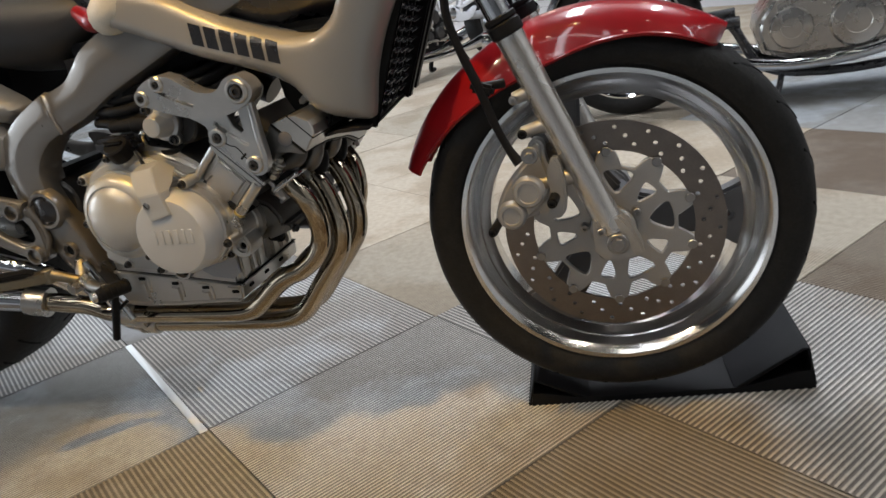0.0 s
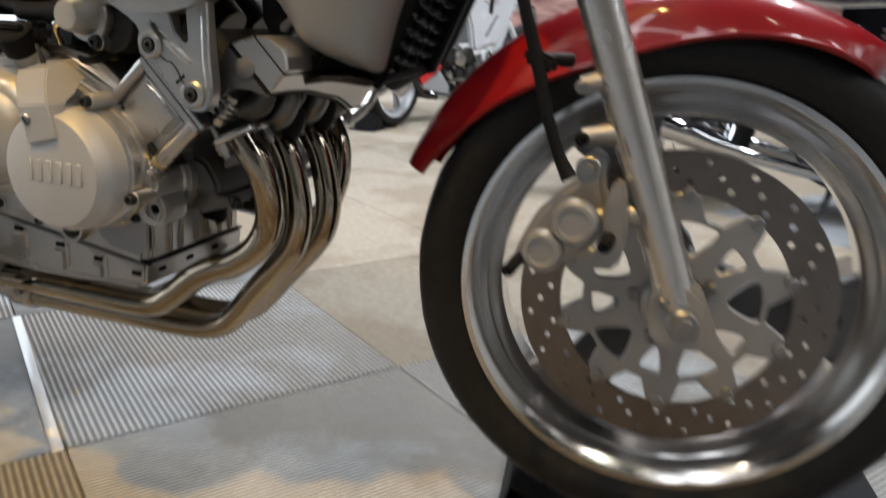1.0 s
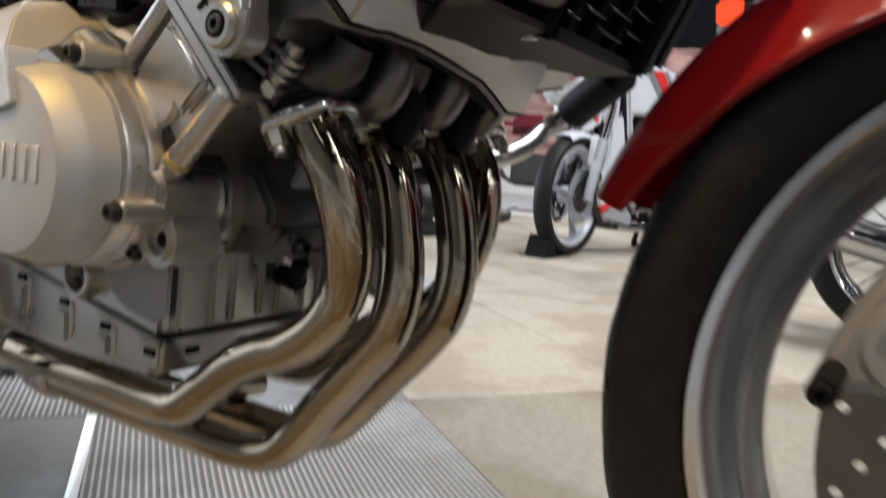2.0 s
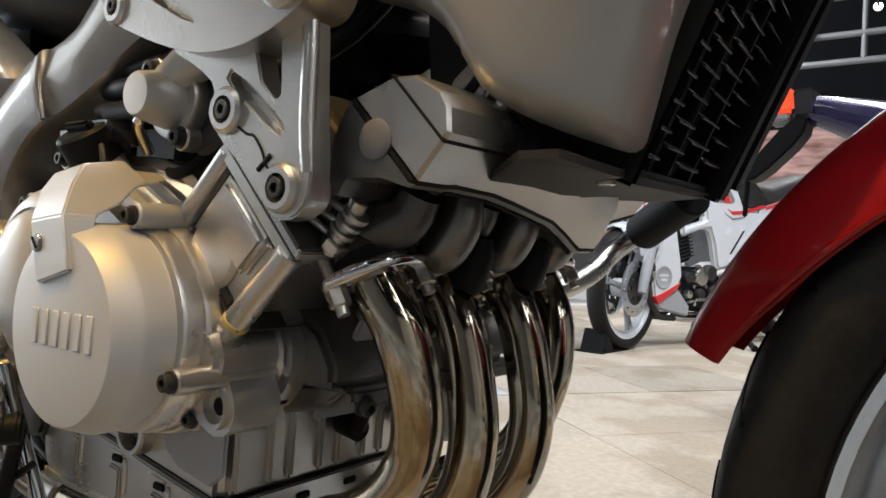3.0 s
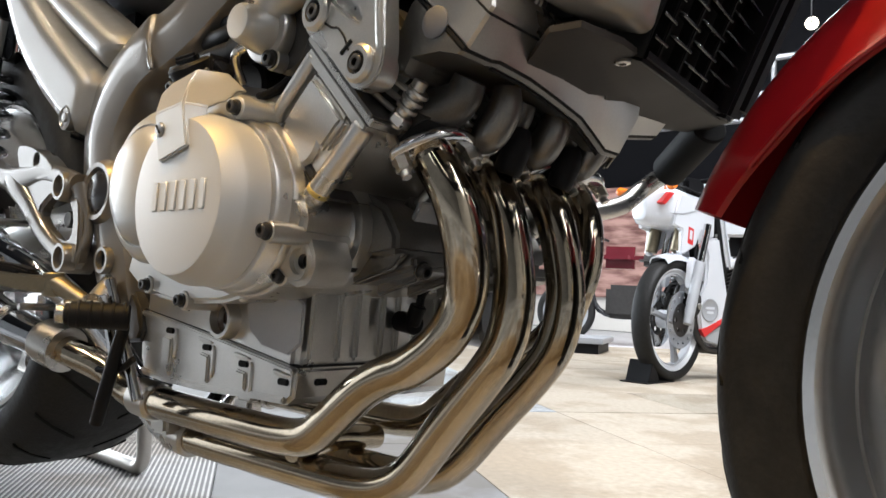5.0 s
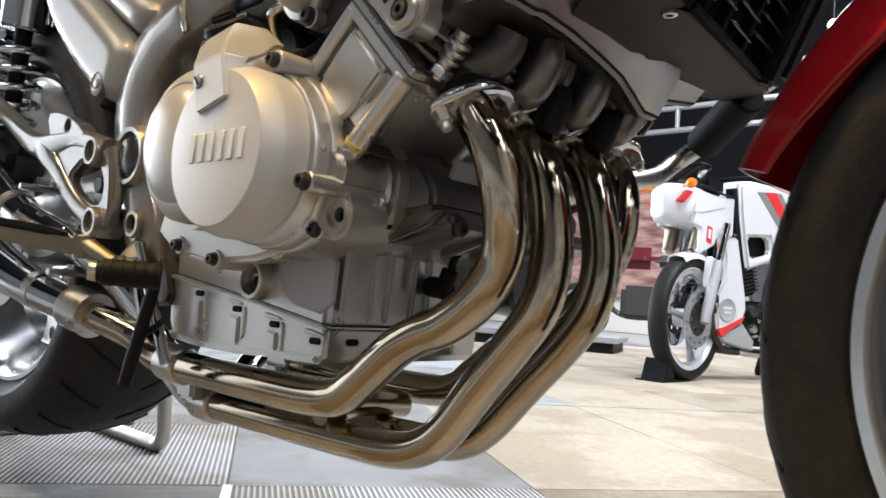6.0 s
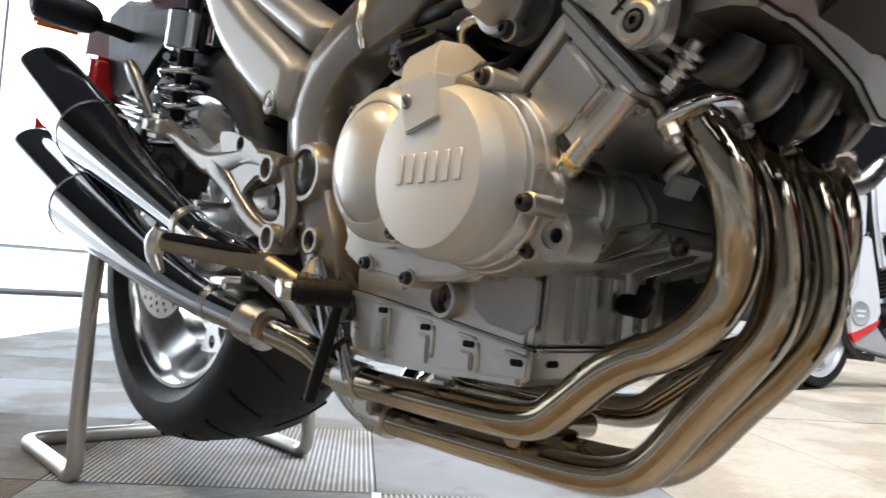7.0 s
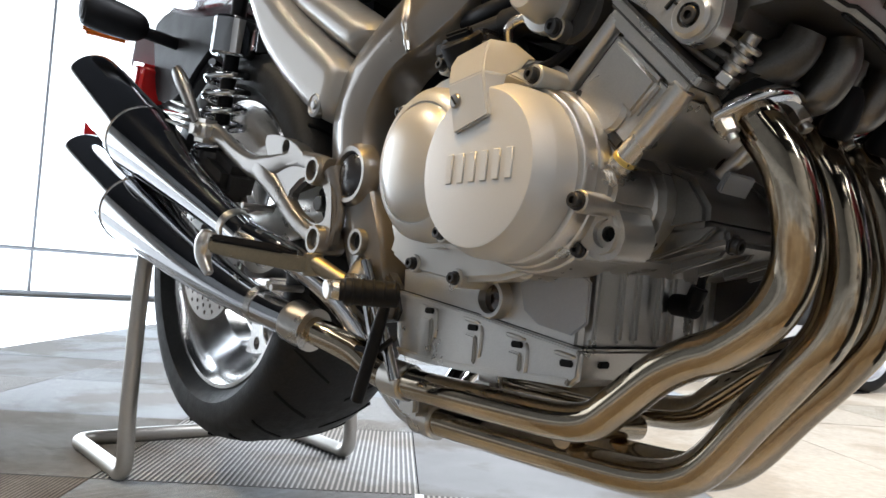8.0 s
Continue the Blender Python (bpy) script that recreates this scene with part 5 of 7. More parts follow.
def foot_bracket(s):
    """The cast bracket behind the frame: a forked plate of rounded arms, with both footrests."""
    y = 0.168 * s
    arms = ([(-0.872, y, 0.437), (-0.905, y, 0.448), (-0.95, y, 0.456), (-1.0, y, 0.453), (-1.05, y, 0.456), (-1.11, y, 0.478), (-1.165, y, 0.505), (-1.2, y * 1.03, 0.52)],
            [(-0.868, y, 0.364), (-0.9, y, 0.37), (-0.94, y, 0.39), (-0.985, y, 0.424), (-1.02, y, 0.446), (-1.07, y, 0.462)],
            [(-0.868, y, 0.437), (-0.858, y * 0.98, 0.41), (-0.855, y * 0.98, 0.385), (-0.868, y, 0.364)])
    wide = ([0.0125, 0.0105, 0.0105, 0.014, 0.0145, 0.0115, 0.0115, 0.0135], [0.0125, 0.01, 0.011, 0.0135, 0.016, 0.0105], [0.011, 0.0065, 0.0065, 0.011])
    b = part("foot_bracket", joined(*[tube(a, w, 20, 6, 0.8, square=0.75) for a, w in zip(arms, wide)]), FRAME, bike, "silver cast footrest bracket")
    part("web", plate(rounded([(-1.065, 0.468), (-0.985, 0.459), (-0.905, 0.453), (-0.868, 0.444), (-0.854, 0.41), (-0.852, 0.362), (-0.868, 0.351), (-0.9, 0.36), (-0.965, 0.392), (-1.03, 0.432), (-1.075, 0.456)], 1),
                      *sorted((0.16 * s, 0.1735 * s)), [rounded([(-0.955, 0.414), (-0.92, 0.432), (-0.885, 0.424), (-0.87, 0.405), (-0.872, 0.385), (-0.895, 0.38), (-0.935, 0.398)], 1)], 0.0035, 3), FRAME, b)
    ear = rounded([(-1.02, 0.49), (-0.985, 0.487), (-0.945, 0.474), (-0.915, 0.455), (-0.94, 0.447), (-1.0, 0.452)], 1)
    part("ear", plate(ear, *sorted((0.158 * s, 0.176 * s)), [ellipse(-0.962, 0.47, 0.0085)], 0.004, 3), FRAME, b)
    for x, z in ((-0.889, 0.4365), (-0.876, 0.364)):
        q = Matrix.Translation((x, 0, z)) if s < 0 else pose(x, 0, z, 0, 0, 180)
        part("boss", lathe([(0.0155, 0.15), (0.0155, 0.178), (0.014, 0.182), (0.011, 0.182), (0.01, 0.17)], 28, q), FRAME, b)
        part("cap_screw", screw((x, 0.17 * s, z), (0, s, 0), 0.0075, 0.005), DARK, b)
    part("back_plate", plate(rounded([(-0.94, 0.43), (-0.9, 0.42), (-0.88, 0.39), (-0.9, 0.375), (-0.93, 0.395)], 1), *sorted((0.12 * s, 0.145 * s)), (), 0.003), BLACK, b)
    part("linkage", joined(rod((-0.905, 0.15 * s, 0.405), (-0.905, 0.163 * s, 0.405), 0.009, 14), rod((-0.893, 0.148 * s, 0.41), (-0.885, 0.148 * s, 0.38), 0.006, 12)), DARK, b)
    # passenger rest, folded up on its hinge
    hinge = part("hinge", box(-1.2, 0.178 * s, 0.517, 0.05, 0.034, 0.032, 0.009, (0, 12, 0), 3), CAST, b)
    part("hinge_pin", rod((-1.19, 0.19 * s, 0.515), (-1.19, 0.2 * s, 0.515), 0.0065, 14), STEEL, hinge)
    part("folded_footrest", tube([(-1.215, 0.184 * s, 0.528), (-1.235, 0.19 * s, 0.56), (-1.262, 0.194 * s, 0.592), (-1.283, 0.196 * s, 0.612)], [0.009, 0.011, 0.0125, 0.0095], 14, 5, 0.7), DARKCAST, b, "folded alloy footrest")
    for k in range(4):
        part("rest_fin", box(-1.268 + 0.005 * k, 0.192 * s, 0.533 + 0.0085 * k, 0.062, 0.02, 0.003, 0.001, (0, 16, 0)), CAST, b)
    # rider's footrest: a flat forked bar with a thin rubber, hinged on a plated lug
    a, e = Vector((-0.846, 0.198 * s, 0.34)), Vector((-0.925, 0.27 * s, 0.352))
    d = (e - a).normalized()
    side = d.cross(Vector((0, 0, 1))).normalized()
    def bar_at(stations):
        bm = loft([[a + d * t + side * q * w + Vector((0, 0, h)) for q, h in ((-1, h0), (1, h0), (1, h1), (-1, h1))] for t, w, h0, h1 in stations])
        bmesh.ops.bevel(bm, geom=bm.edges[:], offset=0.0022, segments=2, affect="EDGES", clamp_overlap=True)
        return bm
    n = (e - a).length
    r = part("footrest", bar_at(((-0.012, 0.009, -0.009, 0.006), (0.01, 0.0125, -0.012, 0.004), (n - 0.03, 0.0145, -0.01, 0.004), (n - 0.004, 0.012, -0.008, 0.004))), BRASSY, bike, "worn alloy footrest with a rubber pad")
    part("rubber_pad", bar_at(((0.016, 0.011, 0.003, 0.008), (0.03, 0.0138, 0.003, 0.011), (n - 0.02, 0.0148, 0.003, 0.011), (n - 0.006, 0.013, 0.003, 0.009))), BLACK, r)
    part("rest_end", tube([e + Vector((0, 0, 0.012)), e + Vector((-0.003, 0.002 * s, 0.0)), e + Vector((-0.004, 0.003 * s, -0.014)), e + Vector((0.006, 0, -0.03))], [0.008, 0.011, 0.008, 0.0045], 12), STEEL, r)
    part("hinge_lug", joined(rod(a + Vector((0.004, 0, -0.014)), a + Vector((0.004, 0, 0.0085)), 0.0095, 18), rod(a + Vector((0.004, 0, 0.0)), (-0.8, 0.182 * s, 0.32), 0.009, 14, 0.0075)), BRASSY, r)
    part("knob", joined(rod((-0.803, 0.205 * s, 0.315), (-0.797, 0.17 * s, 0.318), 0.0095, 20), rod((-0.8, 0.18 * s, 0.317), (-0.82, 0.15 * s, 0.345), 0.01, 14)), STEEL, r)


foot_bracket(-1)
foot_bracket(1)


def brake_pedal():
    p = part("brake_pedal", tube([(-0.79, -0.185, 0.322), (-0.765, -0.195, 0.314), (-0.735, -0.2, 0.313), (-0.715, -0.2, 0.313)], [0.01, 0.0085, 0.0075, 0.007], 12), STEEL, bike, "worn brake pedal with a black rubber tip")
    part("pedal_rubber", joined(rod((-0.728, -0.232, 0.315), (-0.705, -0.192, 0.314), 0.011, 20), rod((-0.7295, -0.235, 0.315), (-0.727, -0.231, 0.315), 0.009, 20)), BLACK, p)
    for k in range(5):
        c = Vector((-0.725 + 0.0042 * k, -0.2265 + 0.0075 * k, 0.3149))
        part("grip_rib", rod(c, c + Vector((0.0012, 0.0021, 0)), 0.0118, 20), BLACK, p)
    part("pedal_cap", rod((-0.733, -0.2405, 0.3155), (-0.728, -0.232, 0.315), 0.0082, 20), STEEL, p)
    part("return_rod", rod((-0.79, -0.175, 0.33), (-0.775, -0.165, 0.26), 0.004, 8), CHROME, p)
    q = part("pedal_stop", tube([(-0.752, -0.172, 0.305), (-0.757, -0.174, 0.285), (-0.768, -0.177, 0.245), (-0.778, -0.178, 0.215)], [0.005, 0.006, 0.0062, 0.006], 14), BLACK, bike, "black drain tube")
    part("tie", tube([(-0.79, -0.175, 0.262), (-0.765, -0.17, 0.262), (-0.745, -0.165, 0.275)], 0.003, 8), BLACK, q)
    part("link_rod", rod((-0.8, -0.165, 0.345), (-0.76, -0.15, 0.235), 0.0055, 10), CHROME, bike)
    part("side_plate", plate(rounded([(-0.82, 0.35), (-0.775, 0.33), (-0.76, 0.29), (-0.8, 0.285)], 1), -0.15, -0.135, (), 0.003), DARK, bike)


brake_pedal()


def shroud(s):
    """The silver tank side: broad in front, cut out above, running back into the frame."""
    o = [(-0.65, 0.70), (-0.645, 0.676), (-0.6, 0.663), (-0.555, 0.642), (-0.5, 0.617), (-0.45, 0.6), (-0.4, 0.581), (-0.372, 0.561), (-0.357, 0.533), (-0.34, 0.521), (-0.315, 0.51), (-0.292, 0.503),
         (-0.287, 0.523), (-0.277, 0.565), (-0.257, 0.612), (-0.222, 0.67), (-0.197, 0.72), (-0.285, 0.72), (-0.293, 0.665), (-0.31, 0.637), (-0.334, 0.624), (-0.37, 0.625), (-0.43, 0.645), (-0.49, 0.676), (-0.54, 0.705), (-0.6, 0.72)]
    if s > 0:
        o = [(x - 0.045 if x > -0.3 and z < 0.73 else x, z) for x, z in o]
    o = rounded(o, 2)
    swell = bulged(o, 0.152 * s, 0.016 * s, 0.018)

    def face(x, z):
        ahead = max(0.0, 1 - max(0.0, -0.292 + (z - 0.5) * 0.42 - x) / 0.11)
        return swell(x, z) - s * 0.042 * ahead ** 2
    t = part("tank_shroud", skin(o, face, 0.098 * s), SILVER, bike, "pearl silver painted tank shroud", smooth=50)
    if s < 0:
        for k in range(6):
            x, z = -0.497 + 0.0203 * k, 0.636 - 0.0069 * k
            mark = [(x, z), (x + 0.0155, z - 0.0053), (x + 0.0158, z + 0.0207), (x + 0.0003, z + 0.027)]
            part("black_mark", skin(mark, lambda x, z: face(x, z) - 0.0007, -0.125, 0.006), GLOSSBLACK, t)


shroud(-1)
shroud(1)


def tank():
    loops = []
    for x, w, z0, z1 in ((-0.75, 0.09, 0.7, 0.79), (-0.68, 0.12, 0.66, 0.86), (-0.55, 0.145, 0.63, 0.95), (-0.4, 0.15, 0.62, 0.98), (-0.26, 0.135, 0.64, 0.96), (-0.2, 0.09, 0.68, 0.9)):
        loops.append([(x, w * math.copysign(abs(math.cos(a)) ** 0.6, math.cos(a)), (z0 + z1) / 2 + (z1 - z0) / 2 * math.copysign(abs(math.sin(a)) ** 0.7, math.sin(a))) for a in np.linspace(0, 2 * math.pi, 28, endpoint=False)])
    part("fuel_tank", loft(loops), GLOSSBLACK, bike, "dark fuel tank between the shrouds", smooth=60)
    loops = []
    for x, w, z0, z1 in ((-0.70, 0.1, 0.665, 0.73), (-0.78, 0.135, 0.618, 0.76), (-0.86, 0.15, 0.625, 0.77), (-1.0, 0.155, 0.66, 0.79), (-1.25, 0.15, 0.73, 0.85), (-1.45, 0.11, 0.8, 0.88)):
        loops.append([(x, w * math.copysign(abs(math.cos(a)) ** 0.7, math.cos(a)), (z0 + z1) / 2 + (z1 - z0) / 2 * math.sin(a)) for a in np.linspace(0, 2 * math.pi, 24, endpoint=False)])
    part("seat", loft(loops), LEATHER, bike, "black vinyl seat", smooth=60)
    part("seat_nose", tube([(-0.655, -0.12, 0.7), (-0.635, -0.135, 0.69), (-0.61, -0.14, 0.7), (-0.6, -0.13, 0.73)], [0.02, 0.03, 0.032, 0.03], 16), CREAM, bike, "cream stitched vinyl pad")
    part("red_trim", tube([(-0.7, -0.12, 0.7), (-0.66, -0.14, 0.685), (-0.64, -0.14, 0.7)], [0.01, 0.016, 0.014], 12), RED, bike, "red trim")


tank()


def side_panel(s):
    o = [(-1.17, 0.72), (-1.13, 0.682), (-1.1, 0.638), (-1.073, 0.605), (-1.01, 0.552), (-0.94, 0.505), (-0.91, 0.494), (-0.89, 0.497), (-0.878, 0.52), (-0.872, 0.554), (-0.935, 0.597), (-1.0, 0.642), (-1.09, 0.72)]
    o = rounded(o, 1)
    p = part("side_panel", skin(o, bulged(o, 0.146 * s, 0.023 * s, 0.024), 0.12 * s), SILVER, bike, "pearl silver side panel", smooth=50)
    q = Matrix.Translation((-0.918, 0, 0.513)) if s < 0 else pose(-0.918, 0, 0.513, 0, 0, 180)
    part("panel_screw", lathe([(0.0135, 0.16), (0.0135, 0.1685), (0.011, 0.17), (0.009, 0.1675), (0.0055, 0.1675), (0.0045, 0.17), (0.001, 0.1705)], 24, q), BOLT, p)
    o2 = [(-1.09, 0.71), (-1.03, 0.655), (-0.89, 0.567), (-0.872, 0.562), (-0.84, 0.578), (-0.835, 0.59), (-0.9, 0.63), (-1.0, 0.69)]
    o2 = rounded(o2, 1)
    part("seat_trim", skin(o2, bulged(o2, 0.135 * s, 0.024 * s, 0.025), 0.115 * s), SILVER, bike, "pearl silver trim below the seat", smooth=60)


side_panel(-1)
side_panel(1)


def radiator():
    """Slanted black radiator with its guard of thin slats, set a little askew, and the tray under it."""
    d = Vector((0.4, 0, 0.917))
    n = Vector((0.917, 0, -0.4))
    base = Vector((-0.3005, 0, 0.494))
    askew = Matrix(((1, -0.1, 0, -0.0085), (0, 1, 0, 0), (0, 0.03, 1, 0.0025), (0, 0, 0, 1)))

    def slab_at(v0, v1, w0, w1, y0, y1, bevel=0.003):
        o = [(base + d * v + n * w) for v, w in ((v0, w0), (v1, w0), (v1, w1), (v0, w1))]
        bm = plate([(q.x, q.z) for q in o], y0, y1, (), bevel)
        bm.transform(askew)
        return bm
    r = part("radiator", slab_at(-0.002, 0.25, -0.034, -0.016, -0.1, 0.115), HOLE, bike, "black radiator behind a slatted guard")
    part("radiator_side", slab_at(-0.004, 0.25, -0.03, 0.004, -0.104, -0.1), HOLE, r)
    part("radiator_side", slab_at(-0.002, 0.25, -0.03, 0.01, 0.07, 0.09), BLACK, r)
    part("radiator_rail", slab_at(0.004, 0.25, -0.03, 0.012, 0.09, 0.118, 0.006), BLACK, r)
    part("radiator_top", slab_at(0.225, 0.25, -0.02, 0.01, -0.1, 0.1), BLACK, r)
    part("radiator_lip", slab_at(-0.003, 0.005, -0.03, 0.002, -0.1, 0.09), BLACK, r)
    cols = (-0.1, -0.072, -0.032, 0.018, 0.07)
    for q in range(4):
        for k in range(16):
            v = 0.016 + 0.0145 * k + 0.0072 * (q % 2)
            o = [(base + d * (v + dv) + n * w) for dv, w in ((0, -0.012), (0.0016, -0.012), (-0.0022, 0.002), (-0.0042, 0.002))]
            bm = plate([(p.x, p.z) for p in o], cols[q] + 0.002, cols[q + 1] - 0.002, (), 0.0005, 1)
            bm.transform(askew)
            part("guard_slat", bm, SLAT, r)
    for y in cols[1:-1]:
        part("guard_bar", slab_at(0.0, 0.23, -0.012, -0.002, y - 0.003, y + 0.003, 0.001), HOLE, r)

    lo = [(-0.332, -0.152, 0.4975), (-0.313, -0.149, 0.498), (-0.299, -0.125, 0.4925), (-0.31, 0.0, 0.496), (-0.322, 0.112, 0.5), (-0.36, 0.14, 0.501), (-0.37, 0.075, 0.493), (-0.368, 0.0, 0.489), (-0.362, -0.03, 0.489), (-0.352, -0.045, 0.489), (-0.368, -0.07, 0.4885), (-0.362, -0.13, 0.49)]
    t = part("radiator_tray", loft([lo, [(x, y, z + 0.004) for x, y, z in lo]]), TRAY, bike, "dull dark metal tray below the radiator")
    part("tray_bolt", screw((-0.312, -0.1, 0.494), (0, 0, -1), 0.005, 0.004), STEEL, t)
    part("air_duct", plate(rounded([(-0.42, 0.52), (-0.36, 0.512), (-0.325, 0.505), (-0.31, 0.55), (-0.31, 0.64), (-0.43, 0.64)], 1), -0.115, 0.115, (), 0.012, 3), HOLE, bike, "black plastic air duct")
    h = part("coolant_pipe", tube([(-0.431, 0.07, 0.424), (-0.429, 0.1, 0.429), (-0.428, 0.14, 0.44), (-0.424, 0.17, 0.458), (-0.4, 0.181, 0.478)], 0.0088, 16), STEEL, bike, "bare steel coolant pipe")
    part("rubber_sleeve", rod((-0.403, 0.181, 0.476), (-0.345, 0.132, 0.504), 0.0165, 20), HOLE, h)


radiator()


def thermostat():
    m = Matrix.Translation((-0.579, 0, 0.541))
    t = part("thermostat_housing", lathe([(0.001, 0.1935), (0.0128, 0.1932), (0.0142, 0.1915), (0.0188, 0.17), (0.0188, 0.15)][::-1], 36, m), COVER, bike, "silver thermostat housing")
    part("housing_flange", lathe([(0.018, 0.156), (0.0242, 0.157), (0.025, 0.159), (0.025, 0.166), (0.024, 0.168), (0.018, 0.169)], 36, m), CAST, t)
    part("housing_neck", tube([(-0.576, -0.17, 0.552), (-0.556, -0.165, 0.566), (-0.52, -0.16, 0.58)], [0.0125, 0.0135, 0.014], 18), COVER, t)
    part("housing_body", rod((-0.56, -0.157, 0.533), (-0.555, -0.1, 0.53), 0.026, 24), DARK, t)
    for x, z in ((-0.568, 0.517), (-0.599, 0.562)):
        part("flange_lug", rod((x, -0.157, z), (x, -0.168, z), 0.0085, 20), CAST, t)
        part("flange_bolt", screw((x, -0.168, z), NEAR, 0.0058, 0.006), DARK, t)
    part("hose", joined(rod((-0.68, -0.15, 0.541), (-0.59, -0.15, 0.541), 0.0085, 18), rod((-0.64, -0.15, 0.541), (-0.59, -0.15, 0.541), 0.0125, 18)), BLACK, t, "black rubber hose end")


thermostat()


def dark_middle():
    """Carburettors, airbox, hoses and wiring in the dark above the case."""
    c = part("carburettor_bank", joined(*[tube([(-0.66, y, 0.575), (-0.6, y, 0.56), (-0.555, y, 0.53)], [0.03, 0.033, 0.026], 16) for y in (-0.105, -0.035, 0.035, 0.105)]), DARK, bike)
    part("airbox", box(-0.7, 0, 0.61, 0.14, 0.24, 0.1, 0.02), BLACK, bike)
    part("starter_motor", rod((-0.67, -0.12, 0.518), (-0.67, 0.06, 0.518), 0.028, 24), DARK, bike)
    for k, (y, z) in enumerate(((-0.135, 0.565), (-0.14, 0.548), (-0.13, 0.58))):
        part("hose", tube([(-0.71, y, z), (-0.66, y - 0.01, z - 0.004), (-0.61, y, z + 0.004), (-0.5, y + 0.03, z + 0.03), (-0.45, y + 0.06, z + 0.09)], 0.008 - 0.0012 * k, 12), BLACK, c)
    part("breather", tube([(-0.63, -0.15, 0.512), (-0.62, -0.165, 0.53), (-0.6, -0.16, 0.535), (-0.58, -0.15, 0.52)], 0.004, 10), STEEL, c)
    part("wiring", tube([(-0.62, -0.14, 0.505), (-0.6, -0.15, 0.497), (-0.57, -0.15, 0.505), (-0.54, -0.14, 0.54)], 0.004, 8), BLACK, c)
    part("connector_cover", box(-0.663, -0.168, 0.521, 0.062, 0.03, 0.021, 0.006), GLOSSBLACK, c, "glossy black connector cover")
    part("swingarm_pivot", rod((-0.845, -0.13, 0.43), (-0.845, 0.13, 0.43), 0.04, 24), DARK, bike)
    part("rear_cross_member", box(-0.86, 0, 0.4, 0.06, 0.26, 0.16, 0.015), BLACK, bike)
    part("battery_box", box(-0.98, 0, 0.6, 0.16, 0.2, 0.14, 0.02), BLACK, bike)


dark_middle()


def rear_wheel():
    w = part("rear_wheel", rim_bm(0.214, 0.075, 0.045), POLISH, bike, "polished deep alloy rear rim", WR)
    part("tyre", tyre_bm(0.292, 0.209, 0.094, 0.6), RUBBER, w, "broad black rear tyre", WR)
    tread_grooves(w, 0.292, 0.094, 24, WR)
    for r, h in ((0.2, 0.058), (0.186, 0.04), (0.176, 0.02)):
        for q in (-1, 1):
            part("rim_step", lathe([(r, h * q), (r, (h - 0.008) * q), (r - 0.006, (h - 0.009) * q), (r - 0.006, (h - 0.001) * q)], 80, WR, ring=True), POLISH, w)
    part("spokes", spoke_bm(0.05, 0.17, 0.05, 0.04, 3, 35), POLISH, w, m=WR)
    part("hub", lathe([(0.03, -0.09), (0.06, -0.088), (0.06, -0.04), (0.05, -0.03), (0.05, 0.06), (0.03, 0.08)], 32), SPOKE, w, m=WR)
    arc = [(0.115 * math.cos(2 * math.pi * k / 60), 0.115 * math.sin(2 * math.pi * k / 60)) for k in range(60)]
    holes = [ellipse(r * math.cos(a), r * math.sin(a), 0.0035, n=8) for r in (0.085, 0.095, 0.105) for a in (2 * math.pi * k / 24 + r * 7 for k in range(24))]
    part("brake_disc", plate(arc, -0.098, -0.093, holes + [ellipse(0, 0, 0.05, n=24)], 0), DISC, w, "drilled rear disc", WR)


rear_wheel()


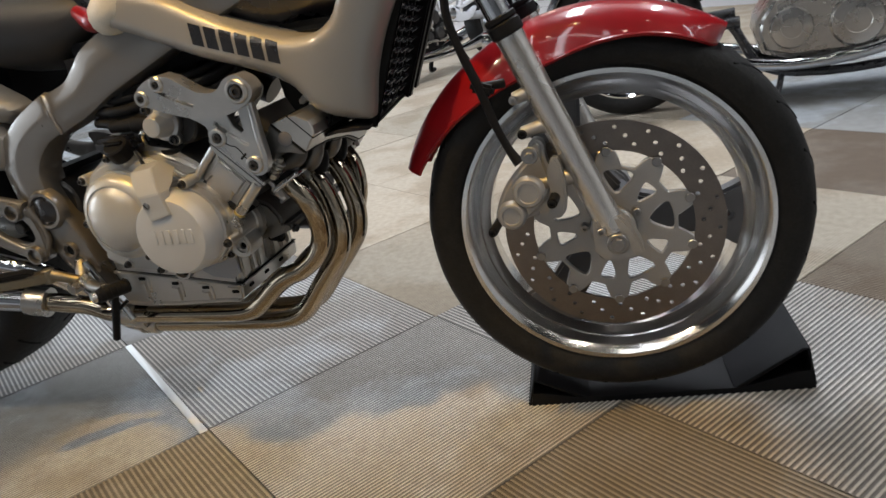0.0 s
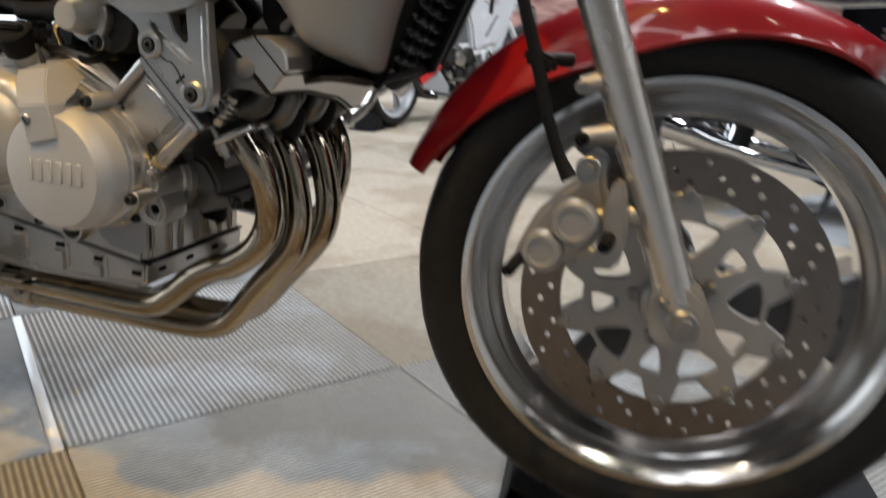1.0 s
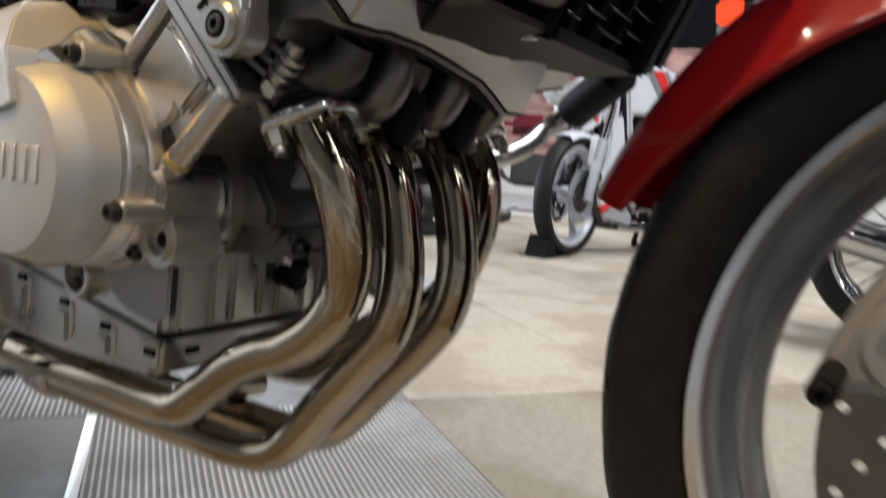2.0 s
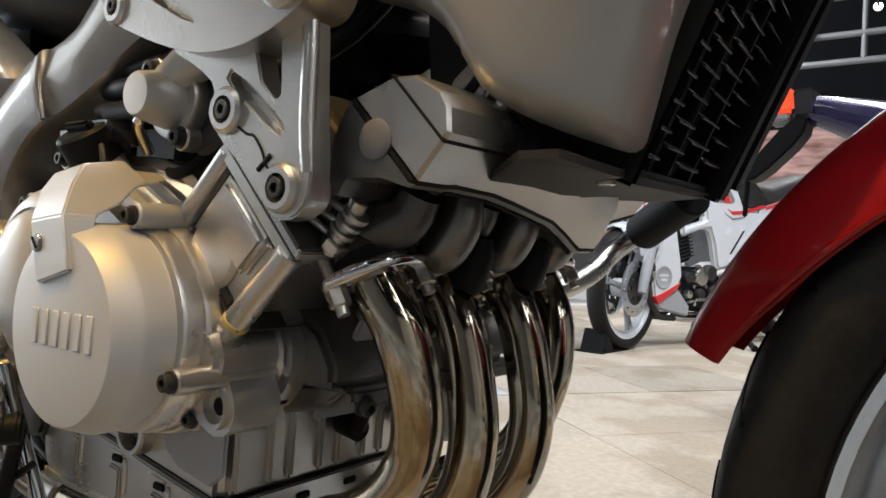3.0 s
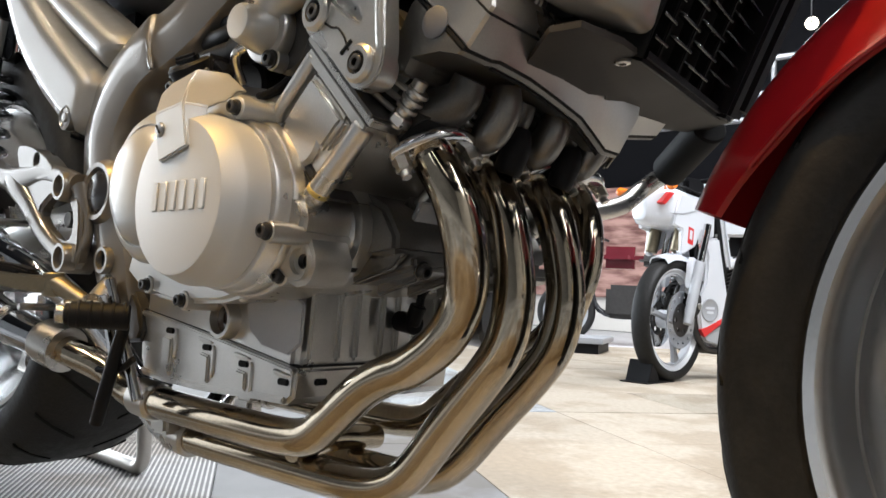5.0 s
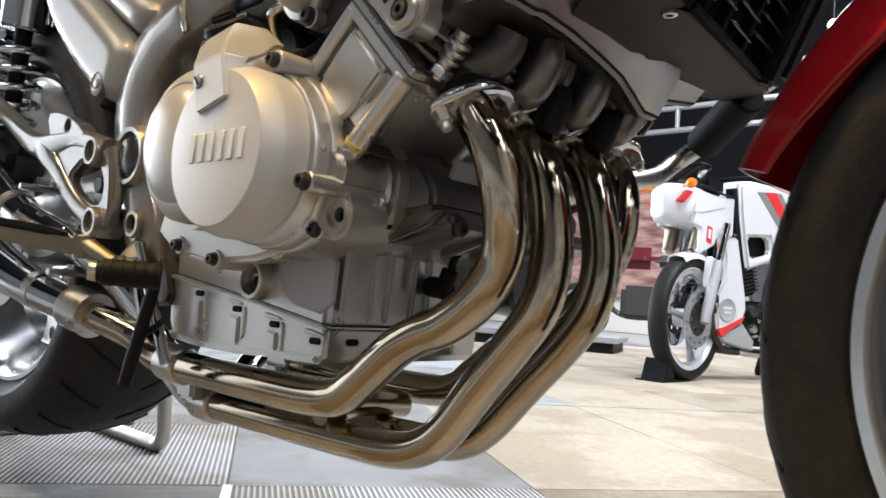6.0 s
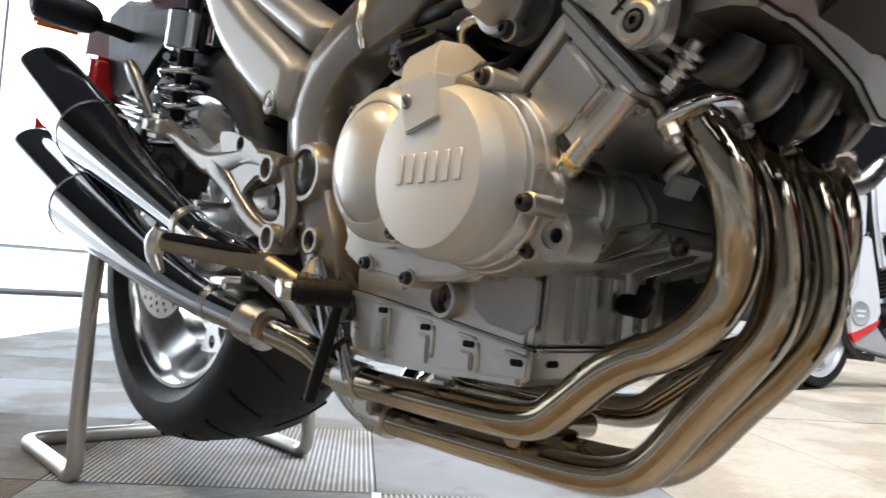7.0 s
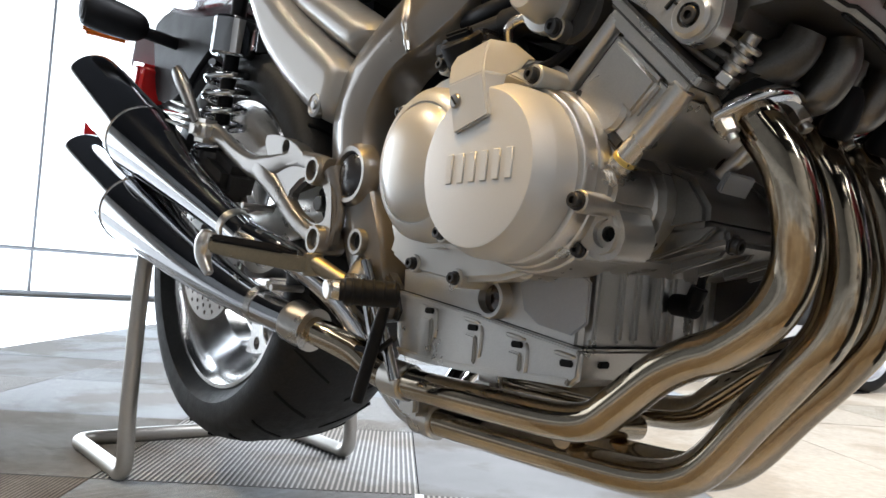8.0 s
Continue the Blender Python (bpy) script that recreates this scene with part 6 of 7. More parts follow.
def rear_end():
    for y in (-0.125, 0.1):
        part("swingarm", tube([(-0.86, y, 0.42), (-1.0, y, 0.4), (-1.27, y, 0.365), (-1.31, y, 0.36)], [0.03, 0.028, 0.026, 0.03], 16, 5, 0.6), CAST if y < 0 else DARK, bike, "cast alloy swingarm")
    part("rear_caliper", box(-1.2, -0.14, 0.46, 0.09, 0.05, 0.05, 0.012, (0, 25, 0)), DARK, bike)
    for s in (-1, 1):
        y = 0.142 * s
        a, b = Vector((-1.2, y, 0.73)), Vector((-1.245, y, 0.47))
        d = (b - a).normalized()
        k = part("shock_absorber", rod(a + d * 0.045, a + d * 0.1, 0.0315, 32), CHROME, bike, "chromed twin shock absorber")
        part("damper_rod", rod(a, b, 0.011, 16), BLACK, k)
        u = d.orthogonal().normalized()
        v = d.cross(u)
        n = 150
        part("coil_spring", tube([a + d * (0.11 + 0.13 * q / n) + 0.0285 * (math.cos(2 * math.pi * 5.2 * q / n) * u + math.sin(2 * math.pi * 5.2 * q / n) * v) for q in range(n + 1)], 0.0058, 10, 1), CHROME, k)
        part("lower_eye", joined(rod(b + d * -0.03, b, 0.026, 20), rod(b + Vector((0, -0.02, 0)), b + Vector((0, 0.02, 0)), 0.02, 20)), DARK, k)
        part("upper_eye", rod(a + Vector((0, -0.018, 0)), a + Vector((0, 0.018, 0)), 0.018, 18), STEEL, k)
    loops = []
    for x, w, z0, z1 in ((-1.1, 0.1, 0.74, 0.83), (-1.35, 0.11, 0.755, 0.87), (-1.6, 0.1, 0.8, 0.93), (-1.85, 0.07, 0.88, 0.98)):
        loops.append([(x, w * math.copysign(abs(math.cos(a)) ** 0.6, math.cos(a)), (z0 + z1) / 2 + (z1 - z0) / 2 * math.copysign(abs(math.sin(a)) ** 0.7, math.sin(a))) for a in np.linspace(0, 2 * math.pi, 24, endpoint=False)])
    part("tail_cowl", loft(loops), MAROON, bike, "dark red tail cowl", smooth=60)
    o = [(-1.4, 0.79), (-1.6, 0.87), (-1.84, 0.87), (-1.86, 0.83), (-1.82, 0.7), (-1.78, 0.655), (-1.66, 0.65), (-1.55, 0.71), (-1.4, 0.75)]
    g = part("rear_mudguard", plate(rounded(o, 1), -0.06, 0.075, (), 0.012), BLACK, bike, "black plastic rear mudguard")
    part("licence_plate", box(-1.93, 0.01, 0.815, 0.006, 0.17, 0.085, 0.002, (0, 18, 0)), PALEGREY, g, "blank grey plate")
    lens = part("tail_lamp", box(-1.87, -0.02, 0.722, 0.1, 0.15, 0.09, 0.012, (0, 14, 0), 3), REDLENS, g, "red rear lamp lens")
    for k in range(5):
        part("lens_rib", box(-1.87, -0.0965, 0.692 + 0.015 * k, 0.06, 0.003, 0.003, 0.001, (0, 14, 0)), REDLENS, lens)
    for s in (-1, 1):
        st = part("indicator_stem", rod((-1.7, 0.04 * s, 0.775), (-1.7, 0.14 * s, 0.785), 0.012, 14), BLACK, bike)
        part("indicator", tube([(-1.7, 0.12 * s, 0.787), (-1.7, 0.14 * s, 0.79), (-1.7, 0.2 * s, 0.797), (-1.7, 0.232 * s, 0.8), (-1.7, 0.24 * s, 0.8)], [0.016, 0.029, 0.034, 0.03, 0.02], 20), BLACK, st, "black indicator body")
        part("indicator_lens", box(-1.732, 0.185 * s, 0.79, 0.016, 0.085, 0.056, 0.006), ORANGELENS, st)
    part("reflector", box(-1.9, -0.145, 0.605, 0.012, 0.05, 0.045, 0.004), REDLENS, bike, "small red reflector")
    part("reflector_arm", tube([(-1.895, -0.13, 0.61), (-1.85, -0.06, 0.66), (-1.8, 0.0, 0.69)], 0.006, 10), BLACK, bike)


rear_end()


# ---- stand and chock that hold it ----
def paddock_stand():
    dx, dy = -0.07, 0.02
    s = thing("paddock_stand", (-1.4 + dx, dy, 0), "bent steel tube rear paddock stand on the carpet", "stand")
    r = 0.0125
    for q in (-1, 1):
        y = -0.015 + 0.198 * q
        part("leg", tube([(dx + -1.315, dy + y - 0.01 * q, 0.36), (dx + -1.312, dy + y - 0.004 * q, 0.25), (dx + -1.305, dy + y, 0.1), (dx + -1.3, dy + y, 0.035), (dx + -1.318, dy + y, 0.0135), (dx + -1.36, dy + y, 0.013), (dx + -1.5, dy + y, 0.013), (dx + -1.555, dy + y, 0.013), (dx + -1.577, dy + y - 0.022 * q, 0.013), (dx + -1.58, dy + y - 0.06 * q, 0.013), (dx - 1.58, dy - 0.015 + 0.02 * q, 0.013)], r, 18, 6), STAND, s)
        part("swingarm_rest", box(dx + -1.312, dy + y - 0.02 * q, 0.365, 0.05, 0.06, 0.012, 0.004), STAND, s)
    part("cross_tube", rod((dx - 1.58, dy - 0.12, 0.013), (dx - 1.58, dy + 0.27, 0.013), r + 0.0015, 16), STAND, s)


paddock_stand()


def wheel_chock(at, turn):
    """A black sheet-metal cradle: a thin base, a low ramp at one end and a taller folded ramp at the other."""
    c = thing("wheel_chock", at, "low black sheet-metal wheel chock under a tyre", "wheel chock", "wheel chocks")
    m = Matrix.Translation(at) @ pose(0, 0, 0, 0, 0, turn)
    part("base", box(0, 0, 0.003, 0.43, 0.17, 0.006, 0.001), BLACK, c, m=m)
    tall = [(0.1, 0.006), (0.098, 0.009), (0.196, 0.07), (0.206, 0.07), (0.216, 0.006), (0.212, 0.006), (0.203, 0.066), (0.198, 0.066), (0.106, 0.006)]
    part("ramp", plate(tall, -0.085, 0.085, (), 0.0008, 1), BLACK, c, m=m)
    short = [(-0.12, 0.006), (-0.118, 0.009), (-0.196, 0.046), (-0.203, 0.046), (-0.213, 0.006), (-0.209, 0.006), (-0.201, 0.042), (-0.197, 0.042), (-0.126, 0.006)]
    part("ramp", plate(short, -0.085, 0.085, (), 0.0008, 1), BLACK, c, m=m)
    for s in (-1, 1):
        part("side_flange", plate([(-0.21, 0.0), (0.214, 0.0), (0.208, 0.03), (0.19, 0.03), (0.11, 0.01), (-0.13, 0.01), (-0.19, 0.022), (-0.206, 0.022)], *sorted((0.083 * s, 0.086 * s)), (), 0), BLACK, c, m=m)
    return c


def wheel_wedge(at, turn):
    """A short steep black wedge pushed against a tyre."""
    c = thing("wheel_wedge", at, "small black steel wedge against the front tyre", "wheel chock", "wheel chocks")
    m = Matrix.Translation(at) @ pose(0, 0, 0, 0, 0, turn)
    part("ramp", plate([(-0.05, 0.0), (0.06, 0.0), (0.052, 0.012), (0.0, 0.1), (-0.012, 0.104)], -0.06, 0.06, (), 0.003), BLACK, c, m=m)
    part("base", box(0.05, 0, 0.003, 0.26, 0.14, 0.006, 0.001), BLACK, c, m=m)


wheel_chock((0.035, 0.085, 0.0), 8)


# ---- the other machines in the hall ----
def plain_wheel(root, m, R, rim, half, spokes, rim_mat, disc=True, wires=False, name="wheel", spoke_mat=None):
    w = part(name, rim_bm(rim, half * 0.75, 0.025), rim_mat, root, "", m)
    part("tyre", tyre_bm(R, rim - 0.005, half, seg=64), RUBBER, w, "", m)
    if wires:
        for k in range(36):
            a, b = 2 * math.pi * k / 36, 2 * math.pi * (k + (1.6 if k % 2 else -1.6)) / 36
            h = 0.03 if k % 4 < 2 else -0.03
            part("wire_spoke", rod((0.03 * math.cos(a), h, 0.03 * math.sin(a)), ((rim - 0.02) * math.cos(b), 0, (rim - 0.02) * math.sin(b)), 0.0018, 6), CHROME, w, m=m)
    else:
        part("spokes", spoke_bm(0.03, rim - 0.03, 0.026, 0.025, spokes, 12), spoke_mat or rim_mat, w, m=m)
    part("hub", lathe([(0.02, -0.06), (0.045, -0.05), (0.045, 0.05), (0.02, 0.06)], 24), rim_mat, w, m=m)
    if disc:
        arc = [(0.12 * math.cos(2 * math.pi * k / 40), 0.12 * math.sin(2 * math.pi * k / 40)) for k in range(40)]
        for y in (-0.05, 0.05):
            part("brake_disc", plate(arc, y - 0.002, y + 0.002, [ellipse(0, 0, 0.07, n=24)], 0), STEEL, w, m=m)
    return w


def white_sportsbike():
    """Half-faired white machine with red and grey stripes; x forward, y to its left, bars turned to the left."""
    cx, cy, turn = -1.585, 3.235, 248
    at = (cx, cy, 0)
    M = Matrix.Translation(at) @ pose(0, 0, 0, 0, 0, turn)
    S = Matrix.Translation((-1.577, 2.955, 0)) @ pose(0, 0, 0, 0, 0, 265)
    b = thing("motorcycle", at, "white half-faired sports motorcycle with red and grey stripes", "motorcycle")

    def p(name, bm, mat, label="", parent=None, smooth=38):
        return part(name, bm, mat, parent or b, label, M, smooth)

    def panel(name, o, y0, y1, mat, label="", bevel=0.006, holes=(), n=1, parent=None):
        for s in (-1, 1):
            last = p(name, plate(rounded(o, n) if n else o, *sorted((y0 * s, y1 * s)), holes, bevel, 3), mat, label, parent)
        return last

    def body(rows, n=24, k=0.6):
        return loft([[(x, w * math.copysign(abs(math.cos(a)) ** k, math.cos(a)), (z0 + z1) / 2 + (z1 - z0) / 2 * math.copysign(abs(math.sin(a)) ** k, math.sin(a)))
                      for a in np.linspace(0, 2 * math.pi, n, endpoint=False)] for x, w, z0, z1 in rows])

    # wheels, fork and front mudguard
    front = plain_wheel(b, S @ Matrix.Translation((0, 0, 0.292)), 0.292, 0.243, 0.043, 3, WHITE, False, name="front_wheel", spoke_mat=PALEGREY)
    arc = ellipse(0, 0, 0.135, n=44)
    for y in (-0.058, 0.058):
        disc = part("brake_disc", plate(arc, y - 0.0025, y + 0.0025, [ellipse(0.11 * math.cos(q), 0.11 * math.sin(q), 0.007, n=8) for q in np.linspace(0, 2 * math.pi, 14, endpoint=False)] + [ellipse(0, 0, 0.075, n=24)], 0), CHROME, front, "bright drilled brake disc", S @ Matrix.Translation((0, 0, 0.292)))
        part("disc_carrier", plate(ellipse(0, 0, 0.08, n=30), y - 0.004, y + 0.004, [ellipse(0.055 * math.cos(q), 0.055 * math.sin(q), 0.013, n=10) for q in np.linspace(0, 2 * math.pi, 6, endpoint=False)], 0.001), DARK, front, "", S @ Matrix.Translation((0, 0, 0.292)))
    plain_wheel(b, M @ Matrix.Translation((-1.13, 0, 0.285)), 0.285, 0.215, 0.06, 3, WHITE, name="rear_wheel")
    for s in (-1, 1):
        leg = part("fork_leg", tube([(0.012, 0.098 * s, 0.275), (-0.02, 0.098 * s, 0.36), (-0.1, 0.098 * s, 0.57)], [0.021, 0.025, 0.024], 18), PALEGREY, b, "pale grey fork slider", S)
        part("fork_tube", rod((-0.096, 0.098 * s, 0.56), (-0.17, 0.098 * s, 0.76), 0.018), CHROME, leg, "bright fork tube", S)
        cal = part("brake_caliper", plate(rounded([(-0.05, 0.3), (-0.11, 0.33), (-0.12, 0.41), (-0.075, 0.43), (-0.045, 0.38)], 1), *sorted((0.05 * s, 0.105 * s)), (), 0.008, 3), DARK, b, "dark brake caliper", S)
        part("caliper_bolt", rod((-0.085, 0.1 * s, 0.36), (-0.085, 0.112 * s, 0.36), 0.016, 16), STEEL, cal, "", S)
        part("brake_hose", tube([(-0.1, 0.09 * s, 0.41), (-0.14, 0.085 * s, 0.48), (-0.13, 0.06 * s, 0.6), (-0.17, 0.05 * s, 0.74)], 0.006, 8), BLACK, cal, "", S)
    loops = []
    for k in range(15):
        a = radians(66 + 74 * k / 14)
        loops.append([((0.318 - d) * math.cos(a), y * 0.85, 0.292 + (0.318 - d) * math.sin(a)) for y, d in ((-0.06, 0.034), (-0.045, 0.008), (0, 0), (0.045, 0.008), (0.06, 0.034), (0.055, 0.036), (0.04, 0.012), (0, 0.005), (-0.04, 0.012), (-0.055, 0.036))])
    g = part("front_mudguard", loft(loops), WHITE, b, "white front mudguard", S)
    for s in (-1, 1):
        part("mudguard_stay", plate(rounded([(-0.04, 0.44), (-0.09, 0.46), (-0.12, 0.58), (-0.06, 0.6)], 1), *sorted((0.05 * s, 0.08 * s)), (), 0.004), WHITE, g, "", S)
    # fairing: a wedge nose, its side pieces and the column that runs down to the belly
    f = p("fairing", body(((0.0, 0.115, 0.72, 0.905), (0.1, 0.125, 0.725, 0.915), (0.2, 0.12, 0.735, 0.935), (0.28, 0.1, 0.742, 0.945), (0.335, 0.075, 0.748, 0.94), (0.365, 0.05, 0.77, 0.915), (0.372, 0.03, 0.8, 0.885)), 28, 0.55), WHITE, "white wedge-shaped half fairing", smooth=30)
    panel("fairing_side", [(0.041, 0.892), (-0.02, 0.897), (-0.018, 0.706), (0.042, 0.69), (0.195, 0.603), (0.212, 0.62), (0.2, 0.73), (0.26, 0.745), (0.22, 0.9)], 0.09, 0.124, WHITE, "white fairing side", 0.006, (), 0, f)
    # A grey strip paints the shade along the fairing's crease.
    panel("fairing_crease", [(0.29, 0.8), (0.2, 0.806), (0.05, 0.845), (0.05, 0.838), (0.2, 0.798)], 0.118, 0.1255, PALEGREY, "", 0, (), 0, f)
    panel("fairing_mark", [(0.285, 0.905), (0.25, 0.9), (0.31, 0.84), (0.33, 0.85)], 0.06, 0.117, STRIPE, "", 0.001, (), 0, f)
    panel("fairing_mark", [(0.16, 0.745), (0.125, 0.735), (0.13, 0.655), (0.165, 0.665)], 0.12, 0.1255, STRIPE, "", 0, (), 0, f)
    panel("fairing_mark", [(0.152, 0.73), (0.135, 0.725), (0.138, 0.68), (0.155, 0.686)], 0.12, 0.127, WHITE, "", 0, (), 0, f)
    p("fairing_rim", tube([(0.3, 0.06, 0.948), (0.2, 0.115, 0.935), (0.08, 0.122, 0.91), (-0.02, 0.122, 0.9)], 0.006, 8), BLACK, "", f)
    p("windscreen", loft([[(x, w * math.cos(a), z + 0.04 * math.sin(a)) for a in np.linspace(0, math.pi, 14)] + [(x - 0.004, (w - 0.004) * math.cos(a), z - 0.004 + 0.04 * math.sin(a)) for a in np.linspace(math.pi, 0, 14)] for x, w, z in ((0.27, 0.1, 0.92), (0.2, 0.11, 0.98), (0.13, 0.105, 1.03))]), GLASS, "clear windscreen", f)
    p("instruments", box(0.09, 0, 0.95, 0.14, 0.2, 0.09, 0.02), BLACK, "black instruments", f)
    for s in (-1, 1):
        i = p("indicator", tube([(0.3, 0.1 * s, 0.92), (0.32, 0.14 * s, 0.925), (0.33, 0.175 * s, 0.925), (0.33, 0.195 * s, 0.925)], [0.008, 0.012, 0.024, 0.018], 14), ORANGELENS, "orange indicator")
        p("fork_shroud", rod((0.2, 0.085 * s, 0.62), (0.17, 0.085 * s, 0.74), 0.03, 18), BRASSY, "")
    p("handlebar", tube([(-0.04, 0.33, 0.95), (0.0, 0.2, 0.985), (0.03, 0, 0.985), (0.0, -0.2, 0.985), (-0.04, -0.33, 0.95)], 0.013), BLACK)
    p("horn", lathe([(0.045, 0), (0.047, 0.012), (0.034, 0.02), (0.002, 0.022)], 24, pose(0.14, 0.06, 0.555, 0, 0, 150)), BLACK, "round black horn")
    col = panel("side_cowl", [(-0.018, 0.704), (0.042, 0.688), (0.022, 0.6), (0.03, 0.48), (0.07, 0.415), (0.078, 0.36), (0.056, 0.25), (0.03, 0.217), (-0.112, 0.302), (-0.137, 0.35), (-0.126, 0.43), (-0.06, 0.706)], 0.085, 0.122, WHITE, "white side cowl with a round badge", 0.01, (), 0)
    panel("belly_stripe", [(0.058, 0.249), (0.03, 0.212), (-0.108, 0.294), (-0.124, 0.322), (0.0, 0.268)], 0.09, 0.1245, STRIPE, "red stripe", 0.001, (), 0, col)
    panel("belly_cowl", [(0.045, 0.222), (0.015, 0.188), (-0.1, 0.165), (-0.2, 0.148), (-0.205, 0.2), (-0.118, 0.288)], 0.07, 0.118, PALEGREY, "pale grey belly cowl", 0.008, (), 0)
    for s in (-1, 1):
        q = pose(0, 0.1215 * s, 0.345, 0, 0, 180 if s > 0 else 0)
        p("badge", lathe([(0.058, -0.004), (0.058, 0.004), (0.053, 0.006), (0.049, 0.0035), (0.001, 0.0035)], 32, q), PALEGREY, "pale round badge", col)
        for k, (zz, w) in enumerate(((0.355, 0.06), (0.333, 0.044))):
            p("badge_bar", box(0, 0.1258 * s, zz, w, 0.002, 0.012, 0), WHITE, "", col)
        p("cowl_screw", rod((-0.03, 0.12 * s, 0.716), (-0.03, 0.1265 * s, 0.716), 0.008, 12), BOLT, "", col)
    # A black sheet paints the shade behind the panel gap.
    panel("panel_gap", [(-0.018, 0.95), (-0.06, 0.955), (-0.14, 0.5), (-0.09, 0.5)], 0.06, 0.108, HOLE, "", 0.002, (), 0)
    # tank, its white side with the open window, and the tail
    win = [(-0.123, 0.717), (-0.279, 0.728), (-0.297, 0.65), (-0.27, 0.636), (-0.152, 0.605)]
    side = [(-0.047, 0.975), (-0.1, 0.985), (-0.3, 0.985), (-0.42, 0.965), (-0.52, 0.85), (-0.6, 0.718), (-0.78, 0.715), (-0.76, 0.62), (-0.62, 0.43), (-0.52, 0.425), (-0.42, 0.388), (-0.395, 0.4), (-0.36, 0.53),
            (-0.325, 0.6), (-0.26, 0.592), (-0.128, 0.549), (-0.108, 0.62), (-0.07, 0.8)]
    t = panel("tank_side", side, 0.075, 0.126, WHITE, "white tank side and frame cover with a window", 0.014, [win], 0)
    p("fuel_tank", body(((-0.05, 0.06, 0.8, 0.97), (-0.1, 0.1, 0.76, 1.01), (-0.25, 0.118, 0.74, 1.03), (-0.4, 0.11, 0.74, 1.0), (-0.52, 0.08, 0.72, 0.88)), 28, 0.6), WHITE, "white fuel tank", smooth=60)
    for o, mt, y in (([(-0.227, 0.953), (-0.309, 0.96), (-0.486, 0.741), (-0.43, 0.742)], STRIPE, 0.1285), ([(-0.171, 0.948), (-0.222, 0.952), (-0.425, 0.742), (-0.375, 0.742)], GREYSTRIPE, 0.128), ([(-0.316, 0.96), (-0.345, 0.962), (-0.51, 0.76), (-0.494, 0.741)], GREYSTRIPE, 0.128),
                     ([(-0.455, 0.712), (-0.49, 0.7), (-0.6, 0.712), (-0.76, 0.752), (-0.76, 0.738), (-0.6, 0.694), (-0.5, 0.682)], STRIPE, 0.128), ([(-0.43, 0.69), (-0.5, 0.665), (-0.6, 0.68), (-0.6, 0.672), (-0.5, 0.655)], GREYSTRIPE, 0.128)):
        panel("tank_stripe", o, 0.12, y, mt, "red stripe" if mt is STRIPE else "grey stripe", 0, (), 0, t)
    # A black strip on the cover paints the slot's shade.
    panel("cover_slot", [(-0.585, 0.6), (-0.605, 0.605), (-0.5, 0.475), (-0.485, 0.475)], 0.11, 0.1275, HOLE, "", 0, (), 0, t)
    panel("knee_pad", [(-0.37, 0.972), (-0.44, 0.958), (-0.7, 0.87), (-0.8, 0.79), (-0.79, 0.735), (-0.62, 0.73), (-0.55, 0.76)], 0.07, 0.122, SLAT, "glossy dark grey seat side", 0.012, (), 0)
    p("seat", body(((-0.5, 0.09, 0.76, 0.9), (-0.65, 0.12, 0.74, 0.87), (-0.85, 0.125, 0.75, 0.86), (-1.05, 0.12, 0.8, 0.92), (-1.25, 0.1, 0.86, 0.97), (-1.33, 0.08, 0.9, 0.97)), 24, 0.6), LEATHER, "black seat", smooth=60)
    tail = panel("tail_cowl", [(-0.72, 0.735), (-0.8, 0.75), (-1.05, 0.83), (-1.33, 0.935), (-1.4, 0.935), (-1.38, 0.88), (-1.3, 0.85), (-1.0, 0.735), (-0.8, 0.66), (-0.7, 0.67)], 0.06, 0.122, WHITE, "white tail cowl", 0.012, (), 0)
    panel("tail_stripe", [(-0.78, 0.742), (-1.05, 0.812), (-1.34, 0.915), (-1.345, 0.9), (-1.05, 0.795), (-0.78, 0.725)], 0.115, 0.1245, STRIPE, "red stripe", 0, (), 0, tail)
    p("tail_lamp", box(-1.4, 0, 0.9, 0.05, 0.16, 0.07, 0.012), REDLENS, "red tail lamp")
    for s in (-1, 1):
        p("rear_indicator", tube([(-1.3, 0.12 * s, 0.9), (-1.32, 0.16 * s, 0.9), (-1.33, 0.2 * s, 0.9)], [0.01, 0.022, 0.018], 12), ORANGELENS, "orange indicator")
        # frame triangle, swingarm, footrest and silencer
        fr = p("frame_triangle", tube([(-0.741, 0.1 * s, 0.566), (-0.623, 0.1 * s, 0.385)], 0.019, 14), WHITE, "white frame triangle")
        p("frame_strut", tube([(-0.741, 0.1 * s, 0.566), (-0.854, 0.1 * s, 0.43)], 0.019, 14), WHITE, "", fr)
        p("frame_strut", tube([(-0.623, 0.1 * s, 0.385), (-0.854, 0.1 * s, 0.43)], 0.017, 14), WHITE, "", fr)
        p("frame_strut", tube([(-0.6, 0.1 * s, 0.5), (-0.74, 0.1 * s, 0.62), (-0.95, 0.1 * s, 0.72)], 0.014, 14), WHITE, "", fr)
        p("swingarm", tube([(-0.53, 0.09 * s, 0.35), (-0.75, 0.09 * s, 0.32), (-1.13, 0.09 * s, 0.285)], 0.026, 14), PALEGREY, "pale swingarm")
        cap = p("pivot_cap", lathe([(0.05, 0), (0.05, 0.014), (0.044, 0.02), (0.036, 0.02), (0.034, 0.014), (0.002, 0.014)], 28, pose(-0.53, 0.11 * s, 0.362, 0, 0, 180 if s > 0 else 0)), WHITE, "white round pivot cap")
        p("cap_ring", lathe([(0.034, 0.012), (0.034, 0.018), (0.02, 0.02), (0.002, 0.02)], 24, pose(-0.53, 0.11 * s, 0.362, 0, 0, 180 if s > 0 else 0)), CHROME, "", cap)
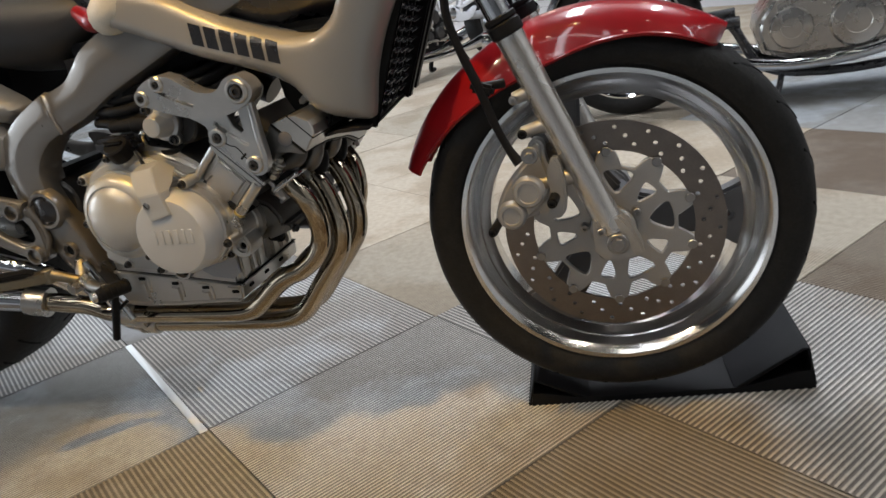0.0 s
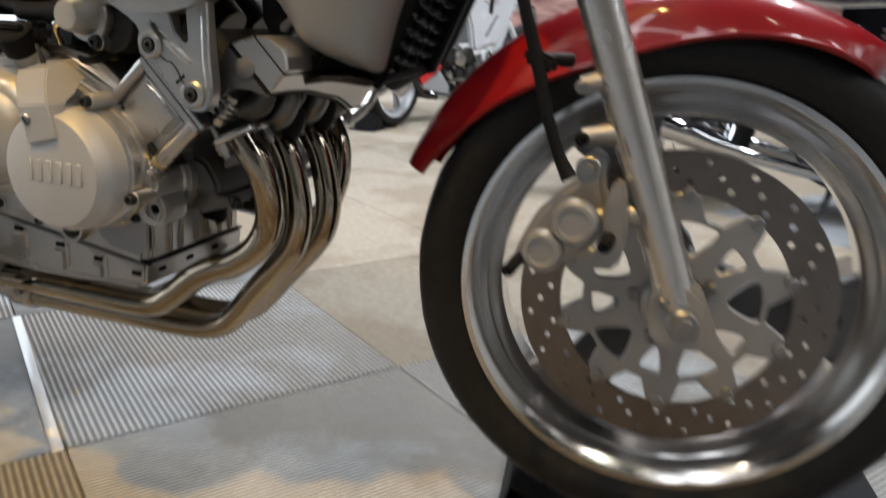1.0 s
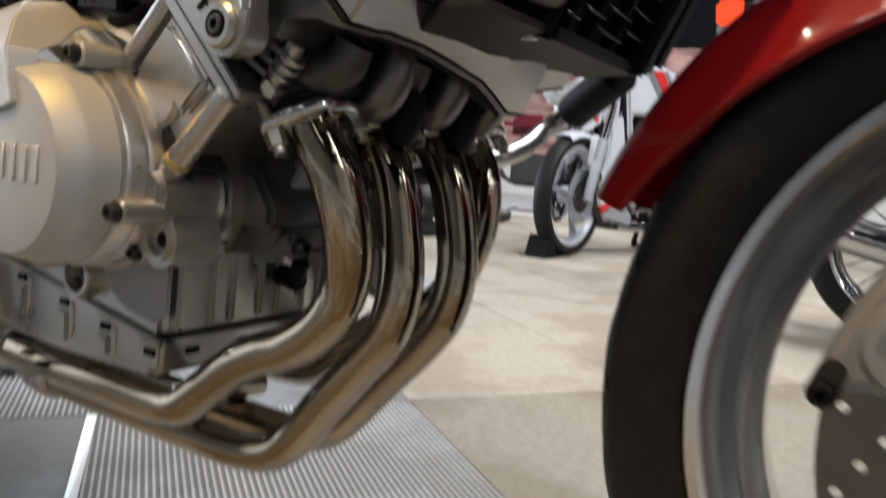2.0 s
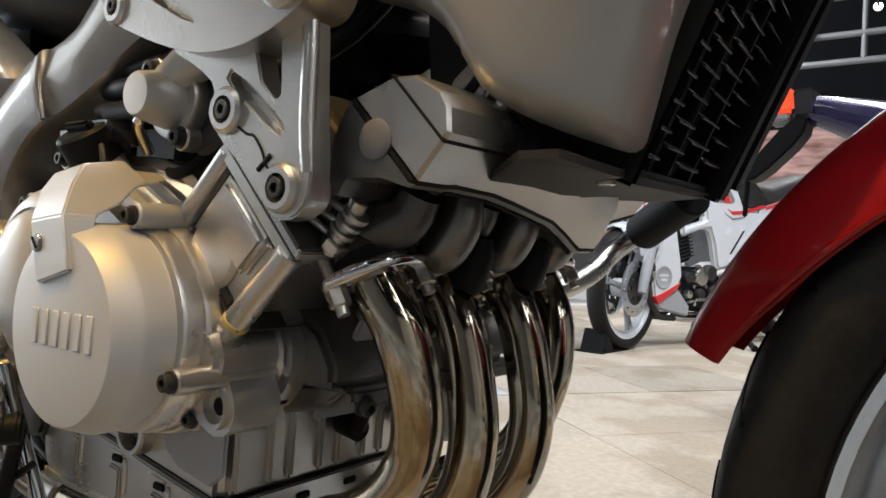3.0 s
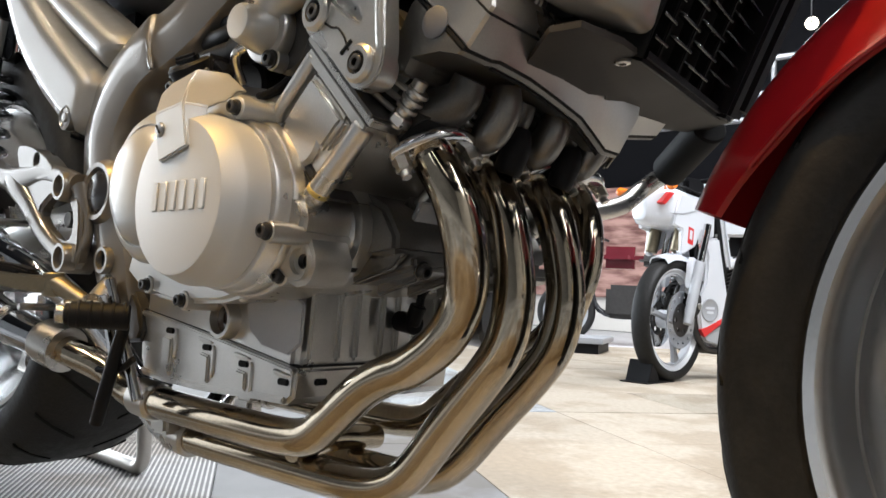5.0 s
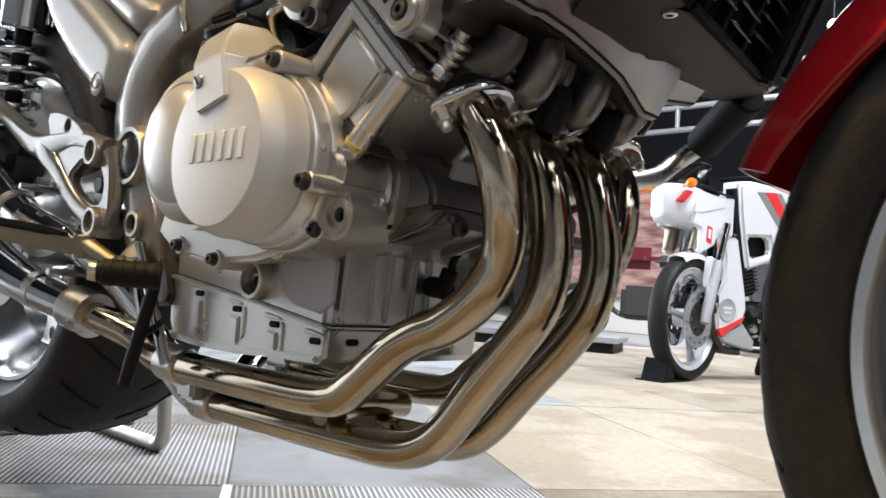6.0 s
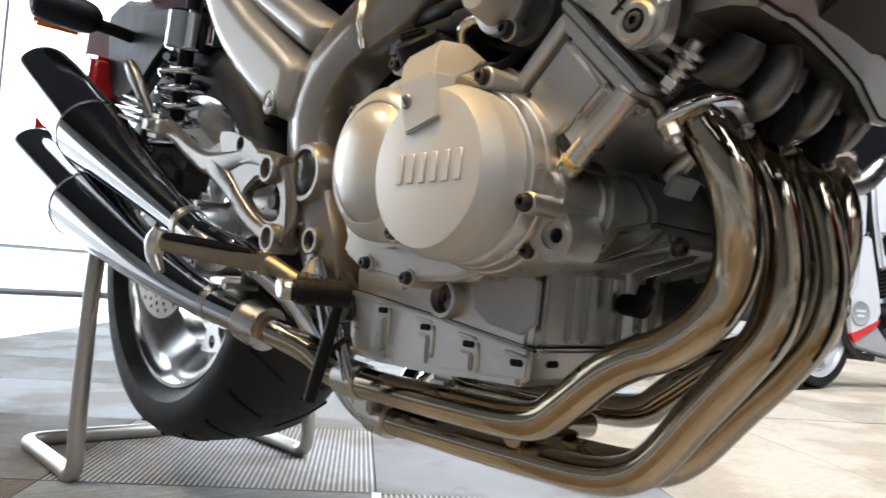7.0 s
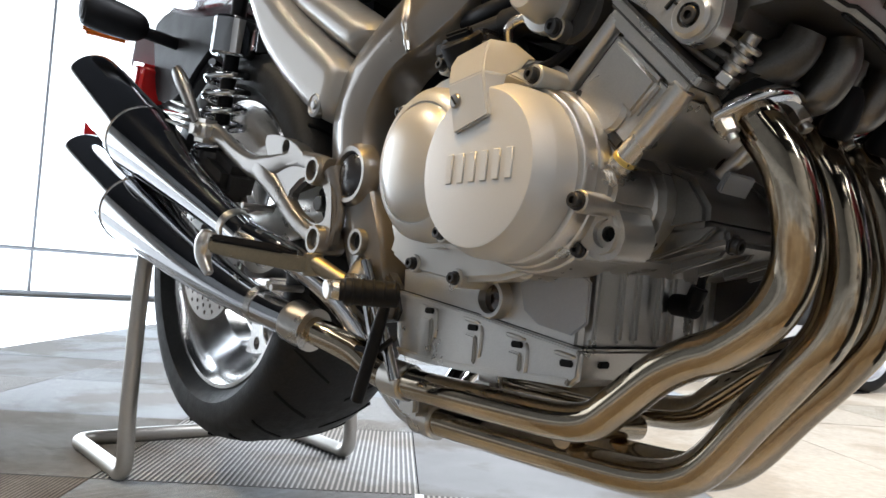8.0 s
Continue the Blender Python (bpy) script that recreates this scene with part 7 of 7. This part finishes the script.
        p("foot_bracket", plate(rounded([(-0.5, 0.36), (-0.56, 0.3), (-0.72, 0.3), (-0.8, 0.36), (-0.78, 0.38), (-0.66, 0.34), (-0.56, 0.4)], 1), *sorted((0.1 * s, 0.122 * s)), (), 0.004), WHITE, "white footrest bracket")
        p("silencer", tube([(-0.1, 0.08 * s, 0.15), (-0.21, 0.095 * s, 0.136), (-0.55, 0.1 * s, 0.132), (-0.8, 0.13 * s, 0.16), (-1.4, 0.17 * s, 0.26)], [0.018, 0.019, 0.021, 0.04, 0.045], 20), CHROME, "chromed silencer")
        p("rear_shock", rod((-0.95, 0.11 * s, 0.66), (-1.08, 0.11 * s, 0.34), 0.026, 16), CHROME, "chromed shock absorber")
    # engine: black block, finned cylinders and bright covers
    e = p("engine", plate(rounded([(-0.12, 0.2), (-0.14, 0.4), (-0.42, 0.4), (-0.5, 0.34), (-0.52, 0.22), (-0.42, 0.17), (-0.2, 0.17)], 1), -0.1, 0.085, (), 0.02, 3), BLACK, "black four-cylinder engine")
    p("cylinder_block", box(-0.1, 0, 0.5, 0.26, 0.18, 0.2, 0.015, (0, 16, 0)), BLACK, "", e)
    p("airbox", box(-0.24, 0, 0.68, 0.26, 0.13, 0.16, 0.02), BLACK, "", e)
    for k in range(10):
        p("cooling_fin", box(-0.1 + 0.004 * k, 0, 0.42 + 0.018 * k, 0.3, 0.2, 0.005, 0.0015, (0, 16, 0)), DARK, "", e)
    for x, z, r in ((-0.3, 0.35, 0.05), (-0.2, 0.345, 0.03), (-0.37, 0.37, 0.045), (-0.21, 0.26, 0.024), (-0.3, 0.26, 0.032), (-0.4, 0.27, 0.04), (-0.46, 0.3, 0.026)):
        p("engine_cover", lathe([(r, 0), (r, 0.022), (r * 0.86, 0.034), (r * 0.4, 0.038), (0.002, 0.038)], 24, pose(x, 0.08, z, 0, 0, 180)), STEEL if r in (0.05, 0.024, 0.026) else DARK, "round engine cover", e)
    for k, (x, z) in enumerate(((-0.15, 0.24), (-0.25, 0.3), (-0.34, 0.3), (-0.26, 0.21), (-0.36, 0.21), (-0.44, 0.22), (-0.48, 0.26))):
        p("engine_bolt", rod((x, 0.085, z), (x, 0.105, z), 0.011, 10), CHROME if k % 2 else BOLT, "", e)
    p("gear_linkage", tube([(-0.2, 0.11, 0.22), (-0.3, 0.115, 0.235), (-0.42, 0.115, 0.225), (-0.52, 0.115, 0.25)], 0.008, 10), STEEL, "", e)
    for k in range(4):
        y = -0.09 + 0.06 * k
        p("exhaust_pipe", tube([(-0.02, y, 0.5), (0.06, y, 0.44), (0.07, y, 0.28), (0.0, y, 0.16), (-0.12, y, 0.14)], 0.017, 12, 4), DARK)
    st = p("centre_stand", tube([(-0.52, 0.09, 0.22), (-0.56, 0.13, 0.12), (-0.58, 0.17, 0.02), (-0.5, 0.19, 0.012)], [0.014, 0.014, 0.016, 0.012]), BLACK, "black centre stand")
    p("stand_leg", tube([(-0.52, -0.09, 0.22), (-0.56, -0.13, 0.12), (-0.58, -0.17, 0.02), (-0.64, -0.19, 0.012)], [0.014, 0.014, 0.016, 0.012]), BLACK, "", st)
    p("side_stand", tube([(-0.5, 0.12, 0.2), (-0.44, 0.24, 0.1), (-0.4, 0.34, 0.03), (-0.38, 0.38, 0.012)], [0.012, 0.012, 0.014, 0.018]), BLACK, "black side stand")


GLASS = bpy.data.materials.new("clear_windscreen")
GLASS.use_nodes = True
GLASS.node_tree.nodes["Principled BSDF"].inputs["Transmission Weight"].default_value = 1.0
GLASS.node_tree.nodes["Principled BSDF"].inputs["Roughness"].default_value = 0.05
GLASS.node_tree.nodes["Principled BSDF"].inputs["Base Color"].default_value = (0.8, 0.82, 0.82, 1)
white_sportsbike()
wheel_wedge((-1.62, 2.77, 0.0), 86)


def classic_bike():
    """Old-style machine with wire wheels, chrome pipes and a violet tail; parallel to the first."""
    at = (0.45, 2.0, 0)
    b = thing("motorcycle", at, "older motorcycle with wire wheels, chrome pipes and a violet tail", "motorcycle")

    def p(name, bm, mat, label="", smooth=38):
        return part(name, bm, mat, b, label, None, smooth)

    for x, n in ((-0.12, "rear_wheel"), (1.22, "front_wheel")):
        plain_wheel(b, Matrix.Translation((x, 2.0, 0.29)), 0.29, 0.225, 0.055, 3, CHROME, False, True, n)
    case = [(0.36, 0.16), (0.72, 0.16), (0.8, 0.24), (0.78, 0.38), (0.62, 0.42), (0.4, 0.4), (0.32, 0.28)]
    e = p("engine", plate(rounded(case, 1), 1.86, 2.14, (), 0.02, 3), STEEL, "polished engine case")
    for x, z, r in ((0.64, 0.27, 0.085), (0.44, 0.27, 0.07)):
        part("engine_cover", lathe([(r, 0), (r, 0.03), (r * 0.92, 0.04), (r * 0.5, 0.044), (r * 0.48, 0.041), (0.002, 0.042)], 36, Matrix.Translation((x, 1.86, z))), STEEL, e, "polished round side cover")
    part("case_strip", plate(rounded([(0.38, 0.19), (0.72, 0.21), (0.72, 0.34), (0.4, 0.36)], 1), 1.835, 1.86, (), 0.008), STEEL, e)
    for k in range(9):
        part("cooling_fin", box(0.62, 2.0, 0.44 + 0.02 * k, 0.22, 0.3, 0.006, 0.002), DARKCAST, e)
    part("cylinder", box(0.62, 2.0, 0.5, 0.16, 0.24, 0.22, 0.02), DARK, e)
    for y in (1.83, 2.17):
        p("exhaust_pipe", tube([(0.72, y * 0.99 + 0.02, 0.52), (0.82, y, 0.5), (0.88, y, 0.4), (0.86, y, 0.27), (0.76, y, 0.19), (0.6, y, 0.155), (0.4, y, 0.15), (0.1, y, 0.2)], 0.021, 18, 6), CHROME, "chrome exhaust pipe")
        p("silencer", tube([(0.12, y, 0.2), (0.02, y - 0.01, 0.225), (-0.1, y - 0.02, 0.26), (-0.5, y - 0.03, 0.35), (-0.62, y - 0.03, 0.375)], [0.024, 0.035, 0.042, 0.042, 0.034], 24), CHROME, "chrome silencer")
        p("frame_tube", tube([(0.95, y * 0.5 + 1.0, 0.75), (0.92, y * 0.6 + 0.8, 0.4), (0.86, y * 0.7 + 0.6, 0.14), (0.4, y * 0.7 + 0.6, 0.12), (0.25, y * 0.7 + 0.6, 0.3)], 0.016, 12), GLOSSBLACK, "black frame tube")
        p("rear_shock", rod((-0.08, y, 0.34), (0.02, y, 0.66), 0.024), CHROME)
        p("swingarm", rod((0.28, y * 0.8 + 0.4, 0.31), (-0.12, y * 0.8 + 0.4, 0.29), 0.02), GLOSSBLACK)
        p("fork_leg", rod((1.22, y * 0.6 + 0.8, 0.29), (1.0, y * 0.6 + 0.8, 0.85), 0.024), CHROME)
    loops = []
    for k in range(17):
        a = radians(20 + 150 * k / 16)
        loops.append([(-0.12 + (0.32 - d) * math.cos(a), 2.0 + y, 0.29 + (0.32 - d) * math.sin(a)) for y, d in ((-0.075, 0.03), (-0.05, 0.008), (0, 0), (0.05, 0.008), (0.075, 0.03), (0.07, 0.032), (0, 0.005), (-0.07, 0.032))])
    p("rear_mudguard", loft(loops), GLOSSBLACK, "black rear mudguard")
    loops = []
    for x, w, z0, z1 in ((-0.6, 0.06, 0.925, 1.0), (-0.52, 0.07, 0.89, 0.99), (-0.4, 0.09, 0.83, 0.97), (-0.2, 0.12, 0.74, 0.93), (0.05, 0.13, 0.68, 0.86), (0.2, 0.12, 0.66, 0.82)):
        loops.append([(x, 2.0 + w * math.copysign(abs(math.cos(a)) ** 0.6, math.cos(a)), (z0 + z1) / 2 + (z1 - z0) / 2 * math.copysign(abs(math.sin(a)) ** 0.7, math.sin(a))) for a in np.linspace(0, 2 * math.pi, 20, endpoint=False)])
    loops = [[(x - 0.05, y, z - 0.05) for x, y, z in lp] for lp in loops]
    t = p("tail_cowl", loft(loops), PURPLE, "dark violet tail cowl", 60)
    lamp_box = part("lamp_body", box(-0.625, 1.985, 0.917, 0.07, 0.12, 0.088, 0.012, (0, -6, 0)), GLOSSBLACK, t, "glossy black lamp body")
    part("tail_lamp", box(-0.69, 1.985, 0.926, 0.08, 0.13, 0.074, 0.01, (0, -6, 0)), LITRED, lamp_box, "lit red tail lamp")
    part("lamp_window", box(-0.692, 1.985, 0.879, 0.066, 0.112, 0.022, 0.005, (0, -6, 0)), PALEGREY, lamp_box, "pale lower lamp window")
    part("lamp_bracket", plate(rounded([(-0.61, 0.88), (-0.66, 0.875), (-0.79, 0.72), (-0.785, 0.69), (-0.74, 0.7), (-0.62, 0.82)], 1), 1.93, 2.04, (), 0.006), BLACK, t, "black plate holder")
    part("strap", box(-0.782, 1.975, 0.645, 0.012, 0.02, 0.12, 0.003, (0, 3, 0)), BLACK, t)
    loops = []
    for x, w, z0, z1 in ((0.2, 0.09, 0.68, 0.8), (0.35, 0.13, 0.66, 0.9), (0.6, 0.15, 0.68, 0.97), (0.85, 0.12, 0.74, 0.95), (0.92, 0.07, 0.78, 0.9)):
        loops.append([(x, 2.0 + w * math.copysign(abs(math.cos(a)) ** 0.6, math.cos(a)), (z0 + z1) / 2 + (z1 - z0) / 2 * math.copysign(abs(math.sin(a)) ** 0.7, math.sin(a))) for a in np.linspace(0, 2 * math.pi, 20, endpoint=False)])
    p("fuel_tank", loft(loops), PURPLE, "dark violet fuel tank")
    p("handlebar", tube([(0.75, 1.65, 1.0), (0.88, 1.8, 1.05), (0.95, 2.0, 0.98), (0.88, 2.2, 1.05), (0.75, 2.35, 1.0)], 0.012), CHROME)
    p("front_mudguard", loft([[(1.22 + (0.31 - d) * math.cos(a), 2.0 + y, 0.29 + (0.31 - d) * math.sin(a)) for y, d in ((-0.065, 0.02), (0, 0), (0.065, 0.02), (0, 0.006))] for a in (radians(30 + 110 * k / 12) for k in range(13))]), CHROME)
    s = p("side_stand", tube([(0.42, 1.9, 0.14), (0.4, 1.86, 0.06), (0.36, 1.82, 0.014), (0.3, 1.81, 0.01)], 0.011), GLOSSBLACK, "black side stand")


LITRED = material("red_white_lamp_lens", (0.85, 0.07, 0.02), 0.2, 0.0, 0.25, 20, 0.0, 100, 0.5, emit=0.9)
classic_bike()


def low_plinth(x, y, sx, sy, turn):
    s = thing("display_plinth", (x, y, 0), "low grey display plinth on the floor", "plinth")
    part("top", box(x, y, 0.09, sx, sy, 0.04, 0.006, (0, 0, turn)), PALEGREY, s)
    part("base", box(x, y, 0.035, sx * 0.94, sy * 0.9, 0.09, 0.002, (0, 0, turn)), BLACK, s)


low_plinth(-3.2, 4.3, 1.1, 0.6, 20)


def far_bike():
    """A small far machine seen past the pipes, wheel-on."""
    at = (-3.7, 5.6, 0)
    b = thing("motorcycle", at, "small dark motorcycle standing far back in the hall", "motorcycle")
    M = Matrix.Translation(at) @ pose(0, 0, 0, 0, 0, 200)
    for x in (0, -1.2):
        plain_wheel(b, M @ Matrix.Translation((x, 0, 0.27)), 0.27, 0.21, 0.045, 3, PALEGREY, True, False)
    for s in (-1, 1):
        part("fork_leg", rod((0, 0.09 * s, 0.27), (-0.2, 0.09 * s, 0.85), 0.02), CHROME, b, m=M)
    part("engine", box(-0.55, 0, 0.38, 0.36, 0.26, 0.3, 0.04), DARK, b, m=M)
    part("fuel_tank", box(-0.48, 0, 0.78, 0.42, 0.24, 0.2, 0.08), MAROON, b, m=M)
    part("seat", box(-0.95, 0, 0.76, 0.6, 0.24, 0.1, 0.04), LEATHER, b, m=M)
    part("frame_tube", tube([(-0.2, 0, 0.8), (-0.3, 0, 0.3), (-0.8, 0, 0.26), (-1.2, 0, 0.28)], 0.025), GLOSSBLACK, b, m=M)
    part("handlebar", tube([(-0.32, 0.32, 0.96), (-0.24, 0, 0.98), (-0.32, -0.32, 0.96)], 0.012), BLACK, b, m=M)
    part("stand", rod((-0.7, 0.1, 0.26), (-0.68, 0.22, 0.0), 0.012), BLACK, b, m=M)


far_bike()


lay_carpet()
